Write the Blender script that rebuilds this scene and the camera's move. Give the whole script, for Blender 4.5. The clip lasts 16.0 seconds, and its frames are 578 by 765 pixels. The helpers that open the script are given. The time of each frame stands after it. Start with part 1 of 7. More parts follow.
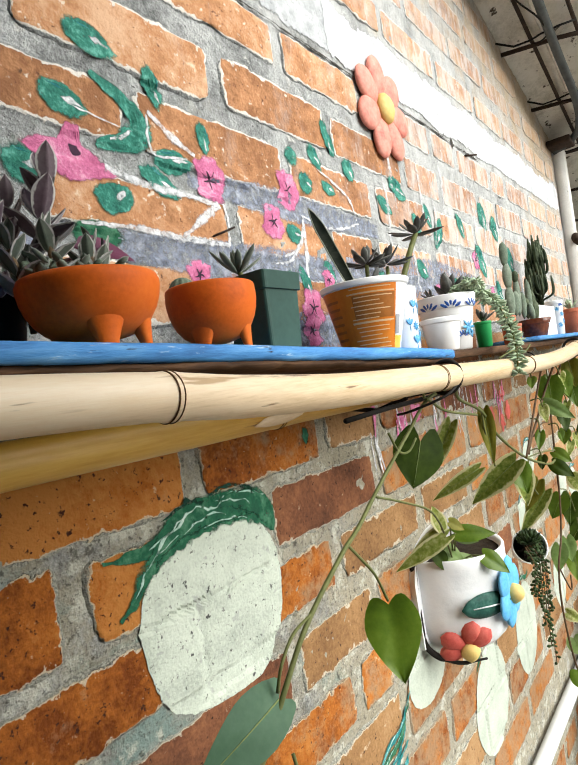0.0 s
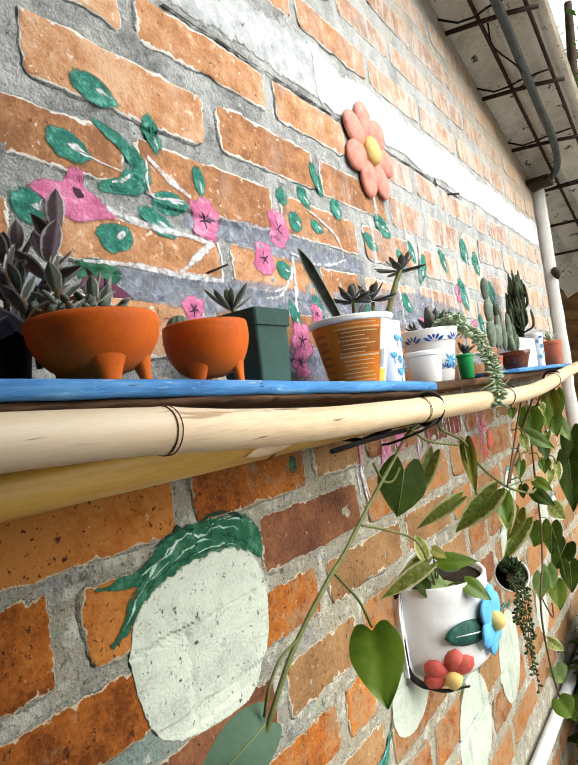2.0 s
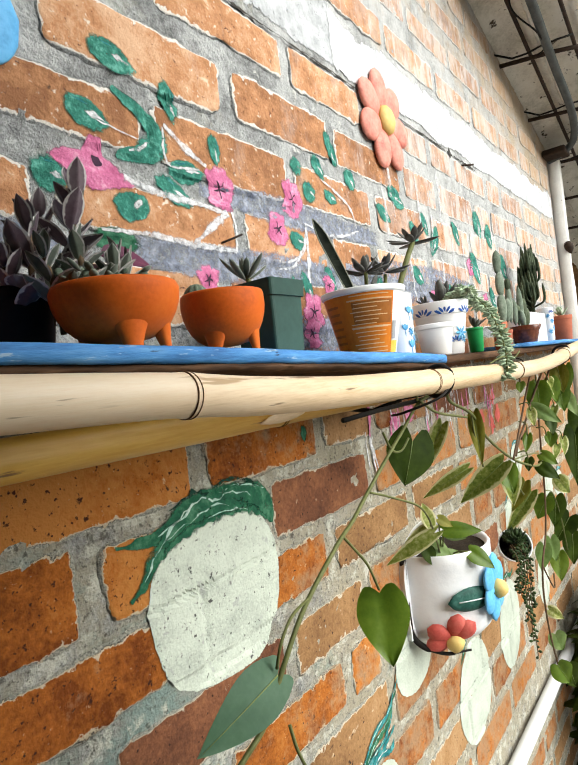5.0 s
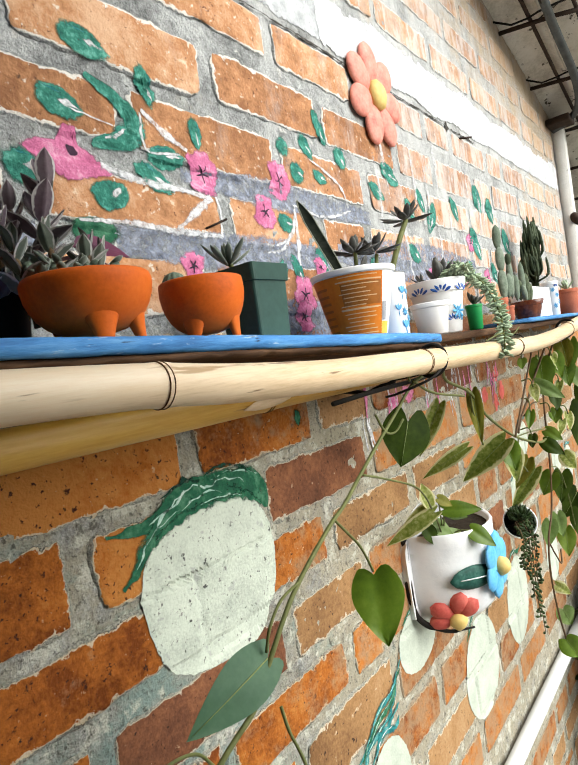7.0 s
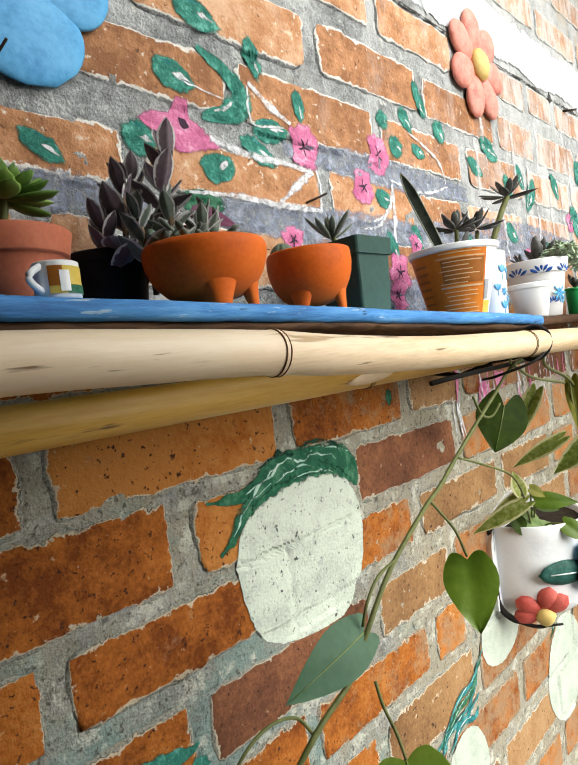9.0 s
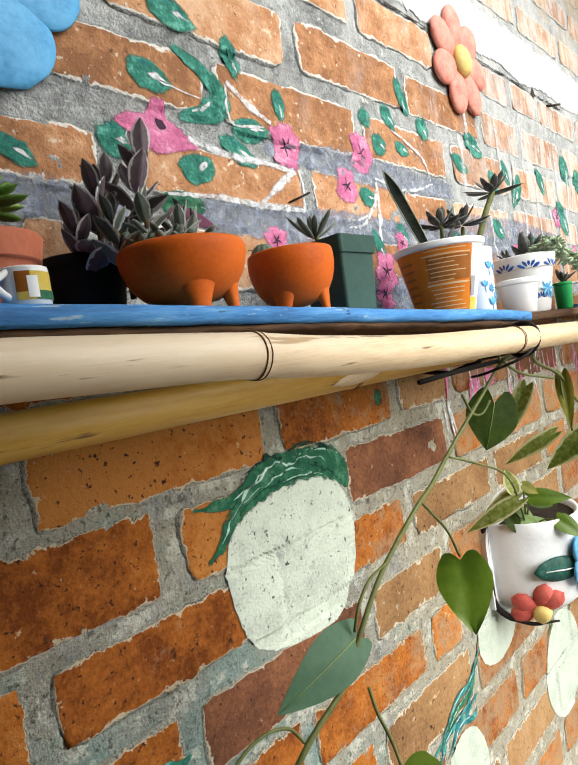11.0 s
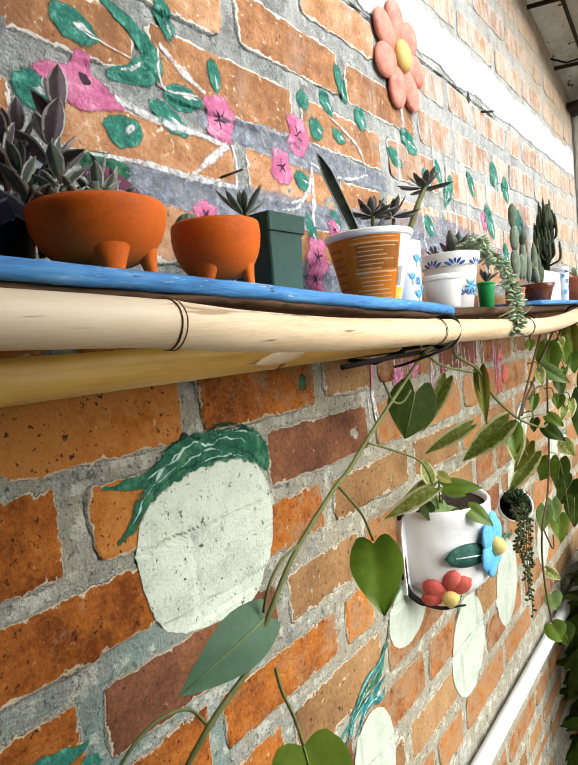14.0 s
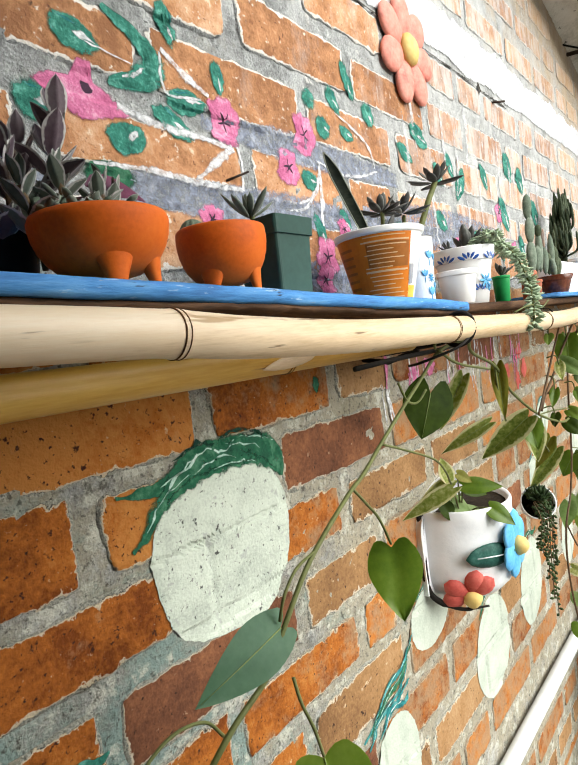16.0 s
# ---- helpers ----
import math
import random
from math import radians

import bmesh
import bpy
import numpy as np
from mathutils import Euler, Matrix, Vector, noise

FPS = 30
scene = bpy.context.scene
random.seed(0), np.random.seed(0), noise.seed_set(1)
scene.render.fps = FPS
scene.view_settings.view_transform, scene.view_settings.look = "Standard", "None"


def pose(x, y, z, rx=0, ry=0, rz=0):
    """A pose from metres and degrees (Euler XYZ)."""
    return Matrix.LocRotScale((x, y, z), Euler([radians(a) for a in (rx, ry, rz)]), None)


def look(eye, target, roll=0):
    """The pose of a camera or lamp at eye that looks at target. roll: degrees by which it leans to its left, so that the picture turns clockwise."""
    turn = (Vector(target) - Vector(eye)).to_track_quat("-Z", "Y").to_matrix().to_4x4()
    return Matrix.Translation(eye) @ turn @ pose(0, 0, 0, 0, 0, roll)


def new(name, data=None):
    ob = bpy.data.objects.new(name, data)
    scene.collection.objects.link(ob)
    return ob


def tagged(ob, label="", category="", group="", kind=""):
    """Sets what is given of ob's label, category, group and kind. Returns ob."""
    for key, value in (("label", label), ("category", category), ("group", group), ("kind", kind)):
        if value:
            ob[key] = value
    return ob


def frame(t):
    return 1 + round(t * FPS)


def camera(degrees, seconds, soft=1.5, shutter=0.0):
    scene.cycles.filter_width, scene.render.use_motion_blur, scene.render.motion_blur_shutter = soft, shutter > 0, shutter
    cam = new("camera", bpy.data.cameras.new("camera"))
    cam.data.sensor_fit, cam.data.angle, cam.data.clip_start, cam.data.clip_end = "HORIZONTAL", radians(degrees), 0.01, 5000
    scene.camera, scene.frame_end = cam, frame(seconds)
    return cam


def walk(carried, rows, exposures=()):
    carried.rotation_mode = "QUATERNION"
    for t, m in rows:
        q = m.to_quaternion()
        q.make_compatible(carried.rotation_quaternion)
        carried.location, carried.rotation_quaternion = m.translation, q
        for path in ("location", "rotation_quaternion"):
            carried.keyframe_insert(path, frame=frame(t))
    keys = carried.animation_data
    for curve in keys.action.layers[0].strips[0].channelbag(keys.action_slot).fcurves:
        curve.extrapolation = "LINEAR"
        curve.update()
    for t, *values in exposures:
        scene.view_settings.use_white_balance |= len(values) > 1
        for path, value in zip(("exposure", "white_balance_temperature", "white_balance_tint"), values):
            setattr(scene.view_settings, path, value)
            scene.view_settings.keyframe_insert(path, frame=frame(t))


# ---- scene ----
cam = camera(54.7, 16.0)
PATH = [
    (0, (-0.022, -0.423, 1.44), (1.56, 0.8, 1.443), -8.3),
    (0.5, (0.014, -0.419, 1.448), (1.523, 0.892, 1.523), -7.0),
    (1, (0.043, -0.417, 1.451), (1.53, 0.914, 1.585), -7.5),
    (1.5, (-0.001, -0.434, 1.45), (1.526, 0.85, 1.581), -8.6),
    (2, (-0.043, -0.437, 1.447), (1.574, 0.738, 1.532), -7.7),
    (2.5, (-0.06, -0.441, 1.453), (1.539, 0.754, 1.566), -8.2),
    (3, (-0.057, -0.428, 1.447), (1.489, 0.84, 1.499), -8.1),
    (3.5, (-0.062, -0.426, 1.442), (1.465, 0.865, 1.471), -7.2),
    (4, (-0.056, -0.424, 1.441), (1.496, 0.837, 1.436), -7.2),
    (4.5, (-0.053, -0.423, 1.442), (1.521, 0.811, 1.434), -7.1),
    (4.7, (-0.057, -0.43, 1.444), (1.541, 0.773, 1.441), -6.8),
    (6.8, (-0.038, -0.453, 1.443), (1.506, 0.816, 1.384), -9.0),
    (7, (-0.038, -0.456, 1.443), (1.527, 0.788, 1.379), -8.8),
    (7.5, (-0.039, -0.455, 1.441), (1.542, 0.767, 1.367), -8.0),
    (8, (-0.047, -0.449, 1.439), (1.5, 0.815, 1.354), -7.1),
    (8.5, (-0.054, -0.449, 1.437), (1.464, 0.849, 1.334), -6.8),
    (9, (-0.057, -0.43, 1.437), (1.343, 0.996, 1.355), -7.1),
    (9.2, (-0.065, -0.422, 1.439), (1.268, 1.067, 1.371), -7.5),
    (11.3, (-0.04, -0.434, 1.435), (1.401, 0.951, 1.349), -8.2),
    (11.5, (-0.036, -0.44, 1.434), (1.426, 0.922, 1.343), -7.9),
    (12, (-0.026, -0.448, 1.434), (1.504, 0.836, 1.336), -8.3),
    (12.5, (-0.036, -0.45, 1.432), (1.536, 0.783, 1.337), -6.8),
    (13, (-0.05, -0.449, 1.433), (1.516, 0.791, 1.345), -6.2),
    (13.5, (-0.043, -0.438, 1.431), (1.531, 0.79, 1.304), -6.1),
    (14, (-0.033, -0.432, 1.424), (1.533, 0.805, 1.284), -5.5),
    (14.5, (-0.039, -0.428, 1.423), (1.524, 0.813, 1.288), -4.4),
    (15, (-0.041, -0.427, 1.424), (1.485, 0.859, 1.287), -4.9),
    (15.5, (-0.031, -0.431, 1.422), (1.534, 0.803, 1.255), -4.9),
    (16, (-0.023, -0.432, 1.428), (1.503, 0.853, 1.29), -7.2),
]
walk(cam, [(t, look(eye, target, roll)) for t, eye, target, roll in PATH])

# ---- light ----
world = bpy.data.worlds.new("world")
scene.world = world
world.use_nodes = True
wn = world.node_tree
sky = wn.nodes.new("ShaderNodeTexSky")
sky.sky_type = "NISHITA"
sky.sun_disc = False
SUN_ELEV, SUN_AZ = 31.0, -76.0          # azimuth measured from +x towards +y
sky.sun_elevation = radians(SUN_ELEV)
sky.sun_rotation = radians(90 - SUN_AZ)
sky.air_density, sky.dust_density = 1.0, 2.5
wn.links.new(sky.outputs[0], wn.nodes["Background"].inputs[0])
wn.nodes["Background"].inputs[1].default_value = 0.022

sun = new("sun", bpy.data.lights.new("sun", "SUN"))
sun.data.energy, sun.data.angle, sun.data.color = 5.0, radians(64), (0.985, 1.0, 0.955)
sun_way = Vector((math.cos(radians(SUN_AZ)) * math.cos(radians(SUN_ELEV)), math.sin(radians(SUN_AZ)) * math.cos(radians(SUN_ELEV)), math.sin(radians(SUN_ELEV))))
sun.matrix_world = look(sun_way * 20, (0, 0, 0))
scene.view_settings.exposure = 0.49


# ---- materials ----
def surface(name, colours, scale=20.0, rough=0.7, bump=0.3, fine=150.0, metal=0.0, spots=None, stretch=(1, 1, 1), coords="Object", vary=0.0, sheen=0.0, spec=0.2, thin=0.0, grainy=0.35, deep=0.002, lumpy=0.0):
    """Procedural surface: broad and fine noise between two or three colours, optional specks (colour, scale, threshold), relief."""
    m = bpy.data.materials.new(name)
    m.use_nodes = True
    t = m.node_tree
    b = t.nodes["Principled BSDF"]
    b.inputs["Roughness"].default_value = rough
    b.inputs["Metallic"].default_value = metal
    b.inputs["Specular IOR Level"].default_value = spec
    if sheen:
        b.inputs["Sheen Weight"].default_value = sheen
    tc = t.nodes.new("ShaderNodeTexCoord")
    mp = t.nodes.new("ShaderNodeMapping")
    mp.inputs["Scale"].default_value = stretch
    t.links.new(tc.outputs[coords], mp.inputs[0])
    src = mp.outputs[0]

    def noise_node(sc, detail=6.0):
        n = t.nodes.new("ShaderNodeTexNoise")
        n.inputs["Scale"].default_value = sc
        n.inputs["Detail"].default_value = detail
        n.inputs["Roughness"].default_value = 0.62
        t.links.new(src, n.inputs["Vector"])
        return n.outputs["Fac"]

    broad, grain = noise_node(scale), noise_node(fine, 3.0)
    if lumpy:
        lump = t.nodes.new("ShaderNodeMath")
        lump.operation = "MULTIPLY_ADD"
        t.links.new(noise_node(lumpy, 5.0), lump.inputs[0])
        lump.inputs[1].default_value = 0.8
        half = t.nodes.new("ShaderNodeMath")
        half.operation = "SUBTRACT"
        t.links.new(broad, half.inputs[0])
        half.inputs[1].default_value = 0.4
        t.links.new(half.outputs[0], lump.inputs[2])
        broad = lump.outputs[0]
    add = t.nodes.new("ShaderNodeMath")
    add.operation = "MULTIPLY_ADD"
    t.links.new(grain, add.inputs[0])
    add.inputs[1].default_value = grainy
    t.links.new(broad, add.inputs[2])
    fac = add.outputs[0]
    if vary:
        oi = t.nodes.new("ShaderNodeObjectInfo")
        v = t.nodes.new("ShaderNodeMath")
        v.operation = "MULTIPLY_ADD"
        t.links.new(oi.outputs["Random"], v.inputs[0])
        v.inputs[1].default_value = vary
        t.links.new(fac, v.inputs[2])
        sub = t.nodes.new("ShaderNodeMath")
        sub.operation = "SUBTRACT"
        t.links.new(v.outputs[0], sub.inputs[0])
        sub.inputs[1].default_value = vary / 2
        fac = sub.outputs[0]
    ramp = t.nodes.new("ShaderNodeValToRGB")
    lo, hi = 0.24 + 0.52 * grainy, 0.74 + 0.6 * grainy
    els = ramp.color_ramp.elements
    els[0].position, els[0].color = lo, (*colours[0], 1)
    els[1].position, els[1].color = hi, (*colours[-1], 1)
    for k, c in enumerate(colours[1:-1]):
        e = els.new(lo + (hi - lo) * (k + 1) / (len(colours) - 1))
        e.color = (*c, 1)
    t.links.new(fac, ramp.inputs[0])
    col = ramp.outputs[0]

    def mix(fac_out, base, colour):
        mx = t.nodes.new("ShaderNodeMix")
        mx.data_type = "RGBA"
        t.links.new(fac_out, mx.inputs[0])
        t.links.new(base, mx.inputs[6])
        mx.inputs[7].default_value = (*colour, 1)
        return mx.outputs[2]

    for colour, sc, thr in spots or ():
        n = noise_node(sc, 4.0)
        r = t.nodes.new("ShaderNodeMapRange")
        r.inputs["From Min"].default_value, r.inputs["From Max"].default_value = thr, thr + 0.05
        t.links.new(n, r.inputs["Value"])
        col = mix(r.outputs[0], col, colour)
    t.links.new(col, b.inputs["Base Color"])
    bp = t.nodes.new("ShaderNodeBump")
    bp.inputs["Strength"].default_value = bump
    bp.inputs["Distance"].default_value = deep
    t.links.new(add.outputs[0], bp.inputs["Height"])
    t.links.new(bp.outputs[0], b.inputs["Normal"])
    if thin:
        b.inputs["Transmission Weight"].default_value = 0.0
        b.inputs["Subsurface Weight"].default_value = thin
        b.inputs["Subsurface Radius"].default_value = (0.004, 0.006, 0.002)
    return m


def crusted(m, attr, colour, lo, hi, scale=60.0):
    """Adds a whitish crust where the mesh attribute (1 at a piece's rim) and noise are high."""
    t = m.node_tree
    b = t.nodes["Principled BSDF"]
    link = b.inputs["Base Color"].links[0]
    base = link.from_socket
    at = t.nodes.new("ShaderNodeAttribute")
    at.attribute_name = attr
    g = t.nodes.new("ShaderNodeNewGeometry")
    n = t.nodes.new("ShaderNodeTexNoise")
    n.inputs["Scale"].default_value = scale
    n.inputs["Detail"].default_value = 5.0
    t.links.new(g.outputs["Position"], n.inputs["Vector"])
    a = t.nodes.new("ShaderNodeMath")
    a.operation = "ADD"
    t.links.new(at.outputs["Fac"], a.inputs[0])
    t.links.new(n.outputs["Fac"], a.inputs[1])
    r = t.nodes.new("ShaderNodeMapRange")
    r.inputs["From Min"].default_value, r.inputs["From Max"].default_value = lo, hi
    t.links.new(a.outputs[0], r.inputs["Value"])
    mx = t.nodes.new("ShaderNodeMix")
    mx.data_type = "RGBA"
    t.links.new(r.outputs[0], mx.inputs[0])
    t.links.new(base, mx.inputs[6])
    mx.inputs[7].default_value = (*colour, 1)
    t.links.new(mx.outputs[2], b.inputs["Base Color"])
    return m


def edged(m, cream, mortar, at, scale=55.0, line=0.05, crack=0.5, ragged=1.7):
    """Mortar smeared over a brick's ragged rim, with a pale lime line and here and there a dark crack where it ends."""
    t = m.node_tree
    b = t.nodes["Principled BSDF"]
    col = b.inputs["Base Color"].links[0].from_socket
    attr = t.nodes.new("ShaderNodeAttribute")
    attr.attribute_name = "rim"
    g = t.nodes.new("ShaderNodeNewGeometry")

    def noise_node(sc, detail, rough):
        n = t.nodes.new("ShaderNodeTexNoise")
        n.inputs["Scale"].default_value = sc
        n.inputs["Detail"].default_value = detail
        n.inputs["Roughness"].default_value = rough
        t.links.new(g.outputs["Position"], n.inputs["Vector"])
        return n.outputs["Fac"]

    def calc(op, *args):
        n = t.nodes.new("ShaderNodeMath")
        n.operation = op
        for k, a in enumerate(args):
            if hasattr(a, "is_output"):
                t.links.new(a, n.inputs[k])
            else:
                n.inputs[k].default_value = a
        return n.outputs[0]

    def between(v, lo, hi):
        r = t.nodes.new("ShaderNodeMapRange")
        r.inputs["From Min"].default_value, r.inputs["From Max"].default_value = lo, hi
        t.links.new(v, r.inputs["Value"])
        return r.outputs[0]

    def lay(fac, base, colour):
        mx = t.nodes.new("ShaderNodeMix")
        mx.data_type = "RGBA"
        t.links.new(fac, mx.inputs[0])
        t.links.new(base, mx.inputs[6])
        if hasattr(colour, "is_output"):
            t.links.new(colour, mx.inputs[7])
        else:
            mx.inputs[7].default_value = (*colour, 1)
        return mx.outputs[2]

    reach = calc("ADD", attr.outputs["Fac"], calc("MULTIPLY", calc("SUBTRACT", noise_node(scale, 7.0, 0.68), 0.5), ragged))
    thick = calc("MULTIPLY_ADD", noise_node(19.0, 2.0, 0.5), 0.30, -0.15 + line)
    grit = noise_node(420.0, 3.0, 0.7)
    col = lay(calc("MULTIPLY", between(calc("ADD", reach, thick), at - 0.012, at + 0.012), 0.92), col, cream)
    ramp = t.nodes.new("ShaderNodeValToRGB")
    els = ramp.color_ramp.elements
    els[0].position, els[0].color = 0.30, (*[c * 0.35 for c in mortar], 1)
    els[1].position, els[1].color = 0.66, (*[min(0.8, c * 1.5) for c in mortar], 1)
    t.links.new(grit, ramp.inputs[0])
    cracked = calc("MULTIPLY", between(reach, at - 0.035, at - 0.015), between(noise_node(33.0, 4.0, 0.6), crack, crack + 0.05))
    col = lay(cracked, col, (0.05, 0.042, 0.035))
    over = between(reach, at, at + 0.03)
    col = lay(over, col, ramp.outputs[0])
    t.links.new(col, b.inputs["Base Color"])
    bp = b.inputs["Normal"].links[0].from_node
    h = bp.inputs["Height"].links[0].from_socket
    t.links.new(calc("MULTIPLY_ADD", over, calc("MULTIPLY_ADD", grit, 1.2, 0.15), h), bp.inputs["Height"])
    return m


def washed(m, colour, lo, hi, x0, x1, z0, z1, scale=14.0, stretch=(1, 1, 0.45), most=0.85):
    """Whitewash and other tints smeared over the wall: strongest in one stretch of it, broken up by noise."""
    t = m.node_tree
    b = t.nodes["Principled BSDF"]
    base = b.inputs["Base Color"].links[0].from_socket
    g = t.nodes.new("ShaderNodeNewGeometry")
    mp = t.nodes.new("ShaderNodeMapping")
    mp.inputs["Scale"].default_value = stretch
    t.links.new(g.outputs["Position"], mp.inputs[0])
    n = t.nodes.new("ShaderNodeTexNoise")
    n.inputs["Scale"].default_value = scale
    n.inputs["Detail"].default_value = 8.0
    n.inputs["Roughness"].default_value = 0.7
    t.links.new(mp.outputs[0], n.inputs["Vector"])
    sp = t.nodes.new("ShaderNodeSeparateXYZ")
    t.links.new(g.outputs["Position"], sp.inputs[0])
    total = n.outputs["Fac"]
    for axis, a0, a1 in ((0, x0, x1), (2, z0, z1)):
        r = t.nodes.new("ShaderNodeMapRange")
        r.inputs["From Min"].default_value, r.inputs["From Max"].default_value = a0, a1
        r.inputs["To Min"].default_value, r.inputs["To Max"].default_value = -0.22, 0.0
        t.links.new(sp.outputs[axis], r.inputs["Value"])
        ad = t.nodes.new("ShaderNodeMath")
        ad.operation = "ADD"
        t.links.new(total, ad.inputs[0])
        t.links.new(r.outputs[0], ad.inputs[1])
        total = ad.outputs[0]
    r = t.nodes.new("ShaderNodeMapRange")
    r.inputs["From Min"].default_value, r.inputs["From Max"].default_value = lo, hi
    r.inputs["To Max"].default_value = most
    t.links.new(total, r.inputs["Value"])
    mx = t.nodes.new("ShaderNodeMix")
    mx.data_type = "RGBA"
    t.links.new(r.outputs[0], mx.inputs[0])
    t.links.new(base, mx.inputs[6])
    mx.inputs[7].default_value = (*colour, 1)
    t.links.new(mx.outputs[2], b.inputs["Base Color"])
    return m


def brushed(m, keep=0.24, scale=95.0, soft=0.12):
    """Dry brushed paint: thin spots and frayed edges let the wall show through."""
    t = m.node_tree
    b = t.nodes["Principled BSDF"]
    at = t.nodes.new("ShaderNodeAttribute")
    at.attribute_name = "fray"
    g = t.nodes.new("ShaderNodeNewGeometry")
    n = t.nodes.new("ShaderNodeTexNoise")
    n.inputs["Scale"].default_value = scale
    n.inputs["Detail"].default_value = 6.0
    n.inputs["Roughness"].default_value = 0.75
    t.links.new(g.outputs["Position"], n.inputs["Vector"])
    a = t.nodes.new("ShaderNodeMath")
    a.operation = "MULTIPLY_ADD"
    t.links.new(at.outputs["Fac"], a.inputs[0])
    a.inputs[1].default_value = -0.36
    t.links.new(n.outputs["Fac"], a.inputs[2])
    r = t.nodes.new("ShaderNodeMapRange")
    r.inputs["From Min"].default_value, r.inputs["From Max"].default_value = 0.44 - keep, 0.44 - keep + soft
    t.links.new(a.outputs[0], r.inputs["Value"])
    t.links.new(r.outputs[0], b.inputs["Alpha"])
    return m


# whitewash tint that also carries the brighter light of the upper right wall
WASH_AND_GLARE = (0.50, 0.495, 0.49)
M = {}
M["mortar"] = surface("mortar", [(0.13, 0.132, 0.132), (0.30, 0.306, 0.302), (0.47, 0.477, 0.47)], 12, 0.95, 0.8, 360, lumpy=85.0, spots=[((0.09, 0.09, 0.088), 300, 0.625), ((0.08, 0.08, 0.077), 170, 0.655), ((0.06, 0.058, 0.055), 48, 0.72), ((0.55, 0.54, 0.51), 44, 0.63)], grainy=0.6, deep=0.005)
washed(M["mortar"], (0.19, 0.19, 0.185), 0.58, 0.74, -2.0, -1.9, -2.0, -1.9, 26.0, (1, 1, 1))
washed(M["mortar"], (0.33, 0.29, 0.19), 0.34, 0.54, -2.0, -1.9, 1.50, 1.42, 14.0, (1, 1, 1), 0.6)
washed(M["mortar"], (0.15, 0.275, 0.275), 0.36, 0.50, 0.62, 0.26, 1.30, 1.12, 14.0, (1, 1, 1), 0.6)
washed(M["mortar"], (0.34, 0.30, 0.22), 0.36, 0.50, 0.30, 0.60, 1.46, 1.40, 20.0, (1, 1, 1), 0.7)
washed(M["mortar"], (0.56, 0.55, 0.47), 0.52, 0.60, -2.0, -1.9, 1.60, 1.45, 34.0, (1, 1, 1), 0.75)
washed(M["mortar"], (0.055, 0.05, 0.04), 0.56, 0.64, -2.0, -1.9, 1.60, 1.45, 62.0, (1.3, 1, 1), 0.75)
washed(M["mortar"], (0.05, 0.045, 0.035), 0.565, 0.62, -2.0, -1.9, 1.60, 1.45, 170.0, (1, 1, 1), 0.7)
# old whitewash on the joints, with the upper right's stronger light painted in
washed(M["mortar"], (0.54, 0.54, 0.535), 0.33, 0.58, 0.30, 0.95, 1.45, 1.75, most=0.85)
washed(M["mortar"], (0.46, 0.34, 0.21), 0.22, 0.46, 1.25, 2.1, 1.90, 2.25, 9.0, (1, 1, 1), 0.75)
M["brick_upper"] = surface("faded_orange_brick", [(0.26, 0.118, 0.056), (0.46, 0.222, 0.106), (0.60, 0.37, 0.23)], 14, 0.9, 0.9, 260, lumpy=48.0, vary=0.35, spots=[((0.12, 0.05, 0.03), 150, 0.645), ((0.66, 0.50, 0.36), 48, 0.66), ((0.66, 0.56, 0.46), 125, 0.645), ((0.08, 0.045, 0.03), 45, 0.70)], grainy=0.45, deep=0.003)
edged(M["brick_upper"], (0.68, 0.655, 0.61), (0.27, 0.275, 0.27), 0.84, 75.0, 0.18, 0.68, 1.15)
# whitewash streaks on the bricks; their paleness also paints the glare there
washed(M["brick_upper"], WASH_AND_GLARE, 0.37, 0.66, 0.35, 1.0, 1.45, 1.75, most=0.55)
washed(M["brick_upper"], (0.60, 0.585, 0.57), 0.45, 0.55, 0.55, 1.1, 1.40, 1.60, 34.0, (1.0, 1, 0.3), 0.55)
washed(M["brick_upper"], (0.50, 0.36, 0.22), 0.22, 0.46, 1.25, 2.1, 1.90, 2.25, 9.0, (1, 1, 1), 0.6)
M["brick_lower"] = surface("fired_orange_brick", [(0.16, 0.040, 0.006), (0.36, 0.112, 0.016), (0.46, 0.182, 0.042)], 9, 0.88, 1.0, 240, lumpy=42.0, vary=0.45, spots=[((0.05, 0.016, 0.008), 165, 0.62), ((0.52, 0.36, 0.20), 75, 0.685), ((0.04, 0.018, 0.010), 130, 0.67), ((0.56, 0.44, 0.28), 210, 0.69)], grainy=0.45, deep=0.003)
edged(M["brick_lower"], (0.54, 0.46, 0.33), (0.30, 0.295, 0.25), 0.80, 60.0, 0.13, 0.47, 1.6)
washed(M["brick_lower"], (0.30, 0.20, 0.115), 0.38, 0.55, 0.28, 0.68, 0.2, 0.3, 30.0, (1, 1, 1), 0.72)
M["brick_tan"] = surface("pale_tan_brick", [(0.17, 0.085, 0.035), (0.32, 0.175, 0.075), (0.43, 0.27, 0.14)], 9, 0.88, 0.9, 220, vary=0.3, spots=[((0.05, 0.025, 0.014), 150, 0.63), ((0.50, 0.38, 0.25), 60, 0.66), ((0.04, 0.02, 0.012), 85, 0.67)], grainy=0.45, deep=0.003)
edged(M["brick_tan"], (0.55, 0.48, 0.37), (0.30, 0.295, 0.25), 0.80, 60.0, 0.18, 0.47, 1.7)
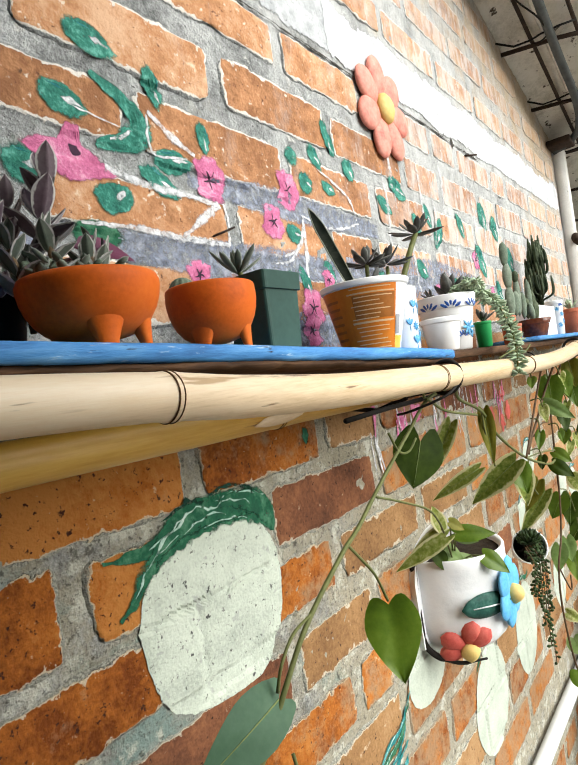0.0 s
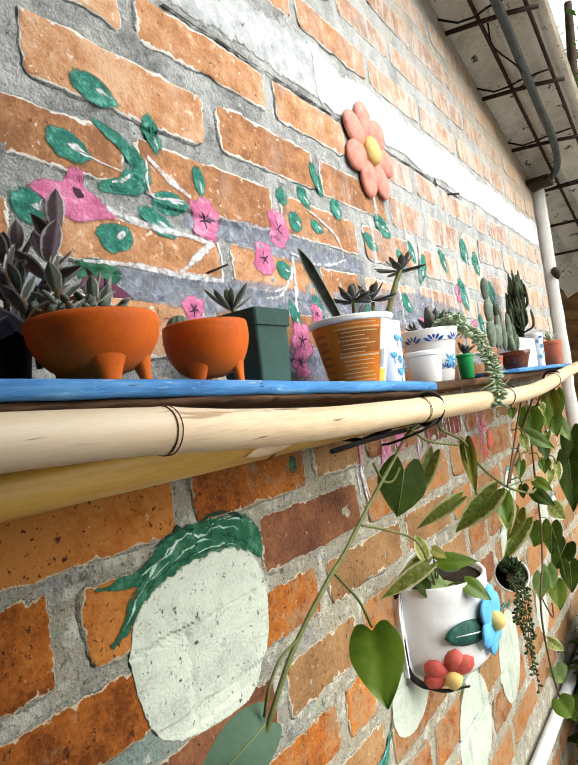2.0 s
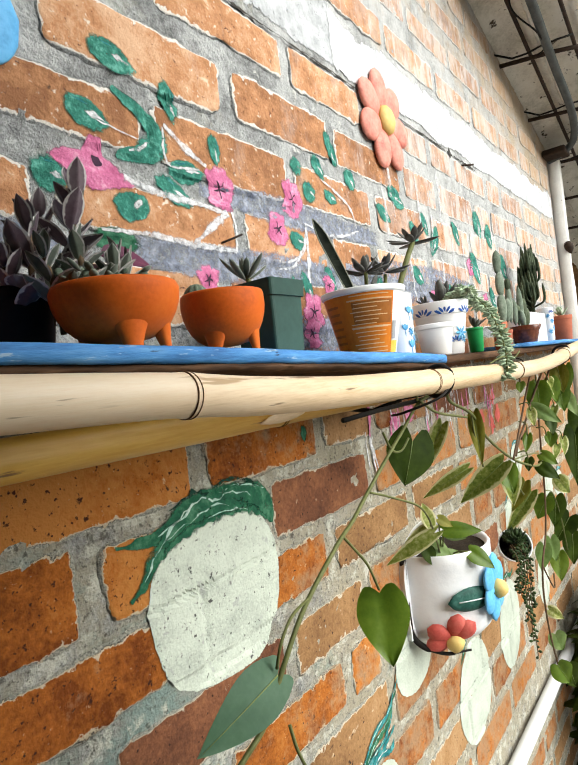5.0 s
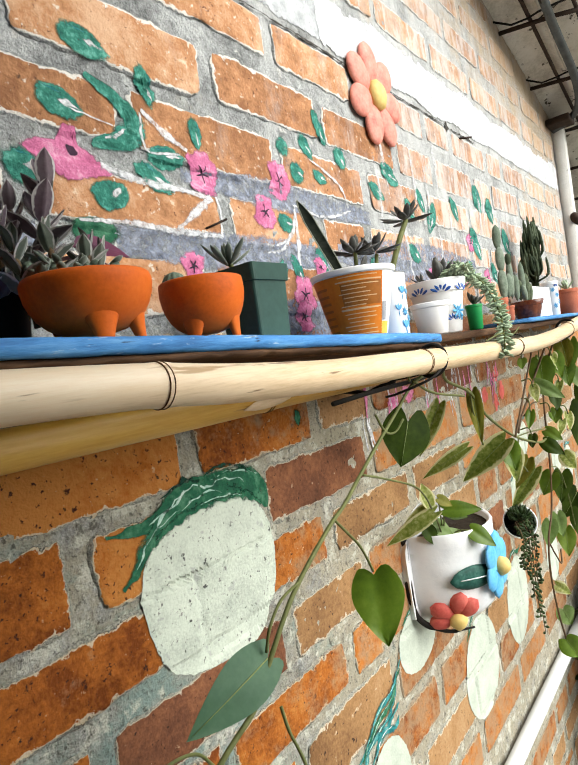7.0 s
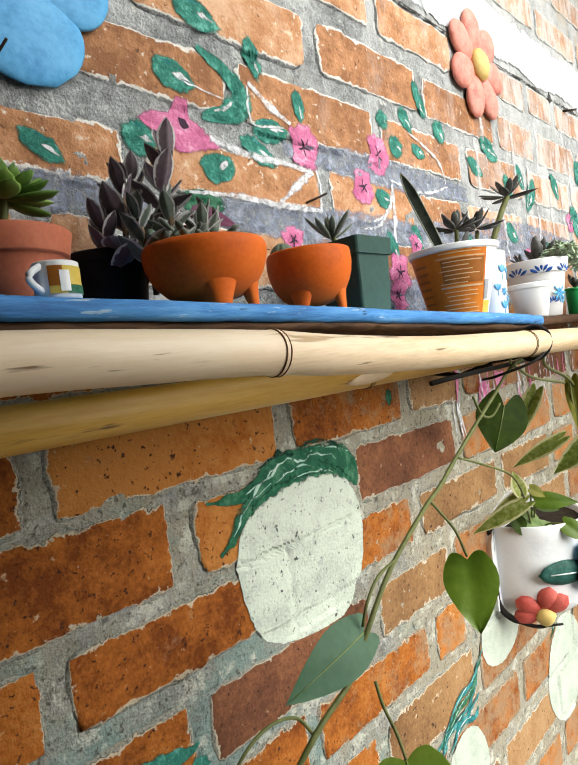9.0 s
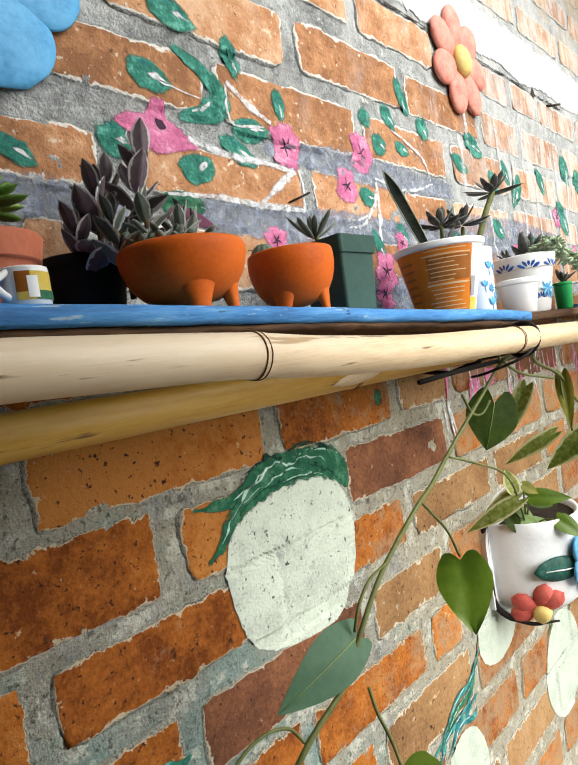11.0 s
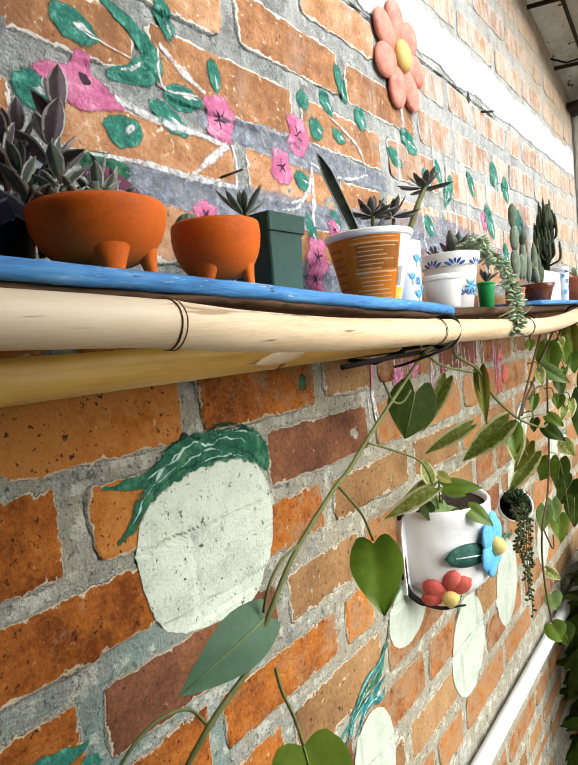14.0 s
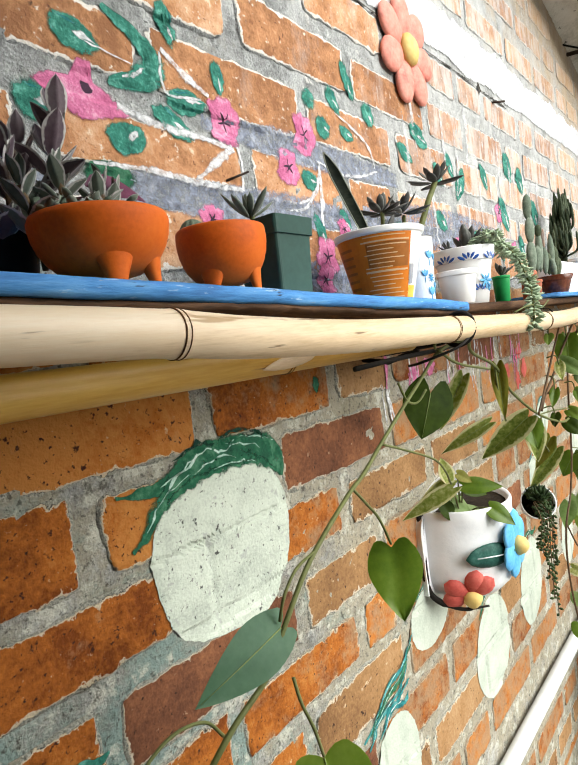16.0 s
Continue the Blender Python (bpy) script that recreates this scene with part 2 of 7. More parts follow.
M["brick_dark"] = surface("overfired_brown_brick", [(0.055, 0.024, 0.014), (0.17, 0.066, 0.032), (0.32, 0.14, 0.062)], 12, 0.9, 0.9, 220, vary=0.2, spots=[((0.42, 0.30, 0.2), 80, 0.69), ((0.03, 0.015, 0.01), 150, 0.64)], grainy=0.45, deep=0.003)
edged(M["brick_dark"], (0.55, 0.48, 0.37), (0.30, 0.295, 0.25), 0.80, 60.0, 0.10, 0.52, 1.4)
M["plaster"] = surface("white_lime_plaster", [(0.40, 0.41, 0.43), (0.62, 0.63, 0.65), (0.74, 0.745, 0.75)], 8, 0.95, 1.0, 180, spots=[((0.33, 0.33, 0.34), 40, 0.70)])
M["plaster_grey"] = surface("grey_lime_plaster", [(0.24, 0.25, 0.26), (0.46, 0.47, 0.485), (0.66, 0.67, 0.69)], 22, 0.95, 1.0, 220, spots=[((0.17, 0.17, 0.17), 60, 0.66)])
M["paint_lavender"] = surface("pale_blue_wall_wash", [(0.10, 0.115, 0.165), (0.26, 0.285, 0.36), (0.50, 0.525, 0.60)], 70, 0.9, 1.0, 300)
M["crack"] = surface("dark_joint_crack", [(0.03, 0.028, 0.025), (0.09, 0.08, 0.07)], 60, 0.95, 0.8)
M["paint_white"] = surface("pale_green_white_wall_paint", [(0.35, 0.385, 0.33), (0.56, 0.61, 0.52), (0.65, 0.70, 0.60)], 18, 0.85, 0.8, 320, spots=[((0.22, 0.22, 0.20), 130, 0.64), ((0.42, 0.445, 0.40), 44, 0.62), ((0.08, 0.08, 0.075), 105, 0.645), ((0.10, 0.10, 0.09), 200, 0.645)], grainy=0.45, deep=0.003)
M["paint_pale"] = surface("clean_pale_green_wall_paint", [(0.34, 0.375, 0.32), (0.46, 0.50, 0.425), (0.53, 0.57, 0.49)], 22, 0.85, 0.6, 320, spots=[((0.36, 0.37, 0.33), 60, 0.70)], grainy=0.4, deep=0.003)
M["paint_line"] = surface("white_brush_paint", [(0.46, 0.46, 0.48), (0.70, 0.70, 0.72), (0.80, 0.80, 0.81)], 50, 0.8, 0.8, 240)
M["paint_haze"] = surface("thin_white_brush_paint", [(0.5, 0.5, 0.52), (0.72, 0.72, 0.73), (0.8, 0.8, 0.8)], 50, 0.85, 0.8, 240)
M["paint_mint"] = surface("pale_mint_brush_paint", [(0.16, 0.34, 0.27), (0.42, 0.60, 0.52), (0.66, 0.76, 0.70)], 60, 0.8, 0.8, 240)
M["paint_dark_green"] = surface("blackish_green_brush_paint", [(0.006, 0.03, 0.02), (0.012, 0.06, 0.035)], 60, 0.8, 0.8, 240)
M["paint_teal"] = surface("teal_green_wall_paint", [(0.012, 0.085, 0.065), (0.032, 0.19, 0.14), (0.12, 0.36, 0.29)], 80, 0.8, 0.9, 300, grainy=0.6)
M["paint_green"] = surface("deep_green_wall_paint", [(0.008, 0.05, 0.03), (0.015, 0.11, 0.055), (0.10, 0.25, 0.15)], 60, 0.75, 0.9, 260)
M["paint_aqua"] = surface("aqua_wall_paint", [(0.006, 0.075, 0.085), (0.02, 0.18, 0.18), (0.2, 0.45, 0.44)], 45, 0.75, 0.9, 260)
M["paint_pink"] = surface("pink_wall_paint", [(0.34, 0.07, 0.16), (0.58, 0.165, 0.31), (0.68, 0.34, 0.47)], 40, 0.85, 0.9, 300, grainy=0.6)
M["paint_dark"] = surface("black_paint_strokes", [(0.02, 0.01, 0.02), (0.07, 0.03, 0.06)], 50, 0.8, 0.5)
M["bamboo"] = surface("pale_dry_bamboo", [(0.50, 0.33, 0.155), (0.78, 0.595, 0.395), (0.84, 0.71, 0.54)], 9, 0.42, 0.15, 200, stretch=(0.25, 3, 3), spots=[((0.22, 0.13, 0.06), 34, 0.66), ((0.46, 0.31, 0.17), 16, 0.60)], spec=0.45)
M["bamboo_old"] = surface("golden_bamboo", [(0.30, 0.14, 0.012), (0.55, 0.30, 0.04), (0.68, 0.42, 0.085)], 9, 0.42, 0.15, 200, stretch=(0.25, 3, 3), spots=[((0.16, 0.08, 0.03), 34, 0.68)], spec=0.45)
M["bamboo_ring"] = surface("brown_bamboo_node", [(0.07, 0.035, 0.015), (0.22, 0.12, 0.05)], 60, 0.7, 0.5)
M["blue_board"] = surface("worn_blue_paint_on_wood", [(0.02, 0.09, 0.26), (0.06, 0.24, 0.56), (0.17, 0.40, 0.68)], 30, 0.65, 0.9, 160, stretch=(0.3, 2, 2.4), spots=[((0.42, 0.30, 0.19), 30, 0.655), ((0.02, 0.03, 0.06), 62, 0.655), ((0.34, 0.50, 0.66), 110, 0.62), ((0.52, 0.42, 0.30), 75, 0.69)], spec=0.3)
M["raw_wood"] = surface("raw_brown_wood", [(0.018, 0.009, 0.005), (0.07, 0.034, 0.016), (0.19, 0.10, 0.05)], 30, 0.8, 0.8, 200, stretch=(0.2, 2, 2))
M["terracotta"] = surface("orange_terracotta", [(0.48, 0.078, 0.005), (0.68, 0.128, 0.010), (0.76, 0.170, 0.020)], 14, 0.6, 0.12, 300)
M["terracotta_red"] = surface("red_terracotta", [(0.36, 0.10, 0.05), (0.50, 0.15, 0.08), (0.56, 0.19, 0.11)], 18, 0.7, 0.15, 300)
M["green_plastic"] = surface("dark_green_plastic", [(0.018, 0.05, 0.040), (0.030, 0.075, 0.060), (0.042, 0.095, 0.076)], 12, 0.5, 0.05, spec=0.22)
M["black_plastic"] = surface("black_plastic", [(0.005, 0.005, 0.006), (0.012, 0.012, 0.013)], 12, 0.6, 0.05, spec=0.15)
M["bright_green"] = surface("bright_green_plastic", [(0.01, 0.22, 0.06), (0.02, 0.33, 0.09)], 12, 0.4, 0.05)
M["white_ceramic"] = surface("white_glazed_ceramic", [(0.80, 0.81, 0.82), (0.88, 0.88, 0.89)], 10, 0.4, 0.03, spec=0.45)
M["white_plastic"] = surface("white_plastic", [(0.80, 0.80, 0.80), (0.88, 0.88, 0.88)], 10, 0.4, 0.03, spec=0.45)
M["blue_glaze"] = surface("cobalt_blue_glaze", [(0.01, 0.05, 0.30), (0.03, 0.15, 0.50)], 60, 0.3, 0.03, spec=0.45)
M["blue_deep"] = surface("deep_blue_glaze", [(0.008, 0.012, 0.09), (0.015, 0.03, 0.20)], 30, 0.3, 0.03, spec=0.45)
M["sky_glaze"] = surface("sky_blue_glaze", [(0.05, 0.28, 0.55), (0.12, 0.42, 0.68)], 60, 0.3, 0.03, spec=0.45)
M["print_orange"] = surface("caramel_orange_label", [(0.46, 0.115, 0.006), (0.62, 0.175, 0.012), (0.68, 0.23, 0.025)], 20, 0.4, 0.03)
M["print_brown"] = surface("brown_label_print", [(0.25, 0.08, 0.012), (0.38, 0.13, 0.02)], 90, 0.45, 0.03)
M["print_cream"] = surface("cream_label_print", [(0.58, 0.36, 0.17), (0.70, 0.50, 0.30)], 90, 0.45, 0.03)
M["print_yellow"] = surface("yellow_print", [(0.62, 0.42, 0.04), (0.75, 0.58, 0.16)], 40, 0.4, 0.03)
M["print_grey"] = surface("grey_print", [(0.25, 0.25, 0.27), (0.40, 0.40, 0.42)], 40, 0.45, 0.03)
M["glaze_brown"] = surface("dark_brown_glaze", [(0.04, 0.010, 0.006), (0.15, 0.04, 0.018), (0.26, 0.08, 0.03)], 35, 0.2, 0.05, spec=0.45)
M["clay_pink"] = surface("salmon_painted_clay", [(0.52, 0.14, 0.11), (0.72, 0.27, 0.21), (0.80, 0.40, 0.32)], 40, 0.55, 0.4, 200)
M["clay_yellow"] = surface("yellow_painted_clay", [(0.62, 0.42, 0.12), (0.78, 0.60, 0.24)], 40, 0.55, 0.4, 200)
M["clay_blue"] = surface("sky_blue_painted_clay", [(0.06, 0.28, 0.58), (0.12, 0.42, 0.74), (0.18, 0.50, 0.80)], 25, 0.5, 0.25, 200)
M["clay_red"] = surface("coral_red_painted_clay", [(0.36, 0.05, 0.04), (0.55, 0.10, 0.08), (0.62, 0.17, 0.13)], 40, 0.5, 0.3, 200)
M["clay_white"] = surface("white_painted_clay", [(0.76, 0.78, 0.81), (0.87, 0.88, 0.90), (0.90, 0.90, 0.91)], 18, 0.5, 0.5, 120)
M["clay_green"] = surface("dark_green_painted_clay", [(0.008, 0.04, 0.035), (0.02, 0.09, 0.07), (0.07, 0.17, 0.14)], 60, 0.5, 0.4)
M["soil"] = surface("dark_potting_soil", [(0.012, 0.009, 0.006), (0.05, 0.035, 0.022)], 90, 0.95, 1.0)
M["wire"] = surface("black_wire", [(0.010, 0.008, 0.007), (0.022, 0.019, 0.016)], 60, 0.7, 0.3, spec=0.15)
M["rust"] = surface("rusty_dark_steel", [(0.018, 0.012, 0.009), (0.06, 0.035, 0.022)], 60, 0.75, 0.6)
M["conduit"] = surface("dark_grey_conduit", [(0.05, 0.055, 0.055), (0.11, 0.115, 0.11)], 30, 0.55, 0.2)
M["pvc"] = surface("white_pvc_pipe", [(0.70, 0.71, 0.73), (0.82, 0.83, 0.84)], 12, 0.35, 0.05, spec=0.45)
M["roof_tile"] = surface("weathered_clay_roof_underside", [(0.46, 0.42, 0.34), (0.76, 0.71, 0.62), (0.85, 0.81, 0.74)], 9, 0.95, 0.9, 120, coords="Object", spots=[((0.09, 0.07, 0.05), 26, 0.62)])
M["post"] = surface("whitewashed_post", [(0.70, 0.68, 0.64), (0.84, 0.82, 0.78)], 20, 0.9, 0.8, 160, spots=[((0.2, 0.17, 0.13), 40, 0.70)])
M["adobe"] = surface("brown_dry_thatch", [(0.07, 0.035, 0.015), (0.24, 0.12, 0.045), (0.40, 0.25, 0.11)], 8, 0.95, 1.0, 90, stretch=(1, 1, 3))
# dull dark colour of the unseen light-blocking panels
M["blocker_dark"] = surface("dark_light_blocker", [(0.015, 0.010, 0.007), (0.045, 0.028, 0.016), (0.08, 0.052, 0.03)], 8, 0.95, 0.8, 90, stretch=(1, 1, 0.2))
M["earth"] = surface("pale_concrete_yard", [(0.30, 0.28, 0.25), (0.42, 0.40, 0.36)], 3, 0.95, 0.8, 60)
M["vine_stem"] = surface("olive_green_vine", [(0.075, 0.09, 0.025), (0.18, 0.19, 0.068)], 60, 0.55, 0.2)
M["vine_dry"] = surface("brown_dry_vine", [(0.06, 0.035, 0.02), (0.16, 0.10, 0.05)], 60, 0.7, 0.3)
M["leaf"] = surface("glossy_green_leaf", [(0.085, 0.16, 0.012), (0.15, 0.245, 0.020), (0.23, 0.33, 0.045)], 24, 0.36, 0.25, 130, vary=0.3, thin=0.15, spec=0.45)
M["leaf_dark"] = surface("dark_green_leaf", [(0.016, 0.030, 0.003), (0.032, 0.056, 0.005), (0.06, 0.095, 0.010)], 24, 0.45, 0.25, 130, vary=0.2, thin=0.1, spec=0.1)
M["bead_leaf"] = surface("blackish_green_bead_leaf", [(0.010, 0.020, 0.006), (0.022, 0.042, 0.012), (0.05, 0.085, 0.025)], 40, 0.55, 0.2, 130, vary=0.4)
M["leaf_grey"] = surface("dusty_grey_green_leaf", [(0.055, 0.13, 0.07), (0.085, 0.18, 0.10), (0.125, 0.235, 0.14)], 14, 0.42, 0.2, 130, thin=0.1)
M["leaf_lime"] = surface("variegated_lime_leaf", [(0.13, 0.19, 0.025), (0.30, 0.35, 0.075), (0.60, 0.59, 0.28)], 75, 0.6, 0.25, 130, stretch=(0.4, 2, 2), vary=0.3, thin=0.1, spec=0.2)
M["leaf_yellow"] = surface("yellowing_leaf", [(0.14, 0.15, 0.012), (0.24, 0.23, 0.03), (0.34, 0.31, 0.06)], 40, 0.45, 0.25, 130, stretch=(0.6, 3, 1), thin=0.1)
M["leaf_pale"] = surface("pale_green_leaf", [(0.15, 0.24, 0.06), (0.25, 0.36, 0.12), (0.36, 0.45, 0.20)], 30, 0.42, 0.25, 130, vary=0.3, thin=0.12)
M["leaf_vein"] = surface("pale_leaf_rib", [(0.16, 0.22, 0.06), (0.26, 0.32, 0.11)], 50, 0.45, 0.1)
M["leaf_edge"] = surface("pale_grey_leaf_edge", [(0.20, 0.21, 0.15), (0.34, 0.35, 0.27)], 50, 0.6, 0.1)
M["purple_leaf"] = surface("purple_grey_velvet_leaf", [(0.055, 0.030, 0.045), (0.11, 0.068, 0.088), (0.17, 0.13, 0.145)], 30, 0.8, 0.25, 300, vary=0.5, sheen=0.5)
M["grey_leaf"] = surface("silver_green_velvet_leaf", [(0.06, 0.078, 0.058), (0.12, 0.145, 0.11), (0.19, 0.215, 0.17)], 30, 0.8, 0.25, 300, vary=0.5, sheen=0.5)
M["dark_leaf"] = surface("dark_succulent_leaf", [(0.04, 0.04, 0.036), (0.095, 0.095, 0.088), (0.17, 0.17, 0.155)], 40, 0.6, 0.2, 200, vary=0.4)
M["snake_leaf"] = surface("blackish_green_sword_leaf", [(0.006, 0.009, 0.006), (0.014, 0.018, 0.012), (0.035, 0.042, 0.028)], 30, 0.65, 0.2, 120, stretch=(1, 1, 2.5), spec=0.12)
M["magenta_leaf"] = surface("dark_magenta_leaf", [(0.07, 0.012, 0.035), (0.15, 0.03, 0.075)], 40, 0.5, 0.2)
M["fresh_leaf"] = surface("fresh_green_succulent_leaf", [(0.06, 0.13, 0.02), (0.14, 0.25, 0.045), (0.24, 0.36, 0.08)], 30, 0.5, 0.15, 200, vary=0.4)
M["cactus"] = surface("grey_green_cactus_skin", [(0.06, 0.085, 0.06), (0.14, 0.18, 0.13), (0.24, 0.28, 0.22)], 70, 0.75, 0.6, 300, vary=0.3)
M["cactus_dark"] = surface("dark_cactus_skin", [(0.018, 0.03, 0.014), (0.055, 0.075, 0.04), (0.12, 0.145, 0.085)], 70, 0.75, 0.6, 300, vary=0.3)
M["burro"] = surface("pale_silver_green_leaf", [(0.26, 0.35, 0.23), (0.42, 0.51, 0.35), (0.56, 0.63, 0.48)], 40, 0.7, 0.2, 200, vary=0.4)
M["bark"] = surface("brown_bark", [(0.05, 0.035, 0.022), (0.14, 0.10, 0.065)], 12, 0.95, 1.0)
M["tree_leaf"] = surface("tree_foliage", [(0.03, 0.07, 0.015), (0.07, 0.14, 0.03)], 3, 0.5, 0.1)
M["sky_glow"] = bpy.data.materials.new("hazy_sky")
M["sky_glow"].use_nodes = True
M["sky_glow"].node_tree.nodes["Principled BSDF"].inputs["Base Color"].default_value = (0.8, 0.85, 0.9, 1)
M["sky_glow"].node_tree.nodes["Principled BSDF"].inputs["Emission Color"].default_value = (0.93, 0.97, 1.0, 1)
M["sky_glow"].node_tree.nodes["Principled BSDF"].inputs["Emission Strength"].default_value = 0.75
M["nail"] = surface("rusty_nail", [(0.02, 0.014, 0.012), (0.05, 0.03, 0.02)], 60, 0.6, 0.2, metal=0.6)


for paint in ("paint_pale", "paint_haze", "paint_mint", "paint_dark_green", "paint_white", "paint_line", "paint_teal", "paint_green", "paint_aqua", "paint_pink", "paint_lavender", "plaster", "plaster_grey"):
    brushed(M[paint], soft={"paint_lavender": 0.34, "paint_haze": 0.5, "paint_teal": 0.24, "paint_green": 0.24, "paint_pink": 0.22, "paint_aqua": 0.22, "paint_line": 0.3}.get(paint, 0.12), keep={"paint_white": 0.36, "paint_pale": 0.36, "paint_line": 0.13, "paint_haze": 0.15, "paint_mint": 0.06, "paint_dark_green": 0.08, "paint_lavender": 0.14, "plaster_grey": 0.16, "plaster": 0.24, "paint_pink": 0.30, "paint_teal": 0.31, "paint_green": 0.29}.get(paint, 0.24))


crusted(M["leaf_lime"], "rim", (0.70, 0.68, 0.40), 0.86, 1.06, 90)
for velvet in ("purple_leaf", "grey_leaf"):
    crusted(M[velvet], "rim", (0.60, 0.58, 0.56), 1.02, 1.25, 300)


def lit_through(m, share):
    """Thin leaves: part of the light passes through the blade."""
    t = m.node_tree
    b = t.nodes["Principled BSDF"]
    tr = t.nodes.new("ShaderNodeBsdfTranslucent")
    t.links.new(b.inputs["Base Color"].links[0].from_socket, tr.inputs["Color"])
    mx = t.nodes.new("ShaderNodeMixShader")
    mx.inputs[0].default_value = share
    t.links.new(b.outputs[0], mx.inputs[1])
    t.links.new(tr.outputs[0], mx.inputs[2])
    t.links.new(mx.outputs[0], t.nodes["Material Output"].inputs["Surface"])


for green, share in (("leaf", 0.4), ("leaf_lime", 0.45), ("leaf_pale", 0.45), ("leaf_yellow", 0.45), ("leaf_grey", 0.3), ("leaf_dark", 0.12), ("tree_leaf", 0.5)):
    lit_through(M[green], share)


# ---- builders ----
def thing(name, loc, label, category, group="", kind=""):
    ob = new(name)
    ob.empty_display_size = 0.02
    ob.location = loc
    return tagged(ob, label, category, group, kind)


def part(name, bm, material, parent, label="", smooth=True, kind=""):
    """Links a bmesh, built in world places, as one mesh under its thing."""
    me = bpy.data.meshes.new(name)
    up, shift = parent, Vector((0, 0, 0))
    while up:
        shift, up = shift + up.location, up.parent
    bmesh.ops.translate(bm, vec=-shift, verts=bm.verts)
    bm.to_mesh(me)
    bm.free()
    me.materials.append(M[material])
    me.polygons.foreach_set("use_smooth", [smooth] * len(me.polygons))
    ob = new(name, me)
    ob.parent = parent
    return tagged(ob, label, kind=kind)


def solo(name, bm, material, label, category, group="", kind="", smooth=True):
    return tagged(part(name, bm, material, None, smooth=smooth), label, category, group, kind)


def add_grid(bm, rows, closed=False):
    """Faces over rows of points."""
    vs = [[bm.verts.new(p) for p in row] for row in rows]
    for a, b in zip(vs, vs[1:]):
        n = len(a)
        for k in range(n if closed else n - 1):
            q = (a[k], a[(k + 1) % n], b[(k + 1) % n], b[k])
            bm.faces.new(q)
    return vs


def lathe(profile, seg=40, wobble=0.0, seed=0):
    bm = bmesh.new()
    rows = []
    for r, z in profile:
        rows.append([(r * (1 + wobble * noise.noise(Vector((math.cos(a) * 1.5 + seed, math.sin(a) * 1.5, z * 20)))) * math.cos(a),
                      r * (1 + wobble * noise.noise(Vector((math.cos(a) * 1.5 + seed, math.sin(a) * 1.5, z * 20)))) * math.sin(a), z)
                     for a in (2 * math.pi * k / seg for k in range(seg))])
    vs = add_grid(bm, rows, closed=True)
    if profile[0][0] > 1e-4:
        bm.faces.new(list(reversed(vs[0])))
    if profile[-1][0] > 1e-4:
        bm.faces.new(vs[-1])
    bmesh.ops.remove_doubles(bm, verts=bm.verts, dist=1e-5)
    bmesh.ops.recalc_face_normals(bm, faces=bm.faces)
    return bm


def tube_into(bm, pts, radii, seg=10):
    pts = [Vector(p) for p in pts]
    if not hasattr(radii, "__len__"):
        radii = [radii] * len(pts)
    up = Vector((0.13, 0.27, 0.95))
    rows = []
    for k, p in enumerate(pts):
        d = (pts[min(k + 1, len(pts) - 1)] - pts[max(k - 1, 0)]).normalized()
        side = d.cross(up)
        if side.length < 0.05:
            side = d.cross(Vector((1, 0, 0)))
        side.normalize()
        up2 = side.cross(d)
        rows.append([tuple(p + radii[k] * (math.cos(a) * side + math.sin(a) * up2)) for a in (2 * math.pi * j / seg for j in range(seg))])
    vs = add_grid(bm, rows, closed=True)
    bm.faces.new(list(reversed(vs[0])))
    bm.faces.new(vs[-1])


def tube(pts, radii, seg=10):
    bm = bmesh.new()
    tube_into(bm, pts, radii, seg)
    bmesh.ops.recalc_face_normals(bm, faces=bm.faces)
    return bm


def spline(ctrl, per=6):
    """A smooth line through control points (Catmull-Rom)."""
    c = [Vector(p) for p in ctrl]
    c = [c[0] * 2 - c[1]] + c + [c[-1] * 2 - c[-2]]
    out = []
    for k in range(1, len(c) - 2):
        for j in range(per):
            t = j / per
            out.append(0.5 * ((2 * c[k]) + (c[k + 1] - c[k - 1]) * t + (2 * c[k - 1] - 5 * c[k] + 4 * c[k + 1] - c[k + 2]) * t * t + (3 * c[k] - c[k - 1] - 3 * c[k + 1] + c[k + 2]) * t ** 3))
    out.append(c[-2])
    return out


def box(x0, x1, y0, y1, z0, z1, bevel=0.0, cuts=0):
    bm = bmesh.new()
    bmesh.ops.create_cube(bm, size=1)
    for v in bm.verts:
        v.co = Vector(((x0 + x1) / 2 + v.co.x * (x1 - x0), (y0 + y1) / 2 + v.co.y * (y1 - y0), (z0 + z1) / 2 + v.co.z * (z1 - z0)))
    if cuts:
        bmesh.ops.subdivide_edges(bm, edges=[e for e in bm.edges if abs((e.verts[0].co - e.verts[1].co).x) > 0.9 * (x1 - x0)], cuts=cuts)
    if bevel:
        bmesh.ops.bevel(bm, geom=bm.edges[:], offset=bevel, segments=2, affect="EDGES", profile=0.6)
    return bm


def orient(base, d, n):
    """A frame at base with x along d and z near n."""
    x = Vector(d).normalized()
    z = Vector(n)
    z = (z - x * z.dot(x)).normalized()
    y = z.cross(x)
    m = Matrix((x, y, z)).transposed().to_4x4()
    m.translation = Vector(base)
    return m


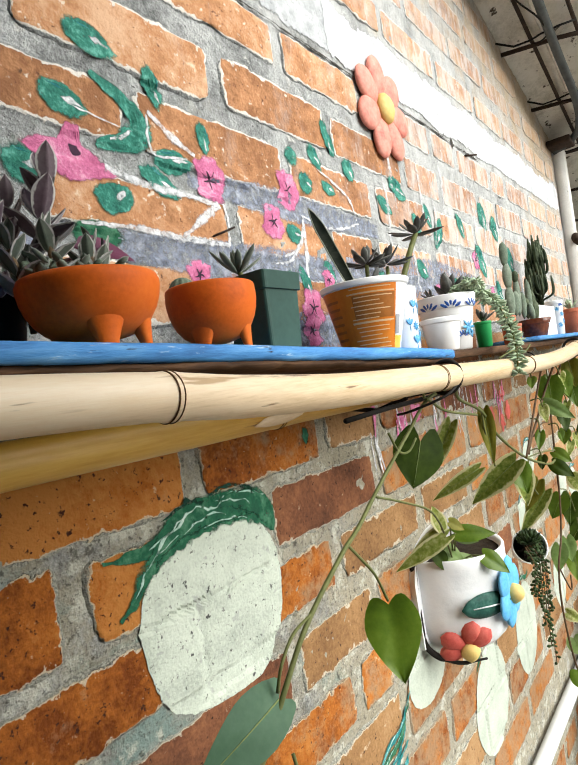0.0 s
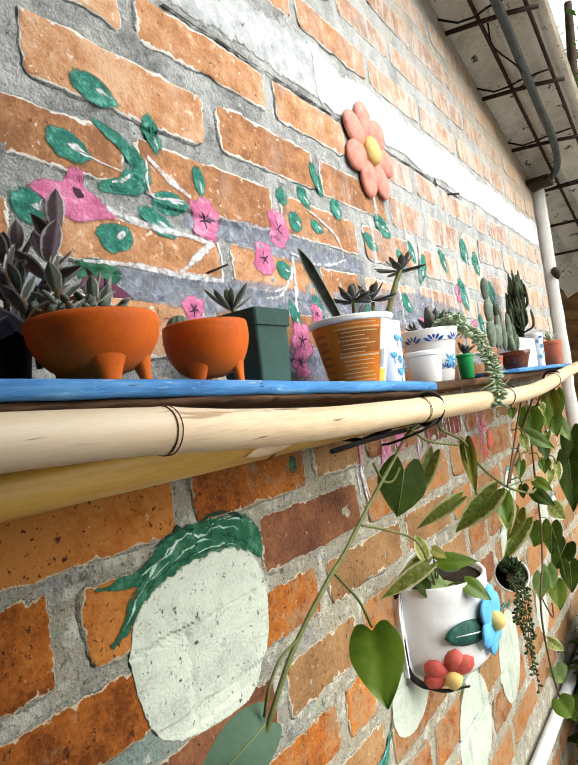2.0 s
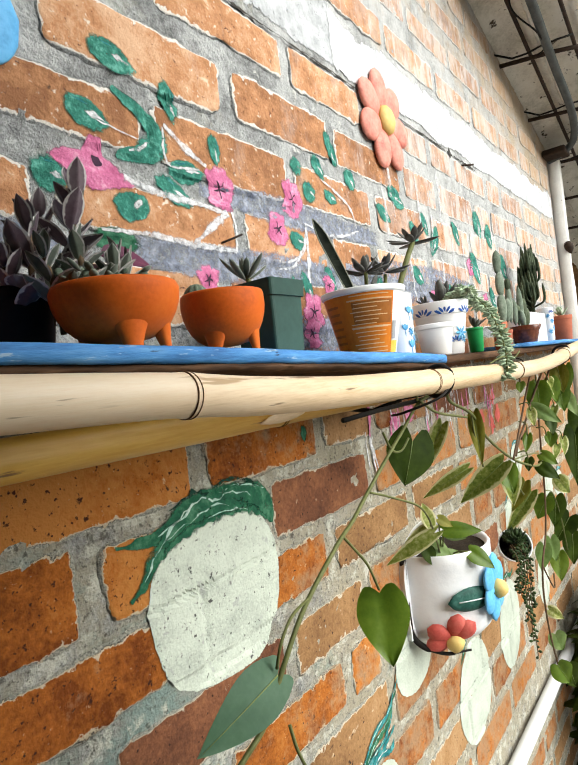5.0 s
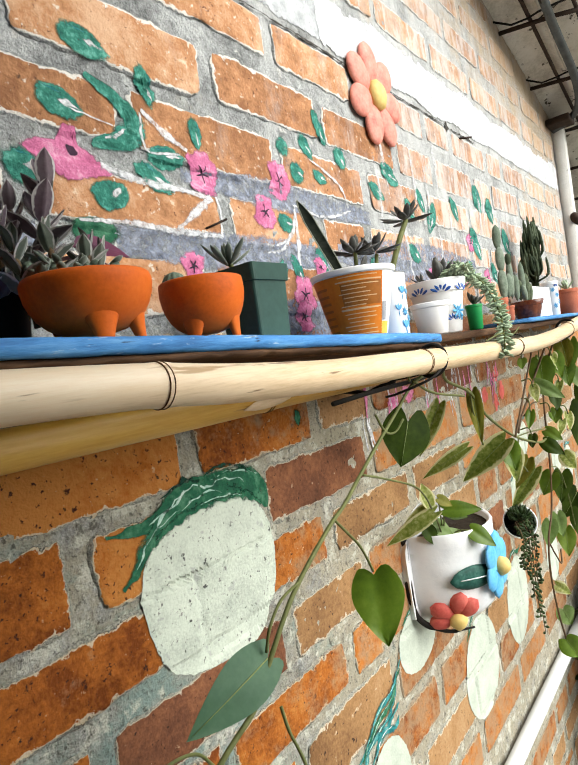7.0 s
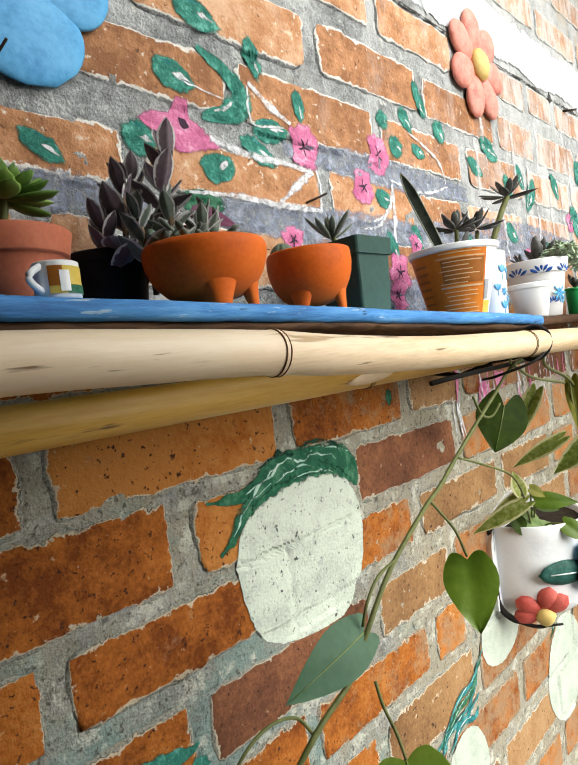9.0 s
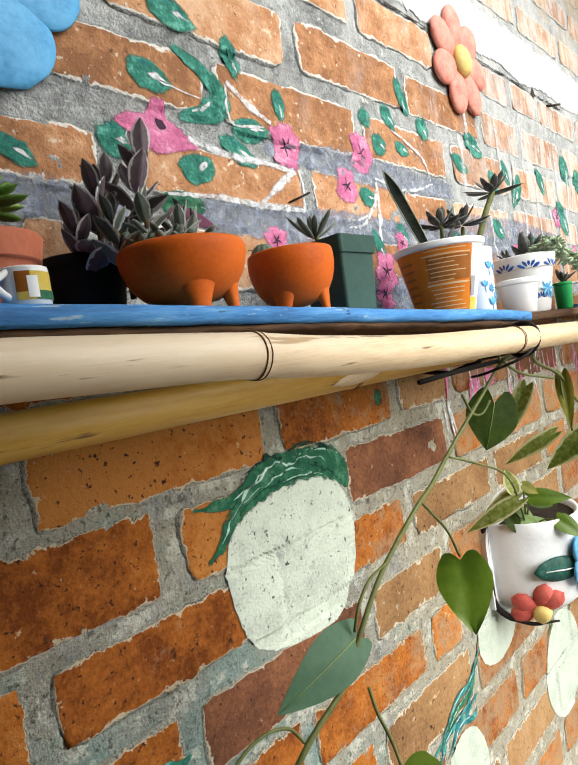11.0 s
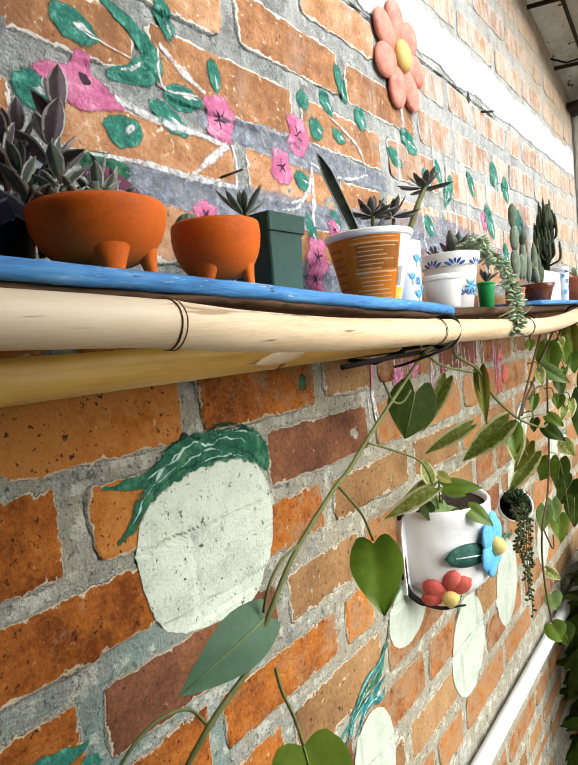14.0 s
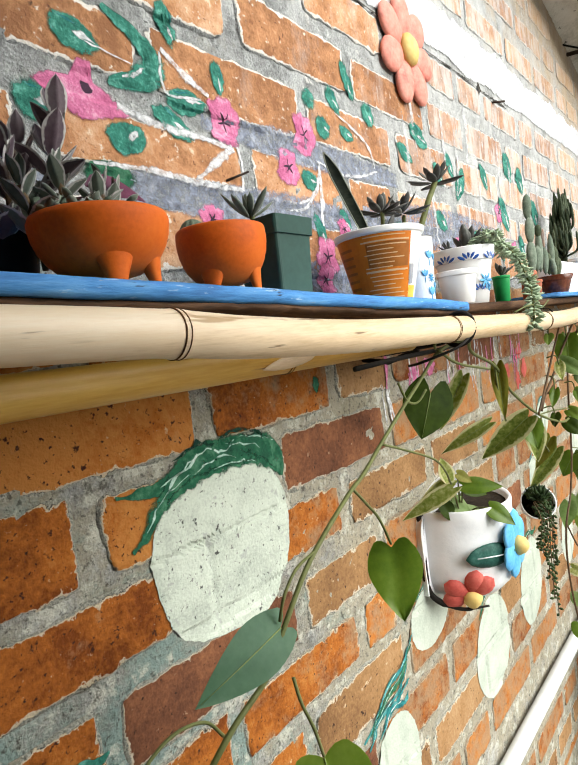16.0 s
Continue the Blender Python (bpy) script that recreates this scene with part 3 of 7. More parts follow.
def blade_into(bm, m, length, width, heart=0.0, fold=0.25, droop=0.2, rows=9, curl=0.0, peak=0.32):
    """A thin leaf from the origin along x, with a folded midrib, drooping tip and optional heart lobes; two-sided, 0.6 mm thick."""
    grid = []
    base = 0.62 if heart else 0.05
    for i in range(rows + 1):
        u = i / rows
        if u < peak:
            w = width * math.sqrt(max(0.0, 1 - (1 - base * base) * ((peak - u) / peak) ** 2))
        else:
            w = width * max(0.0, 1 - ((u - peak) / (1 - peak)) ** 1.5) ** 0.96
        row = []
        for v in (-1, -0.8, -0.5, -0.22, 0, 0.22, 0.5, 0.8, 1):
            lobe = heart * length * math.sin(math.pi * min(1, 0.72 * abs(v))) * max(0.0, 1 - u / 0.45) ** 2
            y = v * w
            z = fold * abs(y) * (1 - 0.3 * abs(v)) - droop * length * u * u + curl * width * math.sin(5 * u + 2 * v) * abs(v)
            row.append(m @ Vector((u * length - lobe, y, z)))
        grid.append(row)
    edge = bm.verts.layers.float.get("rim") or bm.verts.layers.float.new("rim")
    vs = add_grid(bm, grid)
    for row in vs:
        for v, e in zip(row, (1, 0.6, 0, 0, 0, 0, 0, 0.6, 1)):
            v[edge] = e
    off = (m.to_3x3() @ Vector((0, 0, -1))) * 0.0006
    for row in add_grid(bm, [[p + off for p in reversed(row)] for row in grid]):
        for v, e in zip(row, (1, 0.6, 0, 0, 0, 0, 0, 0.6, 1)):
            v[edge] = e
    return vs


def blade(m, *args, **kw):
    bm = bmesh.new()
    blade_into(bm, m, *args, **kw)
    return bm


def plump_into(bm, m, length, width, thick, rows=6, seg=8, tip=1.0, bend=0.0, peak=0.55):
    """A fleshy leaf or petal: a tapered, flattened ellipsoid from the origin along x."""
    grid = []
    for i in range(rows + 1):
        u = i / rows
        s = math.sin(math.pi * min(1, max(0, u ** (math.log(0.5) / math.log(peak))))) ** (0.6 * tip)
        s = max(s, 0.03)
        grid.append([tuple(m @ Vector((u * length, width * s * math.cos(a), thick * s * math.sin(a) + bend * length * u * u))) for a in (2 * math.pi * k / seg for k in range(seg))])
    vs = add_grid(bm, grid, closed=True)
    bm.faces.new(list(reversed(vs[0])))
    bm.faces.new(vs[-1])


def plump(m, *args, **kw):
    bm = bmesh.new()
    plump_into(bm, m, *args, **kw)
    bmesh.ops.recalc_face_normals(bm, faces=bm.faces)
    return bm


# ---- large structure ----
WALL_END = 2.36
WALL_NX, WALL_NZ = 520, 380


def roof_z(x):
    return 2.42 - 0.25 * (x - 1.55)


def relief(x, z):
    """Unevenness of the mortar face, metres."""
    return 0.0016 * noise.noise(Vector((x * 22, 3.1, z * 22))) + 0.0013 * noise.noise(Vector((x * 70, 7.7, z * 70))) + 0.0010 * noise.noise(Vector((x * 150, 1.7, z * 150)))


def build_wall():
    bm = bmesh.new()
    nx, nz = WALL_NX, WALL_NZ
    x0, z0 = -0.9, 0.25
    rows = []
    for j in range(nz + 1):
        row = []
        for i in range(nx + 1):
            x = x0 + (WALL_END - x0) * i / nx
            z = z0 + (roof_z(x) - z0) * j / nz
            row.append((x, -0.0010 - relief(x, z), z))
        rows.append(row)
    add_grid(bm, rows)
    core = box(x0, WALL_END, 0.006, 0.16, 0.0, 2.2)
    me = bpy.data.meshes.new("tmp")
    core.to_mesh(me)
    bm.from_mesh(me)
    top = [bm.verts.new(p) for p in ((x0, 0.006, 2.2), (WALL_END, 0.006, 2.2), (WALL_END, 0.006, roof_z(WALL_END)), (x0, 0.006, roof_z(x0)))]
    back = [bm.verts.new((v.co.x, 0.16, v.co.z)) for v in top]
    bm.faces.new(top)
    bm.faces.new(list(reversed(back)))
    for k in range(4):
        bm.faces.new((top[k], back[k], back[(k + 1) % 4], top[(k + 1) % 4]))
    bm.normal_update()
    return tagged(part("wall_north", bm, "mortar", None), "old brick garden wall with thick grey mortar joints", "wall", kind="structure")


wall = build_wall()

# low plain foot of the wall's face
foot = solo("wall_foot", box(-0.9, WALL_END, -0.003, 0.005, 0.0, 0.26), "mortar", "grey mortar foot of the brick wall", "wall", kind="structure")

ground_bm = bmesh.new()
bmesh.ops.create_grid(ground_bm, x_segments=2, y_segments=2, size=400)
ground = solo("ground", ground_bm, "earth", "pale worn concrete of the yard", "ground", kind="structure", smooth=False)


# eave: clay tiles on steel rods, sloping down along the wall
def build_eave():
    bm = bmesh.new()
    x = -1.0
    k = 0
    while x < 3.7:
        for j in range(3):
            y1 = 0.14 - j * 0.128
            y0 = y1 - 0.126
            rows = []
            for a in range(7):
                xx = x + 0.152 * a / 6
                row = []
                for b in range(6):
                    yy = y0 + (y1 - y0) * b / 5
                    arch = 0.022 * math.sin(math.pi * b / 5)
                    bump = 0.008 * noise.noise(Vector((xx * 18, yy * 25, k + j * 3.0)))
                    row.append((xx, yy, roof_z(xx) + 0.012 + arch + bump - 0.010 * a / 6))
                rows.append(row)
            add_grid(bm, rows)
            add_grid(bm, [[(p[0], p[1], p[2] + 0.014) for p in reversed(row)] for row in rows])
        x += 0.148
        k += 1
    add_grid(bm, [[(-1.0, 0.3, roof_z(-1.0) + 0.055), (-1.0, -0.245, roof_z(-1.0) + 0.055)], [(3.7, 0.3, roof_z(3.7) + 0.055), (3.7, -0.245, roof_z(3.7) + 0.055)]])
    bmesh.ops.recalc_face_normals(bm, faces=bm.faces)
    return solo("ceiling", bm, "roof_tile", "weathered clay tile eave seen from below", "roof", kind="structure")


eave = build_eave()


def roof_rod(name, pts, r, mat, label):
    return solo(name, tube([(x, y, roof_z(x) + dz) for x, y, dz in pts], r, 8), mat, label, "roof rod", "rods under the eave")


for y in (-0.088, -0.205):
    roof_rod("roof_rod", [(-1.0, y, -0.006), (1.5, y, -0.007), (3.6, y, -0.006)], 0.0055, "rust", "long rusty steel rod carrying the eave tiles")
for x in (0.30, 0.60, 0.90, 1.20, 1.51, 1.81, 2.12, 2.43, 2.74, 3.05):
    roof_rod("roof_rod", [(x, 0.0 if x < WALL_END else 0.15, -0.016), (x + 0.03, -0.15, -0.017), (x + 0.06, -0.23, -0.014)], 0.0065, "rust", "rusty steel cross rod tied under the eave")
for k, x in enumerate((1.46, 1.76, 2.07, 2.40)):
    roof_rod("tie_wire", [(x, 0.0, -0.012), (x + 0.02, -0.045, -0.03), (x + 0.05, -0.085, -0.012), (x + 0.03, -0.12, -0.022), (x + 0.02, -0.17, -0.03), (x + 0.05, -0.21, -0.012)], 0.003, "wire", "thin bent dark tie wire under the eave")
cable = solo("conduit_pipe", tube(spline([(0.6, -0.148, roof_z(0.6) - 0.03), (1.45, -0.148, roof_z(1.45) - 0.03), (1.86, -0.142, roof_z(1.86) - 0.032), (2.12, -0.140, roof_z(2.12) - 0.035), (2.27, -0.115, roof_z(2.27) - 0.045), (2.33, -0.06, roof_z(2.33) - 0.05), (2.345, -0.01, roof_z(2.345) - 0.055)], 8), 0.0125, 12), "conduit", "dark grey cable conduit bending into the wall under the eave", "pipe")
solo("cable", tube(spline([(1.55, -0.105, roof_z(1.55) - 0.01), (1.60, -0.10, roof_z(1.6) - 0.04), (1.70, -0.135, roof_z(1.7) - 0.045), (1.79, -0.135, roof_z(1.79) - 0.03), (1.84, -0.10, roof_z(1.84) - 0.01)], 6), 0.0025, 6), "wire", "thin loose black cable hanging under the eave", "cable")
solo("pipe_clamp", box(2.26, 2.36, -0.085, -0.004, roof_z(2.3) - 0.070, roof_z(2.3) - 0.046, 0.006), "rust", "black steel bracket under the eave", "bracket")

# whitewashed post at the wall's end, added light blockers, and the fence behind it
post = thing("post", (2.41, -0.01, 0), "whitewashed rough post at the end of the brick wall", "post")
bm = bmesh.new()
rows = []
for k in range(30):
    z = 0.0 + roof_z(2.41) * k / 29
    rows.append([(2.395 + sx * (0.030 + 0.006 * noise.noise(Vector((z * 9, sx, sy)))), -0.012 + sy * (0.026 + 0.006 * noise.noise(Vector((z * 7, sy + 5, sx)))), z) for sx, sy in ((-1, -1), (1, -1), (1, 1), (-1, 1))])
add_grid(bm, rows, closed=True)
part("shaft", bm, "post", post)
part("knot", plump(orient((2.375, -0.046, 1.80), (0, 0.2, 1), (0, -1, 0)), 0.055, 0.024, 0.018), "rust", post, "dark bundle of wire tied round the post")
# three unseen panels, added only to keep light off the left end
solo("ceiling_porch", box(-1.05, 0.325, -0.87, -0.26, 2.95, 3.05), "blocker_dark", "unseen dark panel added overhead to block light from the left end", "roof", kind="structure", smooth=False)
solo("wall_south", box(-1.05, 0.325, -0.87, -0.72, 0, 3.2), "blocker_dark", "unseen dark panel added behind the camera to shade the left end", "wall", kind="structure", smooth=False)
solo("wall_west", box(-1.05, -0.9, -0.72, 0.16, 0, 3.2), "blocker_dark", "unseen dark panel added at the left to block light", "wall", kind="structure", smooth=False)
solo("wall_east", box(3.9, 4.05, -1.2, 2.5, 0, 2.6), "adobe", "brown dry thatched fence behind the wall's end", "wall", kind="structure", smooth=False)

# pvc pipe low on the wall
pipe = thing("water_pipe", (0.0, -0.02, 0.57), "white plastic water pipe running low along the brick wall", "pipe")
part("pipe", tube([(-0.9, -0.022, 0.573), (0.9, -0.022, 0.560), (2.34, -0.022, 0.540)], 0.0155, 16), "pvc", pipe)
for x in (0.10, 2.05):
    part("clip", box(x - 0.012, x + 0.012, -0.041, 0.0, 0.533, 0.588, 0.003), "pvc", pipe)


# ---- plan of the bricks, course by course ----
brick_plan = {}


def course(z0, z1, joints, mat, dark=(), tan=(), proud=0.0028):
    """A course of bricks. joints: the x where mortar joints lie (their middles); from the last one on, ordinary bricks go on to the wall's end."""
    rn = random.Random(int(z0 * 1000))
    xs = list(joints)
    while xs[0] > -0.85:
        xs.insert(0, xs[0] - rn.uniform(0.232, 0.25))
    while xs[-1] < WALL_END - 0.06:
        xs.append(xs[-1] + rn.choice((0.24, 0.245, 0.235, 0.232, 0.14)) + rn.uniform(-0.006, 0.006))
    for k, (a, b) in enumerate(zip(xs, xs[1:])):
        g0, g1 = rn.uniform(0.006, 0.011), rn.uniform(0.006, 0.011)
        b = min(b, WALL_END - 0.004)
        if b - a < 0.06:
            continue
        dz0, dz1 = rn.uniform(-0.007, -0.001), rn.uniform(0.001, 0.007)
        if z1 > roof_z(b) - 0.004:
            continue
        if mat == "brick_lower" and 0.6 < z0 < 1.42:
            dz0, dz1 = dz0 - rn.uniform(0.002, 0.006), dz1 + rn.uniform(0.002, 0.006)
            if (a + b) / 2 < 0.32:
                dz0, dz1 = dz0 - 0.003, dz1 + 0.003
        lift = (proud if z0 < 1.5 else 0.0027) + rn.uniform(-0.0008, 0.0008)
        mid = (a + b) / 2
        kind = mat
        if any(abs(mid - d) < 0.05 for d in dark) or (not dark and not tan and rn.random() < 0.05 and mid > 0.75 and mat == "brick_lower"):
            kind = "brick_dark"
        elif any(abs(mid - d) < 0.05 for d in tan) or mat == "brick_lower" and mid > 0.47 and rn.random() < 0.30:
            kind = "brick_tan"
        brick_plan.setdefault((z0, z1), []).append((a + g0, b - g1, z0 + dz0, z1 + dz1, lift, kind))


for k in range(4):
    course(0.045 + 0.088 * k, 0.100 + 0.088 * k, [0.10 + 0.12 * (k % 2), 0.34 + 0.12 * (k % 2)], "brick_lower")
course(0.395, 0.450, [0.10, 0.34], "brick_lower")
course(0.480, 0.535, [0.22, 0.46], "brick_lower")
course(0.630, 0.685, [0.12, 0.36], "brick_lower")
course(0.718, 0.775, [0.25, 0.50], "brick_lower")
course(0.812, 0.868, [0.10, 0.34, 0.59], "brick_lower", dark=(0.46,))
course(0.906, 0.972, [0.21, 0.448, 0.686], "brick_lower", tan=(0.567,))
course(1.003, 1.055, [0.095, 0.335, 0.574, 0.672], "brick_lower")
course(1.087, 1.141, [-0.035, 0.203, 0.458, 0.648], "brick_lower", dark=(0.33,))
course(1.179, 1.231, [-0.16, 0.083, 0.33, 0.572], "brick_lower")
course(1.257, 1.317, [-0.04, 0.208, 0.448, 0.702], "brick_lower", dark=(0.575,))
course(1.346, 1.402, [-0.15, 0.092, 0.345, 0.575, 0.725], "brick_lower")
course(1.430, 1.487, [-0.03, 0.215, 0.46], "brick_lower")
course(1.514, 1.572, [-0.12, 0.115, 0.185, 0.42], "brick_upper")
course(1.603, 1.651, [-0.01, 0.210, 0.461, 0.662], "brick_upper")
course(1.687, 1.743, [0.10, 0.335, 0.581, 0.817], "brick_upper")
course(1.769, 1.829, [-0.03, 0.212, 0.464, 0.702, 0.953, 1.13], "brick_upper")
course(1.862, 1.915, [0.115, 0.353, 0.600, 0.823], "brick_upper")
course(2.046, 2.098, [0.46, 0.700, 0.945, 1.196], "brick_upper")
course(2.142, 2.192, [0.60, 0.845, 1.070, 1.31], "brick_upper")
course(2.232, 2.285, [0.50, 0.74, 0.98], "brick_upper")
for k in range(4):
    course(2.322 + 0.09 * k, 2.374 + 0.09 * k, [0.40 + 0.12 * (k % 2), 0.64 + 0.12 * (k % 2)], "brick_upper")


def mortar_face(x, z):
    """How far the mortar stands out at a place of the wall, metres."""
    dx = (WALL_END + 0.9) / WALL_NX
    i = math.floor((x + 0.9) / dx)
    out = []
    for a in (i, i + 1):
        xa = -0.9 + dx * a
        dz = (roof_z(xa) - 0.25) / WALL_NZ
        j = math.floor((z - 0.25) / dz)
        f = (z - 0.25) / dz - j
        out.append(relief(xa, 0.25 + dz * j) * (1 - f) + relief(xa, 0.25 + dz * (j + 1)) * f)
    f = (x + 0.9) / dx - i
    return 0.001 + out[0] * (1 - f) + out[1] * f


def wall_face(x, z):
    """How far the wall, brick or mortar, stands out at a place."""
    h = mortar_face(x, z)
    for (z0, z1), row in brick_plan.items():
        if z0 - 0.01 < z < z1 + 0.01:
            for a, b, c, d, lift, kind in row:
                off = max(a - x, x - b, c - z, z - d)
                if off < 0.006:
                    h = max(h, h + (lift + 0.0004 - h) * min(1.0, 1 - (off - 0.0015) / 0.0045))
    return h


# ---- shelf ----
SHELF = 1.472


def shelf_z(x):
    """Top of the sagging front shelf boards."""
    return 1.4862 - 0.045 * x if x < 0.72 else 1.4535 if x < 1.21 else 1.4635


def plank(x0, x1, yf0, yf1, yb, z0, z1, n=40, seed=0, rag=0.002, slope=0.0, worn=0.0):
    """A worn board with ragged front edge."""
    bm = bmesh.new()
    rows = []
    for k in range(n + 1):
        u = k / n
        x = x0 + (x1 - x0) * u
        yf = yf0 + (yf1 - yf0) * u + rag * noise.noise(Vector((x * 18, seed, 1.3)))
        dz = 0.0010 * noise.noise(Vector((x * 6, seed, 9.1))) + slope * x
        e = 0.0025
        low = worn * (noise.noise(Vector((x * 45, seed, 4.4))) + 0.7 * noise.noise(Vector((x * 140, seed, 2.2))))
        chip = worn * 0.8 * max(0.0, noise.noise(Vector((x * 60, seed, 7.9))) + 0.5 * noise.noise(Vector((x * 190, seed, 3.3))))
        rows.append([(x, yb, z0 + dz), (x, yf + e, z0 + low + dz), (x, yf, z0 + e + low + dz), (x, yf + chip, z1 - e - chip + dz), (x, yf + e + chip, z1 - chip * 0.5 + dz), (x, yb, z1 + dz)])
    vs = add_grid(bm, rows, closed=True)
    bm.faces.new(list(reversed(vs[0])))
    bm.faces.new(vs[-1])
    bmesh.ops.recalc_face_normals(bm, faces=bm.faces)
    return bm


shelf = thing("shelf_board", (0.38, -0.08, SHELF), "worn blue painted wooden shelf board on bamboo poles", "shelf")
part("board", plank(0.027, 0.715, -0.152, -0.142, -0.012, 1.4862 - 0.0120, 1.4862, 150, 1, 0.003, -0.045, 0.0007), "blue_board", shelf)
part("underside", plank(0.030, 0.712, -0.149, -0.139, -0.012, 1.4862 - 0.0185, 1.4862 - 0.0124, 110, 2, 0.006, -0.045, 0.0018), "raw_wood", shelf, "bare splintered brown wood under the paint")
back_board = thing("shelf_board", (-0.2, -0.08, 1.466), "dark blue wooden shelf board on bamboo poles", "shelf")
part("board", plank(-0.55, 0.08, -0.120, -0.125, -0.012, 1.442, 1.4585, 30, 3), "blue_board", back_board)
far_shelf = thing("shelf_board", (1.4, -0.07, 1.454), "bare wood shelf board with splintered edge on a bamboo pole", "shelf")
part("board", plank(0.690, 2.05, -0.122, -0.125, -0.012, 1.440, 1.4525, 60, 4, 0.004), "raw_wood", far_shelf)
far_top = thing("shelf_board", (1.6, -0.07, 1.46), "blue painted board lying on the bare shelf board", "shelf")
part("board", plank(1.20, 2.06, -0.133, -0.135, -0.014, 1.4535, 1.463, 40, 5), "blue_board", far_top)


def bamboo_pole(name, ctrl, radius, nodes, mat, label, split=None):
    pole = thing(name, ctrl[0], label, "bamboo pole")
    pts = spline(ctrl, 14)
    radii = []
    for p in pts:
        swell = sum(0.07 * math.exp(-((p.x - n) / 0.006) ** 2) for n in nodes)
        radii.append(radius * (1 + swell + 0.02 * noise.noise(Vector((p.x * 9, 2, 5)))))
    part("cane", tube(pts, radii, 28), mat, pole)
    for n in nodes:
        k = min(range(len(pts)), key=lambda i: abs(pts[i].x - n))
        c = pts[k]
        d = (pts[min(k + 1, len(pts) - 1)] - pts[max(k - 1, 0)]).normalized()
        for off, rr in ((-0.0022, 0.00055), (0.0018, 0.00045)):
            ring = []
            side, up2 = d.cross(Vector((0, 0, 1))).normalized(), Vector((0, 0, 1))
            for a in range(33):
                t = 2 * math.pi * a / 32
                ring.append(c + d * (off + 0.0008 * math.sin(2 * t)) + (math.cos(t) * side + math.sin(t) * up2) * radius * 1.068)
            part("node_ring", tube(ring, rr, 6), "bamboo_ring", pole, "dark brown node ring")
    return pole


front_pole = bamboo_pole("bamboo_pole", [(-0.45, -0.161, 1.452), (-0.1, -0.161, 1.450), (0.02, -0.161, 1.4510), (0.10, -0.161, 1.4480), (0.19, -0.161, 1.4430), (0.27, -0.161, 1.4350), (0.40, -0.161, 1.4270), (0.575, -0.158, 1.4218), (0.78, -0.158, 1.4165), (1.00, -0.158, 1.4120), (1.15, -0.158, 1.4110), (1.33, -0.158, 1.4180), (1.52, -0.158, 1.434), (1.85, -0.145, 1.450)], 0.0150, [-0.25, 0.197, 0.600, 0.98, 1.40], "bamboo", "thick pale bamboo pole along the front of the shelf")
back_pole = bamboo_pole("bamboo_pole", [(-0.45, -0.108, 1.417), (0.0, -0.108, 1.4175), (0.22, -0.107, 1.4165), (0.40, -0.106, 1.4155), (0.60, -0.106, 1.4145)], 0.0138, [-0.3, 0.36], "bamboo_old", "golden brown bamboo pole under the shelf")
part("splinter", plump(orient((0.315, -0.121, 1.409), (1, -0.05, 0.10), (0, -1, 0)), 0.075, 0.006, 0.003), "bamboo", back_pole, "split pale strip of cane")


def wire_loop(c, r, x_lean=0.0, turns=1):
    pts = []
    for a in range(25 * turns):
        t = 2 * math.pi * a / 24
        pts.append((c[0] + x_lean * math.sin(t) + 0.004 * a / 24, c[1] + r * math.cos(t), c[2] + r * math.sin(t)))
    return pts


def bracket(x, z, label):
    b = thing("shelf_bracket", (x, -0.01, z), label, "bracket")
    part("arm", tube([(x, 0.0, z - 0.012), (x, -0.06, z - 0.010), (x, -0.13, z - 0.004), (x + 0.002, -0.165, z + 0.004)], 0.0045, 8), "wire", b)
    part("rod", tube([(x - 0.170, -0.112, z - 0.017), (x - 0.09, -0.114, z - 0.015), (x + 0.02, -0.120, z - 0.014), (x + 0.07, -0.122, z - 0.012)], 0.0029, 8), "wire", b, "black steel rod under the bamboo")
    part("brace", tube([(x + 0.02, 0.0, z - 0.018), (x + 0.01, -0.05, z - 0.024), (x, -0.10, z - 0.010)], 0.0035, 8), "wire", b)
    part("loop", tube(wire_loop((x + 0.012, -0.150, z + 0.0095), 0.0200, 0.006, 1), 0.0030, 8), "wire", b, "black wire tied round the bamboo")
    part("loose_end", tube(spline([(x + 0.01, -0.166, z), (x - 0.02, -0.16, z - 0.012), (x - 0.035, -0.12, z - 0.025), (x - 0.01, -0.09, z - 0.03)], 5), 0.0018, 6), "wire", b)
    return b


bracket(0.635, 1.410, "black wire and rod bracket tying the bamboo to the wall")
bracket(1.42, 1.418, "black wire tie round the far bamboo")
solo("wire_loop", tube(wire_loop((1.02, -0.150, 1.4175), 0.0163, 0.004, 1), 0.0012, 6), "wire", "thin wire loop round the bamboo pole", "wire")


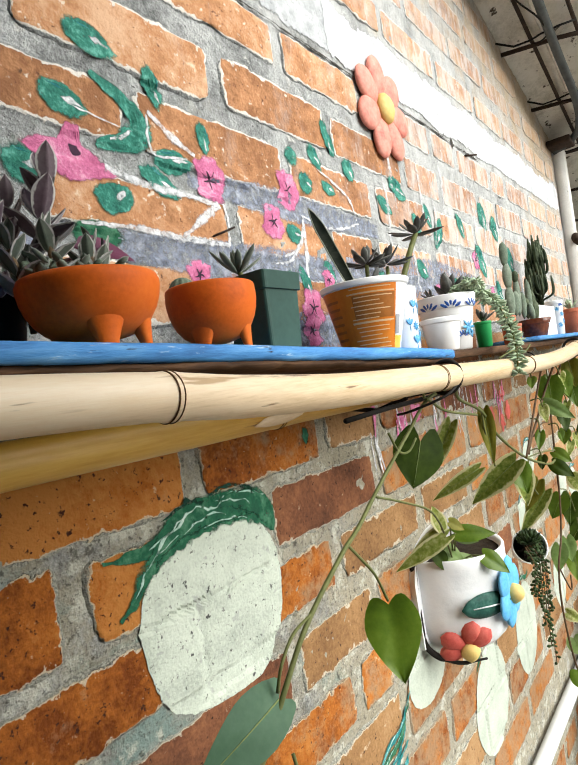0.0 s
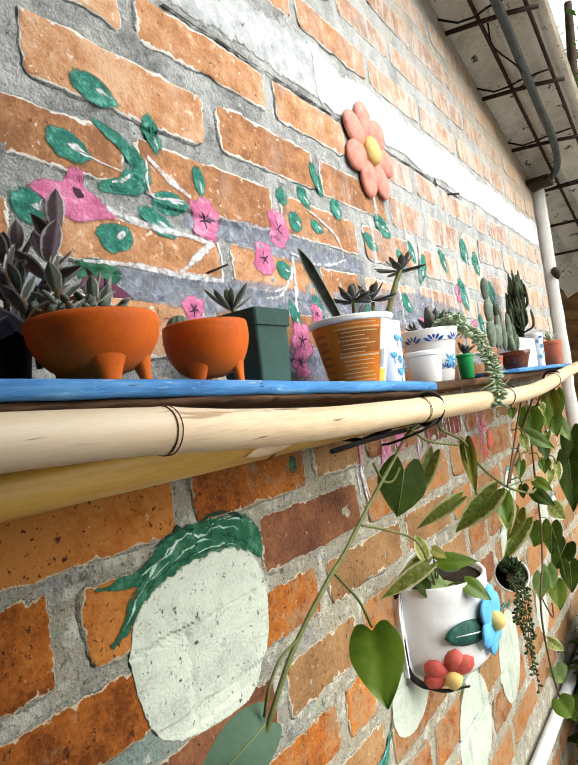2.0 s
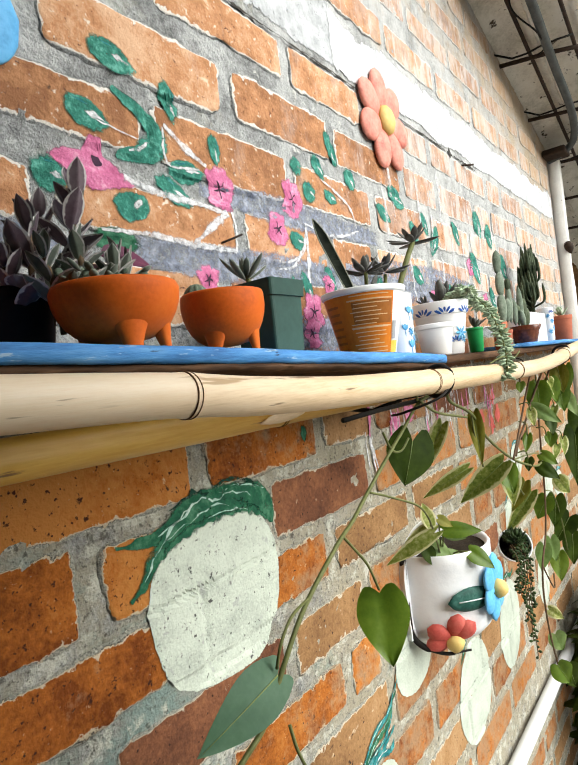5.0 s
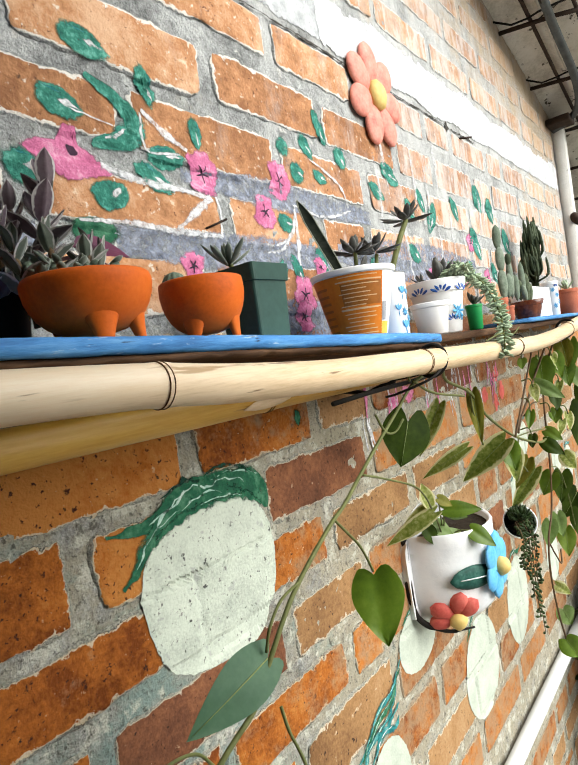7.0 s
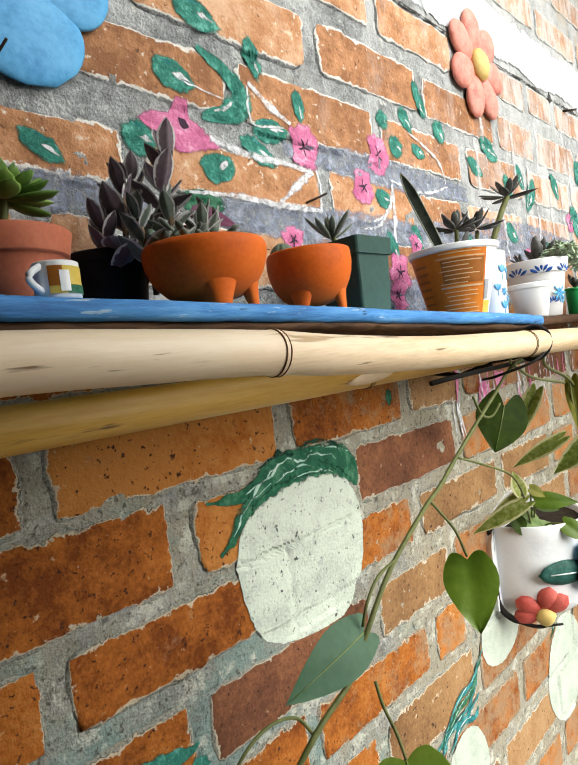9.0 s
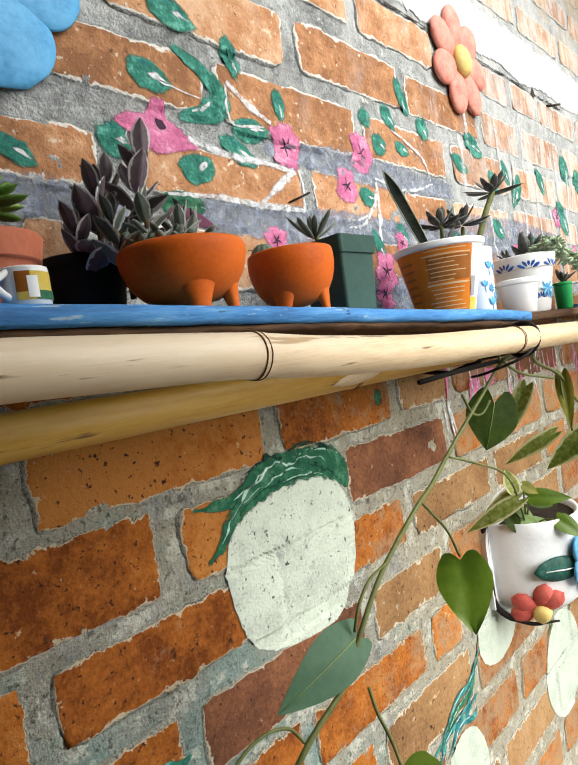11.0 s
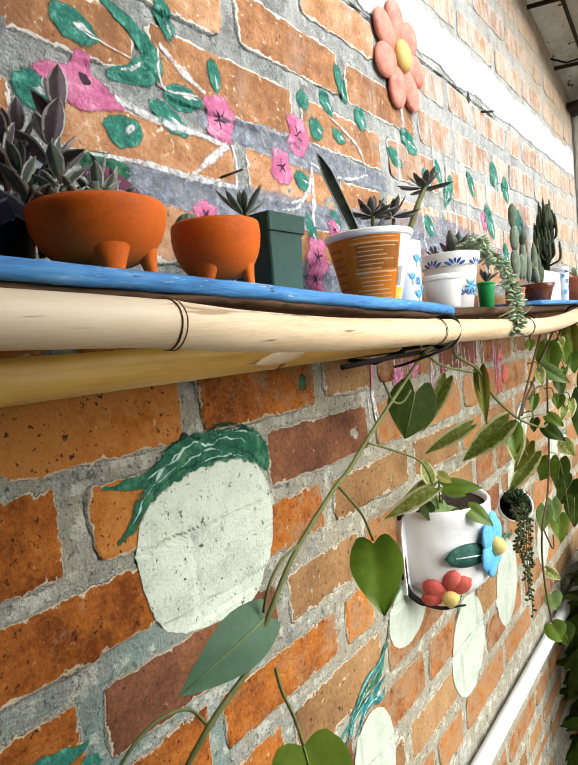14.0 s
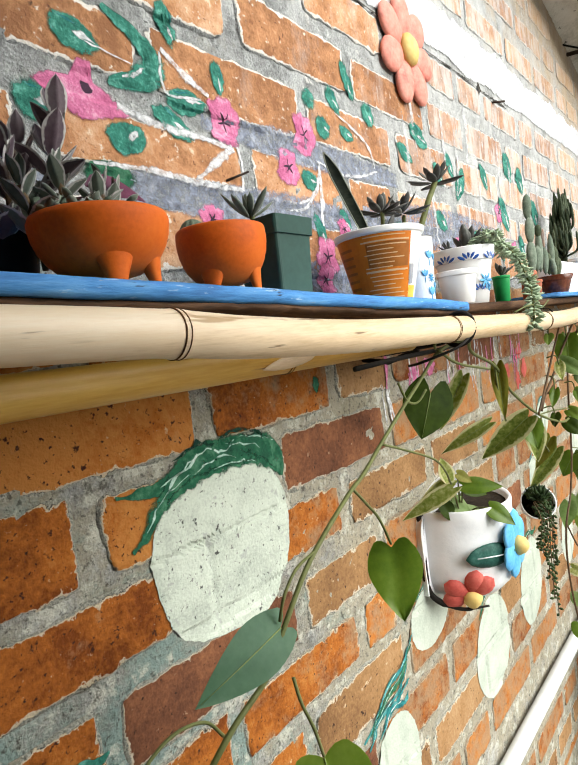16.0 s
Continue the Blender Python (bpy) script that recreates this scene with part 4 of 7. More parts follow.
# ---- pots ----
def bowl(c, r, h, label, legs):
    """Three-legged terracotta bowl. legs: their angles in degrees."""
    x, y = c
    t = thing("clay_bowl", (x, y, shelf_z(x)), label, "plant pot", "three-legged bowls")
    z = shelf_z(x) - 0.0003
    prof = [(0.0, 0.0068), (r * 0.30, 0.0072), (r * 0.52, 0.0095), (r * 0.69, 0.0138), (r * 0.82, 0.0195), (r * 0.91, 0.026), (r * 0.97, 0.033), (r * 0.998, 0.040), (r, 0.0435), (r * 0.988, h - 0.002), (r * 0.972, h), (r * 0.95, h + 0.0006), (r * 0.93, h - 0.001), (r * 0.92, h - 0.010), (r * 0.85, 0.032), (0.0, 0.024)]
    bm = lathe(prof, 56, 0.008, x * 30)
    bmesh.ops.translate(bm, vec=(x, y, z), verts=bm.verts)
    part("body", bm, "terracotta", t)
    bm = lathe([(0, h - 0.012), (r * 0.9, h - 0.014)], 24)
    bmesh.ops.translate(bm, vec=(x, y, z), verts=bm.verts)
    part("soil", bm, "soil", t)
    for a in legs:
        dx, dy = math.cos(radians(a)), math.sin(radians(a))
        out, side = Vector((dx, dy, 0)), Vector((-dy, dx, 0))
        bm = bmesh.new()
        rows = []
        for k in range(10):
            u = k / 9
            rr = r * (0.135 + 0.19 * u ** 1.3)
            cc = Vector((x, y, z + 0.0215 * u)) + out * r * (0.70 - 0.09 * u)
            rows.append([tuple(cc + side * rr * math.cos(q) + out * rr * 0.62 * math.sin(q)) for q in (2 * math.pi * i / 16 for i in range(16))])
        vs = add_grid(bm, rows, closed=True)
        bm.faces.new(list(reversed(vs[0])))
        part("leg", bm, "terracotta", t)
    return t


bowl((0.191, -0.108), 0.0446, 0.0465, "orange terracotta bowl on three stubby legs, planted with purple leaves", (248, 322, 100))
bowl((0.300, -0.108), 0.0362, 0.0520, "smaller orange terracotta bowl on three stubby legs with tiny cacti", (200, 300, 60))


def round_pot(name, c, z, r0, r1, h, mat, label, lip=0.0, lip_h=0.0, lip_mat=None, wall_t=0.003, tilt=0.0, group="pots on the shelf"):
    x, y = c
    t = thing(name, (x, y, z), label, "plant pot", group)
    rb = r0 + (r1 - r0) * (h - lip_h) / h
    prof = [(0, 0), (r0 - 0.002, 0), (r0, 0.002), (rb, h - lip_h - 0.0008), (rb, h - lip_h)]
    if lip:
        prof += [(rb + lip, h - lip_h + 0.0002), (rb + lip, h - lip_h + 0.0012), (r1 + lip, h - 0.0015), (r1 + lip - 0.001, h)]
    else:
        prof += [(r1, h - 0.0015), (r1 - 0.001, h)]
    prof += [(r1 - wall_t, h), (r1 - wall_t - 0.001, h - 0.012), (0, h - 0.014)]
    bm = lathe(prof, 44)
    bmesh.ops.rotate(bm, verts=bm.verts, cent=(0, 0, 0), matrix=Matrix.Rotation(radians(tilt), 3, "Y"))
    bmesh.ops.translate(bm, vec=(x, y, z), verts=bm.verts)
    part("body", bm, mat, t)
    bm = lathe([(0, h - 0.011), (r1 - wall_t - 0.0005, h - 0.012)], 24)
    bmesh.ops.translate(bm, vec=(x, y, z), verts=bm.verts)
    part("soil", bm, "soil", t)
    return t


def on_wall_of(c, z, r0, r1, h, ang, zz, out=0.0006):
    """A point and outward way on a tapered pot's side at an angle (degrees) and height."""
    r = r0 + (r1 - r0) * zz / h + out
    a = radians(ang)
    return Vector((c[0] + r * math.cos(a), c[1] + r * math.sin(a), z + zz)), Vector((math.cos(a), math.sin(a), 0))


def wrap(c, z, r0, r1, h, a0, a1, z0, z1, out=0.0006, n=14):
    """A thin printed label round part of a tapered pot."""
    bm = bmesh.new()
    rows = []
    for zz in (z0, (z0 + z1) / 2, z1):
        rows.append([tuple(on_wall_of(c, z, r0, r1, h, a0 + (a1 - a0) * k / n, zz, out)[0]) for k in range(n + 1)])
    add_grid(bm, rows)
    return bm


def dab(t, name, mat, c, z, r0, r1, h, ang, zz, length, width, turn, label=""):
    """A painted leaf-shaped dab on a pot's side; turn: degrees from upright."""
    p, n = on_wall_of(c, z, r0, r1, h, ang, zz)
    side = Vector((0, 0, 1)).cross(n)
    d = Vector((0, 0, 1)) * math.cos(radians(turn)) + side * math.sin(radians(turn))
    part(name, plump(orient(p, d, n), length, width, 0.0006, 5, 6), mat, t, label)


# large terracotta pot, miniature mug, black nursery pot
tc = round_pot("terracotta_pot", (0.074, -0.069), shelf_z(0.074), 0.0240, 0.0325, 0.0515, "terracotta_red", "red terracotta pot with a broad rim and a green succulent", 0.0030, 0.016)


def mug(c, z):
    x, y = c
    r, h = 0.0120, 0.0205
    t = thing("mug", (x, y, z), "miniature white mug with a printed yellow scene on the shelf edge", "mug")
    bm = lathe([(0, 0), (r * 0.9, 0), (r, 0.0015), (r, h - 0.001), (r * 0.98, h), (r * 0.9, h - 0.0005), (r * 0.88, 0.003), (0, 0.003)], 40)
    bmesh.ops.translate(bm, vec=(x, y, z), verts=bm.verts)
    part("cup", bm, "white_ceramic", t)
    part("picture", wrap((x, y), z, r, r, h, 228, 345, 0.003, 0.0175, 0.0003), "print_yellow", t, "yellow and brown printed picture")
    part("picture_patch", wrap((x, y), z, r, r, h, 228, 262, 0.007, 0.0175, 0.0006), "print_brown", t)
    part("picture_patch", wrap((x, y), z, r, r, h, 254, 278, 0.004, 0.015, 0.0008), "white_ceramic", t)
    part("picture_patch", wrap((x, y), z, r, r, h, 270, 345, 0.003, 0.0075, 0.0007), "paint_green", t)
    hx, hy = math.cos(radians(205)), math.sin(radians(205))
    pts = [(x + hx * (r - 0.001 + 0.0085 * math.sin(math.pi * k / 10)), y + hy * (r - 0.001 + 0.0085 * math.sin(math.pi * k / 10)), z + 0.0045 + 0.0135 * k / 10) for k in range(11)]
    part("handle", tube(pts, 0.0019, 10), "white_ceramic", t)
    return t


round_pot("glazed_pot", (0.004, -0.080), 1.4585, 0.026, 0.034, 0.045, "blue_deep", "deep blue glazed pot with a pale ring beside the mug", 0.001, 0.004)
mug((0.0720, -0.131), shelf_z(0.0720))
round_pot("nursery_pot", (0.150, -0.044), shelf_z(0.15), 0.024, 0.030, 0.050, "black_plastic", "black plastic nursery pot full of purple velvet leaves", 0.002, 0.008)


def square_pot(c, z, half0, half1, h, turn):
    """Square tapered plastic pot with a stepped rim."""
    x, y = c
    t = thing("square_pot", (x, y, z), "dark green square plastic pot with a stepped rim", "plant pot", "pots on the shelf")

    def ring(s, zz, rnd=0.14):
        pts = []
        for qx, qy in ((1, 1), (-1, 1), (-1, -1), (1, -1)):
            a0 = math.degrees(math.atan2(qy, qx)) - 45
            for k in range(4):
                a = radians(a0 + 30 * k)
                px, py = qx * s * (1 - rnd) + s * rnd * math.cos(a), qy * s * (1 - rnd) + s * rnd * math.sin(a)
                ca, sa = math.cos(radians(turn)), math.sin(radians(turn))
                pts.append((x + px * ca - py * sa, y + px * sa + py * ca, z + zz))
        return pts

    hb = h - 0.017
    mid = half0 + (half1 - half0) * hb / h
    bm = bmesh.new()
    vs = add_grid(bm, [ring(half0, 0), ring(mid, hb)], closed=True)
    bm.faces.new(list(reversed(vs[0])))
    bmesh.ops.recalc_face_normals(bm, faces=bm.faces)
    part("body", bm, "green_plastic", t, smooth=False)
    bm = bmesh.new()
    add_grid(bm, [ring(mid - 0.0005, hb), ring(mid + 0.0022, hb + 0.0005), ring(half1 + 0.0025, h), ring(half1 - 0.001, h), ring(half1 - 0.002, h - 0.012)], closed=True)
    part("rim", bm, "green_plastic", t, smooth=False)
    bm = bmesh.new()
    bm.faces.new([bm.verts.new(p) for p in ring(half1 - 0.0018, h - 0.010)])
    part("soil", bm, "soil", t)
    return t


square_pot((0.397, -0.081), shelf_z(0.397), 0.0235, 0.0268, 0.077, 0)

# yoghurt tub
YC, YR0, YR1, YH = (0.584, -0.090), 0.0335, 0.0520, 0.086
YZ = shelf_z(0.584)
tub = round_pot("yoghurt_tub", YC, YZ, YR0, YR1, YH, "white_plastic", "reused white plastic food tub with an orange printed label", 0.0025, 0.007)
part("label", wrap(YC, YZ, YR0, YR1, YH, 118, 256, 0.003, YH - 0.008, 0.0005, 24), "print_orange", tub, "caramel orange printed label")
part("label_patch", wrap(YC, YZ, YR0, YR1, YH, 256, 276, 0.003, 0.018, 0.0006), "print_yellow", tub)
part("barcode", wrap(YC, YZ, YR0, YR1, YH, 257, 267, 0.020, 0.042, 0.0007), "print_grey", tub, "grey barcode")
part("label_panel", wrap(YC, YZ, YR0, YR1, YH, 190, 253, 0.040, 0.068, 0.0008), "print_brown", tub)
rng = random.Random(4)
for k in range(15):
    zz = 0.006 + 0.0049 * k
    a0 = 186 + rng.uniform(-3, 8)
    part("text_bar", wrap(YC, YZ, YR0, YR1, YH, a0, 250 - rng.uniform(0, 26), zz, zz + 0.0011, 0.0011, 8), "print_cream", tub)
for zz in (0.036, 0.069):
    part("text_bar", wrap(YC, YZ, YR0, YR1, YH, 184, 252, zz, zz + 0.0016, 0.0013, 10), "print_cream", tub)
for k in range(7):
    zz = 0.010 + 0.009 * k
    part("text_bar", wrap(YC, YZ, YR0, YR1, YH, 140, 168, zz, zz + 0.003, 0.0011, 6), "print_brown", tub)
for k in range(9):
    part("foot_dash", wrap(YC, YZ, YR0, YR1, YH, 205 + 9 * k, 209 + 9 * k, 0.0005, 0.003, 0.0012, 3), "clay_red" if k % 2 else "blue_glaze", tub)


def talavera(c, z, r0, r1, h, label, flowers, lip=0.0, lip_h=0.0, name="talavera_pot"):
    """White glazed pot with painted blue flowers: rows of (angle, height, size, kind)."""
    t = round_pot(name, c, z, r0, r1, h, "white_ceramic", label, lip, lip_h)
    for ang, zz, s, kind in flowers:
        e = lip if zz > h - lip_h else 0
        if kind == "fan":
            for k in range(-2, 3):
                dab(t, "painted_petal", "blue_glaze", c, z, r0 + e, r1 + e, h, ang + k * s * 190, zz - abs(k) * s * 0.10, s * 0.85, s * 0.15, k * 30)
        elif kind == "tulip":
            for k in (-1, 0, 1):
                dab(t, "painted_petal", "sky_glaze", c, z, r0 + e, r1 + e, h, ang, zz, s, s * 0.24, k * 30)
            dab(t, "painted_stem", "sky_glaze", c, z, r0 + e, r1 + e, h, ang, zz - s * 0.9, s, s * 0.07, 0)
        else:
            for k in range(8):
                dab(t, "painted_petal", "sky_glaze", c, z, r0 + e, r1 + e, h, ang, zz, s * 0.6, s * 0.095, k * 45)
    return t


talavera((0.712, -0.066), 1.4556, 0.027, 0.031, 0.096, "white glazed ceramic pot with painted blue tulips", [(262, 0.014, 0.013, "tulip"), (262, 0.038, 0.012, "star"), (258, 0.064, 0.012, "tulip"), (282, 0.062, 0.010, "tulip"), (286, 0.022, 0.012, "tulip"), (240, 0.040, 0.010, "tulip")])
talavera((0.894, -0.068), 1.4535, 0.034, 0.0470, 0.092, "white glazed ceramic pot with blue painted fans on its rim", [(166, 0.073, 0.0165, "fan"), (212, 0.073, 0.0165, "fan"), (262, 0.073, 0.0165, "fan"), (254, 0.036, 0.026, "star"), (236, 0.024, 0.012, "fan"), (270, 0.024, 0.010, "star")], 0.003, 0.022)
round_pot("plant_pot", (0.800, -0.093), 1.4535, 0.0225, 0.0290, 0.051, "white_plastic", "small plain white plastic pot with a rolled rim", 0.002, 0.008)
round_pot("plant_pot", (1.008, -0.088), 1.4535, 0.0125, 0.0150, 0.047, "bright_green", "small bright green plastic pot", 0.001, 0.005)
round_pot("plant_pot", (1.205, -0.078), 1.4535, 0.0135, 0.0155, 0.060, "terracotta_red", "small pale terracotta pot with a straight rim", 0.001, 0.010)
round_pot("plant_pot", (1.275, -0.070), 1.4635, 0.012, 0.015, 0.034, "terracotta_red", "tiny red clay pot", 0.001, 0.006)
round_pot("glazed_bowl", (1.345, -0.094), 1.4635, 0.026, 0.035, 0.041, "glaze_brown", "dark brown glazed bowl with a black rim", 0.002, 0.012)
t = thing("window_box", (1.55, -0.052, 1.4635), "white rectangular planter with cacti", "plant pot", "pots on the shelf")
part("body", box(1.46, 1.645, -0.080, -0.025, 1.4635, 1.545, 0.004), "white_plastic", t)
part("soil", box(1.466, 1.639, -0.076, -0.03, 1.5452, 1.5465), "soil", t)
talavera((1.720, -0.062), 1.4635, 0.021, 0.024, 0.100, "white glazed pot with small blue painted flowers", [(225, 0.03, 0.014, "star"), (245, 0.06, 0.014, "star"), (265, 0.04, 0.014, "star"), (212, 0.075, 0.012, "star"), (240, 0.085, 0.010, "fan")], 0.001, 0.01)
round_pot("terracotta_pot", (1.858, -0.080), 1.4635, 0.025, 0.030, 0.077, "terracotta_red", "red terracotta pot at the far end of the shelf", 0.001, 0.012)


# ---- clay flowers and wall planters ----
def clay_flower(c, r, petals, mat, centre_r, label, turn=0.0, wide=0.42, thick=0.016, skip=()):
    """A flower of plump clay petals fixed flat to the wall."""
    x, z = c
    t = thing("clay_flower", (x, -0.004, z), label, "wall ornament", "clay flowers on the wall")
    for k in range(petals):
        if k in skip:
            continue
        a = radians(turn + 360 * k / petals)
        d = Vector((math.cos(a), 0, math.sin(a)))
        base = Vector((x, -0.004 - thick * 0.45, z)) + d * centre_r * 0.35
        part("petal", plump(orient(base, d, (0, -1, 0)), r - centre_r * 0.35, r * wide, thick, 16, 22, 0.85, peak=0.60), mat, t)
    bm = lathe([(0, -0.004), (centre_r, -0.002), (centre_r * 0.95, 0.005), (centre_r * 0.6, 0.011), (0, 0.0100)], 24)
    bmesh.ops.rotate(bm, verts=bm.verts, cent=(0, 0, 0), matrix=Matrix.Rotation(radians(90), 3, "X"))
    bmesh.ops.translate(bm, vec=(x, -0.004 - thick * 0.9, z), verts=bm.verts)
    part("centre", bm, "clay_yellow" if mat == "clay_pink" else "clay_red", t, "yellow raised centre" if mat == "clay_pink" else "dark red raised centre")
    return t


clay_flower((0.893, 1.890), 0.094, 7, "clay_pink", 0.027, "salmon pink clay flower with a yellow centre on the brick wall", 98, 0.30, 0.009)
clay_flower((0.107, 1.759), 0.098, 5, "clay_blue", 0.016, "large sky blue clay flower on the brick wall", 6, 0.46, 0.006)
solo("nail", tube([(0.094, 0.0, 1.664), (0.099, -0.018, 1.673), (0.1035, -0.032, 1.681)], 0.0011, 8), "nail", "long dark nail sticking out of the wall", "nail", "nails in the wall")
solo("nail", tube([(0.424, -0.002, 1.6105), (0.452, -0.012, 1.622)], 0.0013, 6), "nail", "dark nail bent against the brick", "nail", "nails in the wall")
solo("nail", tube([(1.318, 0.0, 1.912), (1.335, -0.012, 1.913), (1.352, -0.02, 1.916)], 0.0024, 6), "nail", "dark nail in the white plaster band", "nail", "nails in the wall")


PX, PA, PB = 0.862, 0.098, 0.112


def pocket(th, z):
    """A point on the wall planter's front and its outward way."""
    low = max(0.0, (1.065 - z) / 0.078)
    s = math.sqrt(max(0.0, 1 - 0.40 * min(1, low) ** 4))
    a = radians(th)
    p = Vector((PX + PA * s * math.sin(a), -0.002 - PB * s * math.cos(a), z))
    n = Vector((math.sin(a) / PA, -math.cos(a) / PB, -2.5 * low)).normalized()
    return p, n


planter = thing("wall_planter", (PX, -0.003, 0.99), "white clay wall pocket with blue and red modelled flowers", "wall planter")
bm = bmesh.new()
rows = []
for k in range(13):
    z = 0.985 + (1.132 - 0.985) * k / 12
    rows.append([tuple(pocket(-90 + 180 * j / 30, z)[0] + pocket(-90 + 180 * j / 30, z)[1] * 0.002 * noise.noise(Vector((j * 0.4, k * 0.5, 2)))) for j in range(31)])
rows.append([tuple(pocket(-90 + 180 * j / 30, 1.135)[0] * 0.985 + Vector((PX, 0, 1.135)) * 0.015) for j in range(31)])
rows.append([tuple(Vector((pocket(-90 + 180 * j / 30, 1.13)[0].x, pocket(-90 + 180 * j / 30, 1.13)[0].y, 1.13)) * 0.93 + Vector((PX, 0, 1.13)) * 0.07) for j in range(31)])
rows.append([(p[0], p[1], 1.08) for p in rows[-1]])
vs = add_grid(bm, rows)
bm.faces.new(list(reversed(vs[0])))
bmesh.ops.recalc_face_normals(bm, faces=bm.faces)
part("pocket_body", bm, "clay_white", planter)
bm = bmesh.new()
back = [(PX + 0.112 * math.cos(radians(a)), 1.10 + 0.068 * math.sin(radians(a))) for a in range(0, 181, 12)]
add_grid(bm, [[(x, -0.012, z) for x, z in back] + [(PX - 0.109, -0.012, 1.0), (PX + 0.109, -0.012, 1.0)], [(x, -0.001, z) for x, z in back] + [(PX - 0.109, -0.001, 1.0), (PX + 0.109, -0.001, 1.0)]], closed=True)
bm.verts.ensure_lookup_table()
bm.faces.new([bm.verts[k] for k in range(len(back) + 2)])
part("back_plate", bm, "clay_white", planter)
bm = bmesh.new()
bm.faces.new([bm.verts.new(tuple(Vector((PX, -0.01, 1.123)) * 0.075 + Vector((pocket(-90 + 12 * j, 1.123)[0])) * 0.925)) for j in range(16)])
part("soil", bm, "soil", planter)


def stuck_petal(th, z, turn, length, width, mat, thick=0.006, label=""):
    p, n = pocket(th, z)
    side = Vector((0, 0, 1)).cross(n).normalized()
    up = n.cross(side)
    d = up * math.cos(radians(turn)) + side * math.sin(radians(turn))
    part("petal" if mat != "clay_green" else "clay_leaf", plump(orient(p + n * thick * 0.3, d, n), length, width, thick, 7, 10, 0.85, peak=0.58), mat, planter, label)


for k in range(6):
    stuck_petal(2, 1.062, 10 + 60 * k, 0.056, 0.0235, "clay_blue", 0.006)
p, n = pocket(4, 1.058)
part("flower_centre", plump(orient(p + n * 0.008 - Vector((0, 0, 0.017)), (0, 0, 1), n), 0.034, 0.017, 0.016), "clay_yellow", planter, "yellow flower centre")
p, n = pocket(-29, 1.060)
side = Vector((0, 0, 1)).cross(n).normalized()
d = (Vector((0, 0, 0.06)) - side).normalized()
leaf = part("clay_leaf", plump(orient(p - d * 0.040 + n * 0.001, d, n), 0.092, 0.0195, 0.006, 9, 12, 0.9, peak=0.5), "clay_green", planter, "dark green clay leaf")
part("rib", tube([p - d * 0.030 + n * 0.0065, p + n * 0.0078, p + d * 0.034 + n * 0.0055], 0.0011, 6), "clay_white", leaf, "pale painted rib")
for turn in (-105, -60, 15, 55):
    stuck_petal(-52, 0.998, turn, 0.046, 0.0155, "clay_red", 0.009)
p, n = pocket(-50, 0.992)
part("flower_centre", plump(orient(p + n * 0.010 - Vector((0, 0, 0.016)), (0, 0, 1), n), 0.034, 0.0165, 0.014), "clay_yellow", planter, "yellow flower centre")
# black cord, thickened to stand for the shaded gap beside the pocket too
part("hanger", tube(spline([(0.764, -0.006, 1.135), (0.757, -0.006, 1.06), (0.762, -0.012, 1.0), (0.780, -0.05, 0.976), (0.812, -0.085, 0.974)], 6), [0.0065] * 10 + [0.005] * 6 + [0.003] * 5 + [0.0018] * 4, 8), "wire", planter, "black hanging cord, widened to stand for the shaded gap")

small = thing("wall_planter", (1.19, -0.03, 0.98), "small white wall pot with dark trailing plant", "wall planter")
bm = lathe([(0, 0), (0.009, 0.002), (0.017, 0.020), (0.027, 0.060), (0.034, 0.098), (0.035, 0.103), (0.0325, 0.103), (0.030, 0.090), (0.025, 0.066), (0, 0.060)], 32)
bm.transform(Vector((-0.085, -0.055, 0.050)).to_track_quat("Z", "Y").to_matrix().to_4x4())
bmesh.ops.translate(bm, vec=(1.213, -0.026, 0.999), verts=bm.verts)
part("pot", bm, "clay_white", small)
bm = lathe([(0, 0.094), (0.0305, 0.094)], 24)
bm.transform(Vector((-0.085, -0.055, 0.050)).to_track_quat("Z", "Y").to_matrix().to_4x4())
bmesh.ops.translate(bm, vec=(1.213, -0.026, 0.999), verts=bm.verts)
part("soil", bm, "soil", small)


# ---- plants ----
def rosette(name, c, n_leaves, length, width, thick, mat, label, rise=35, seed=0, layers=3, stem=None, category="succulent", flat=False):
    """Leaves round a centre, the inner ones steeper."""
    rn = random.Random(seed)
    t = thing(name, c if stem is None else stem[0], label, category)
    if stem:
        part("stem", tube(spline(stem, 5), 0.0026 if name != "tree_succulent" else 0.0044, 8), "vine_stem", t)
    for k in range(n_leaves):
        lay = k * layers // n_leaves
        a = k * 2.399 + rn.uniform(-0.2, 0.2)
        el = radians(rise + (80 - rise) * lay / layers + rn.uniform(-8, 8))
        d = Vector((math.cos(a) * math.cos(el), math.sin(a) * math.cos(el), math.sin(el)))
        s = 1 - 0.45 * lay / layers
        up = Vector((0, 0, 1)) if el < 1.2 else Vector((-math.cos(a), -math.sin(a), 0.2))
        part("leaf", plump(orient(Vector(c) + d * width * 0.3, d, up), length * s * rn.uniform(0.85, 1.1), width * s, thick * s, 6, 8, 0.9, bend=0.12 if not flat else 0.0), mat, t)
    return t


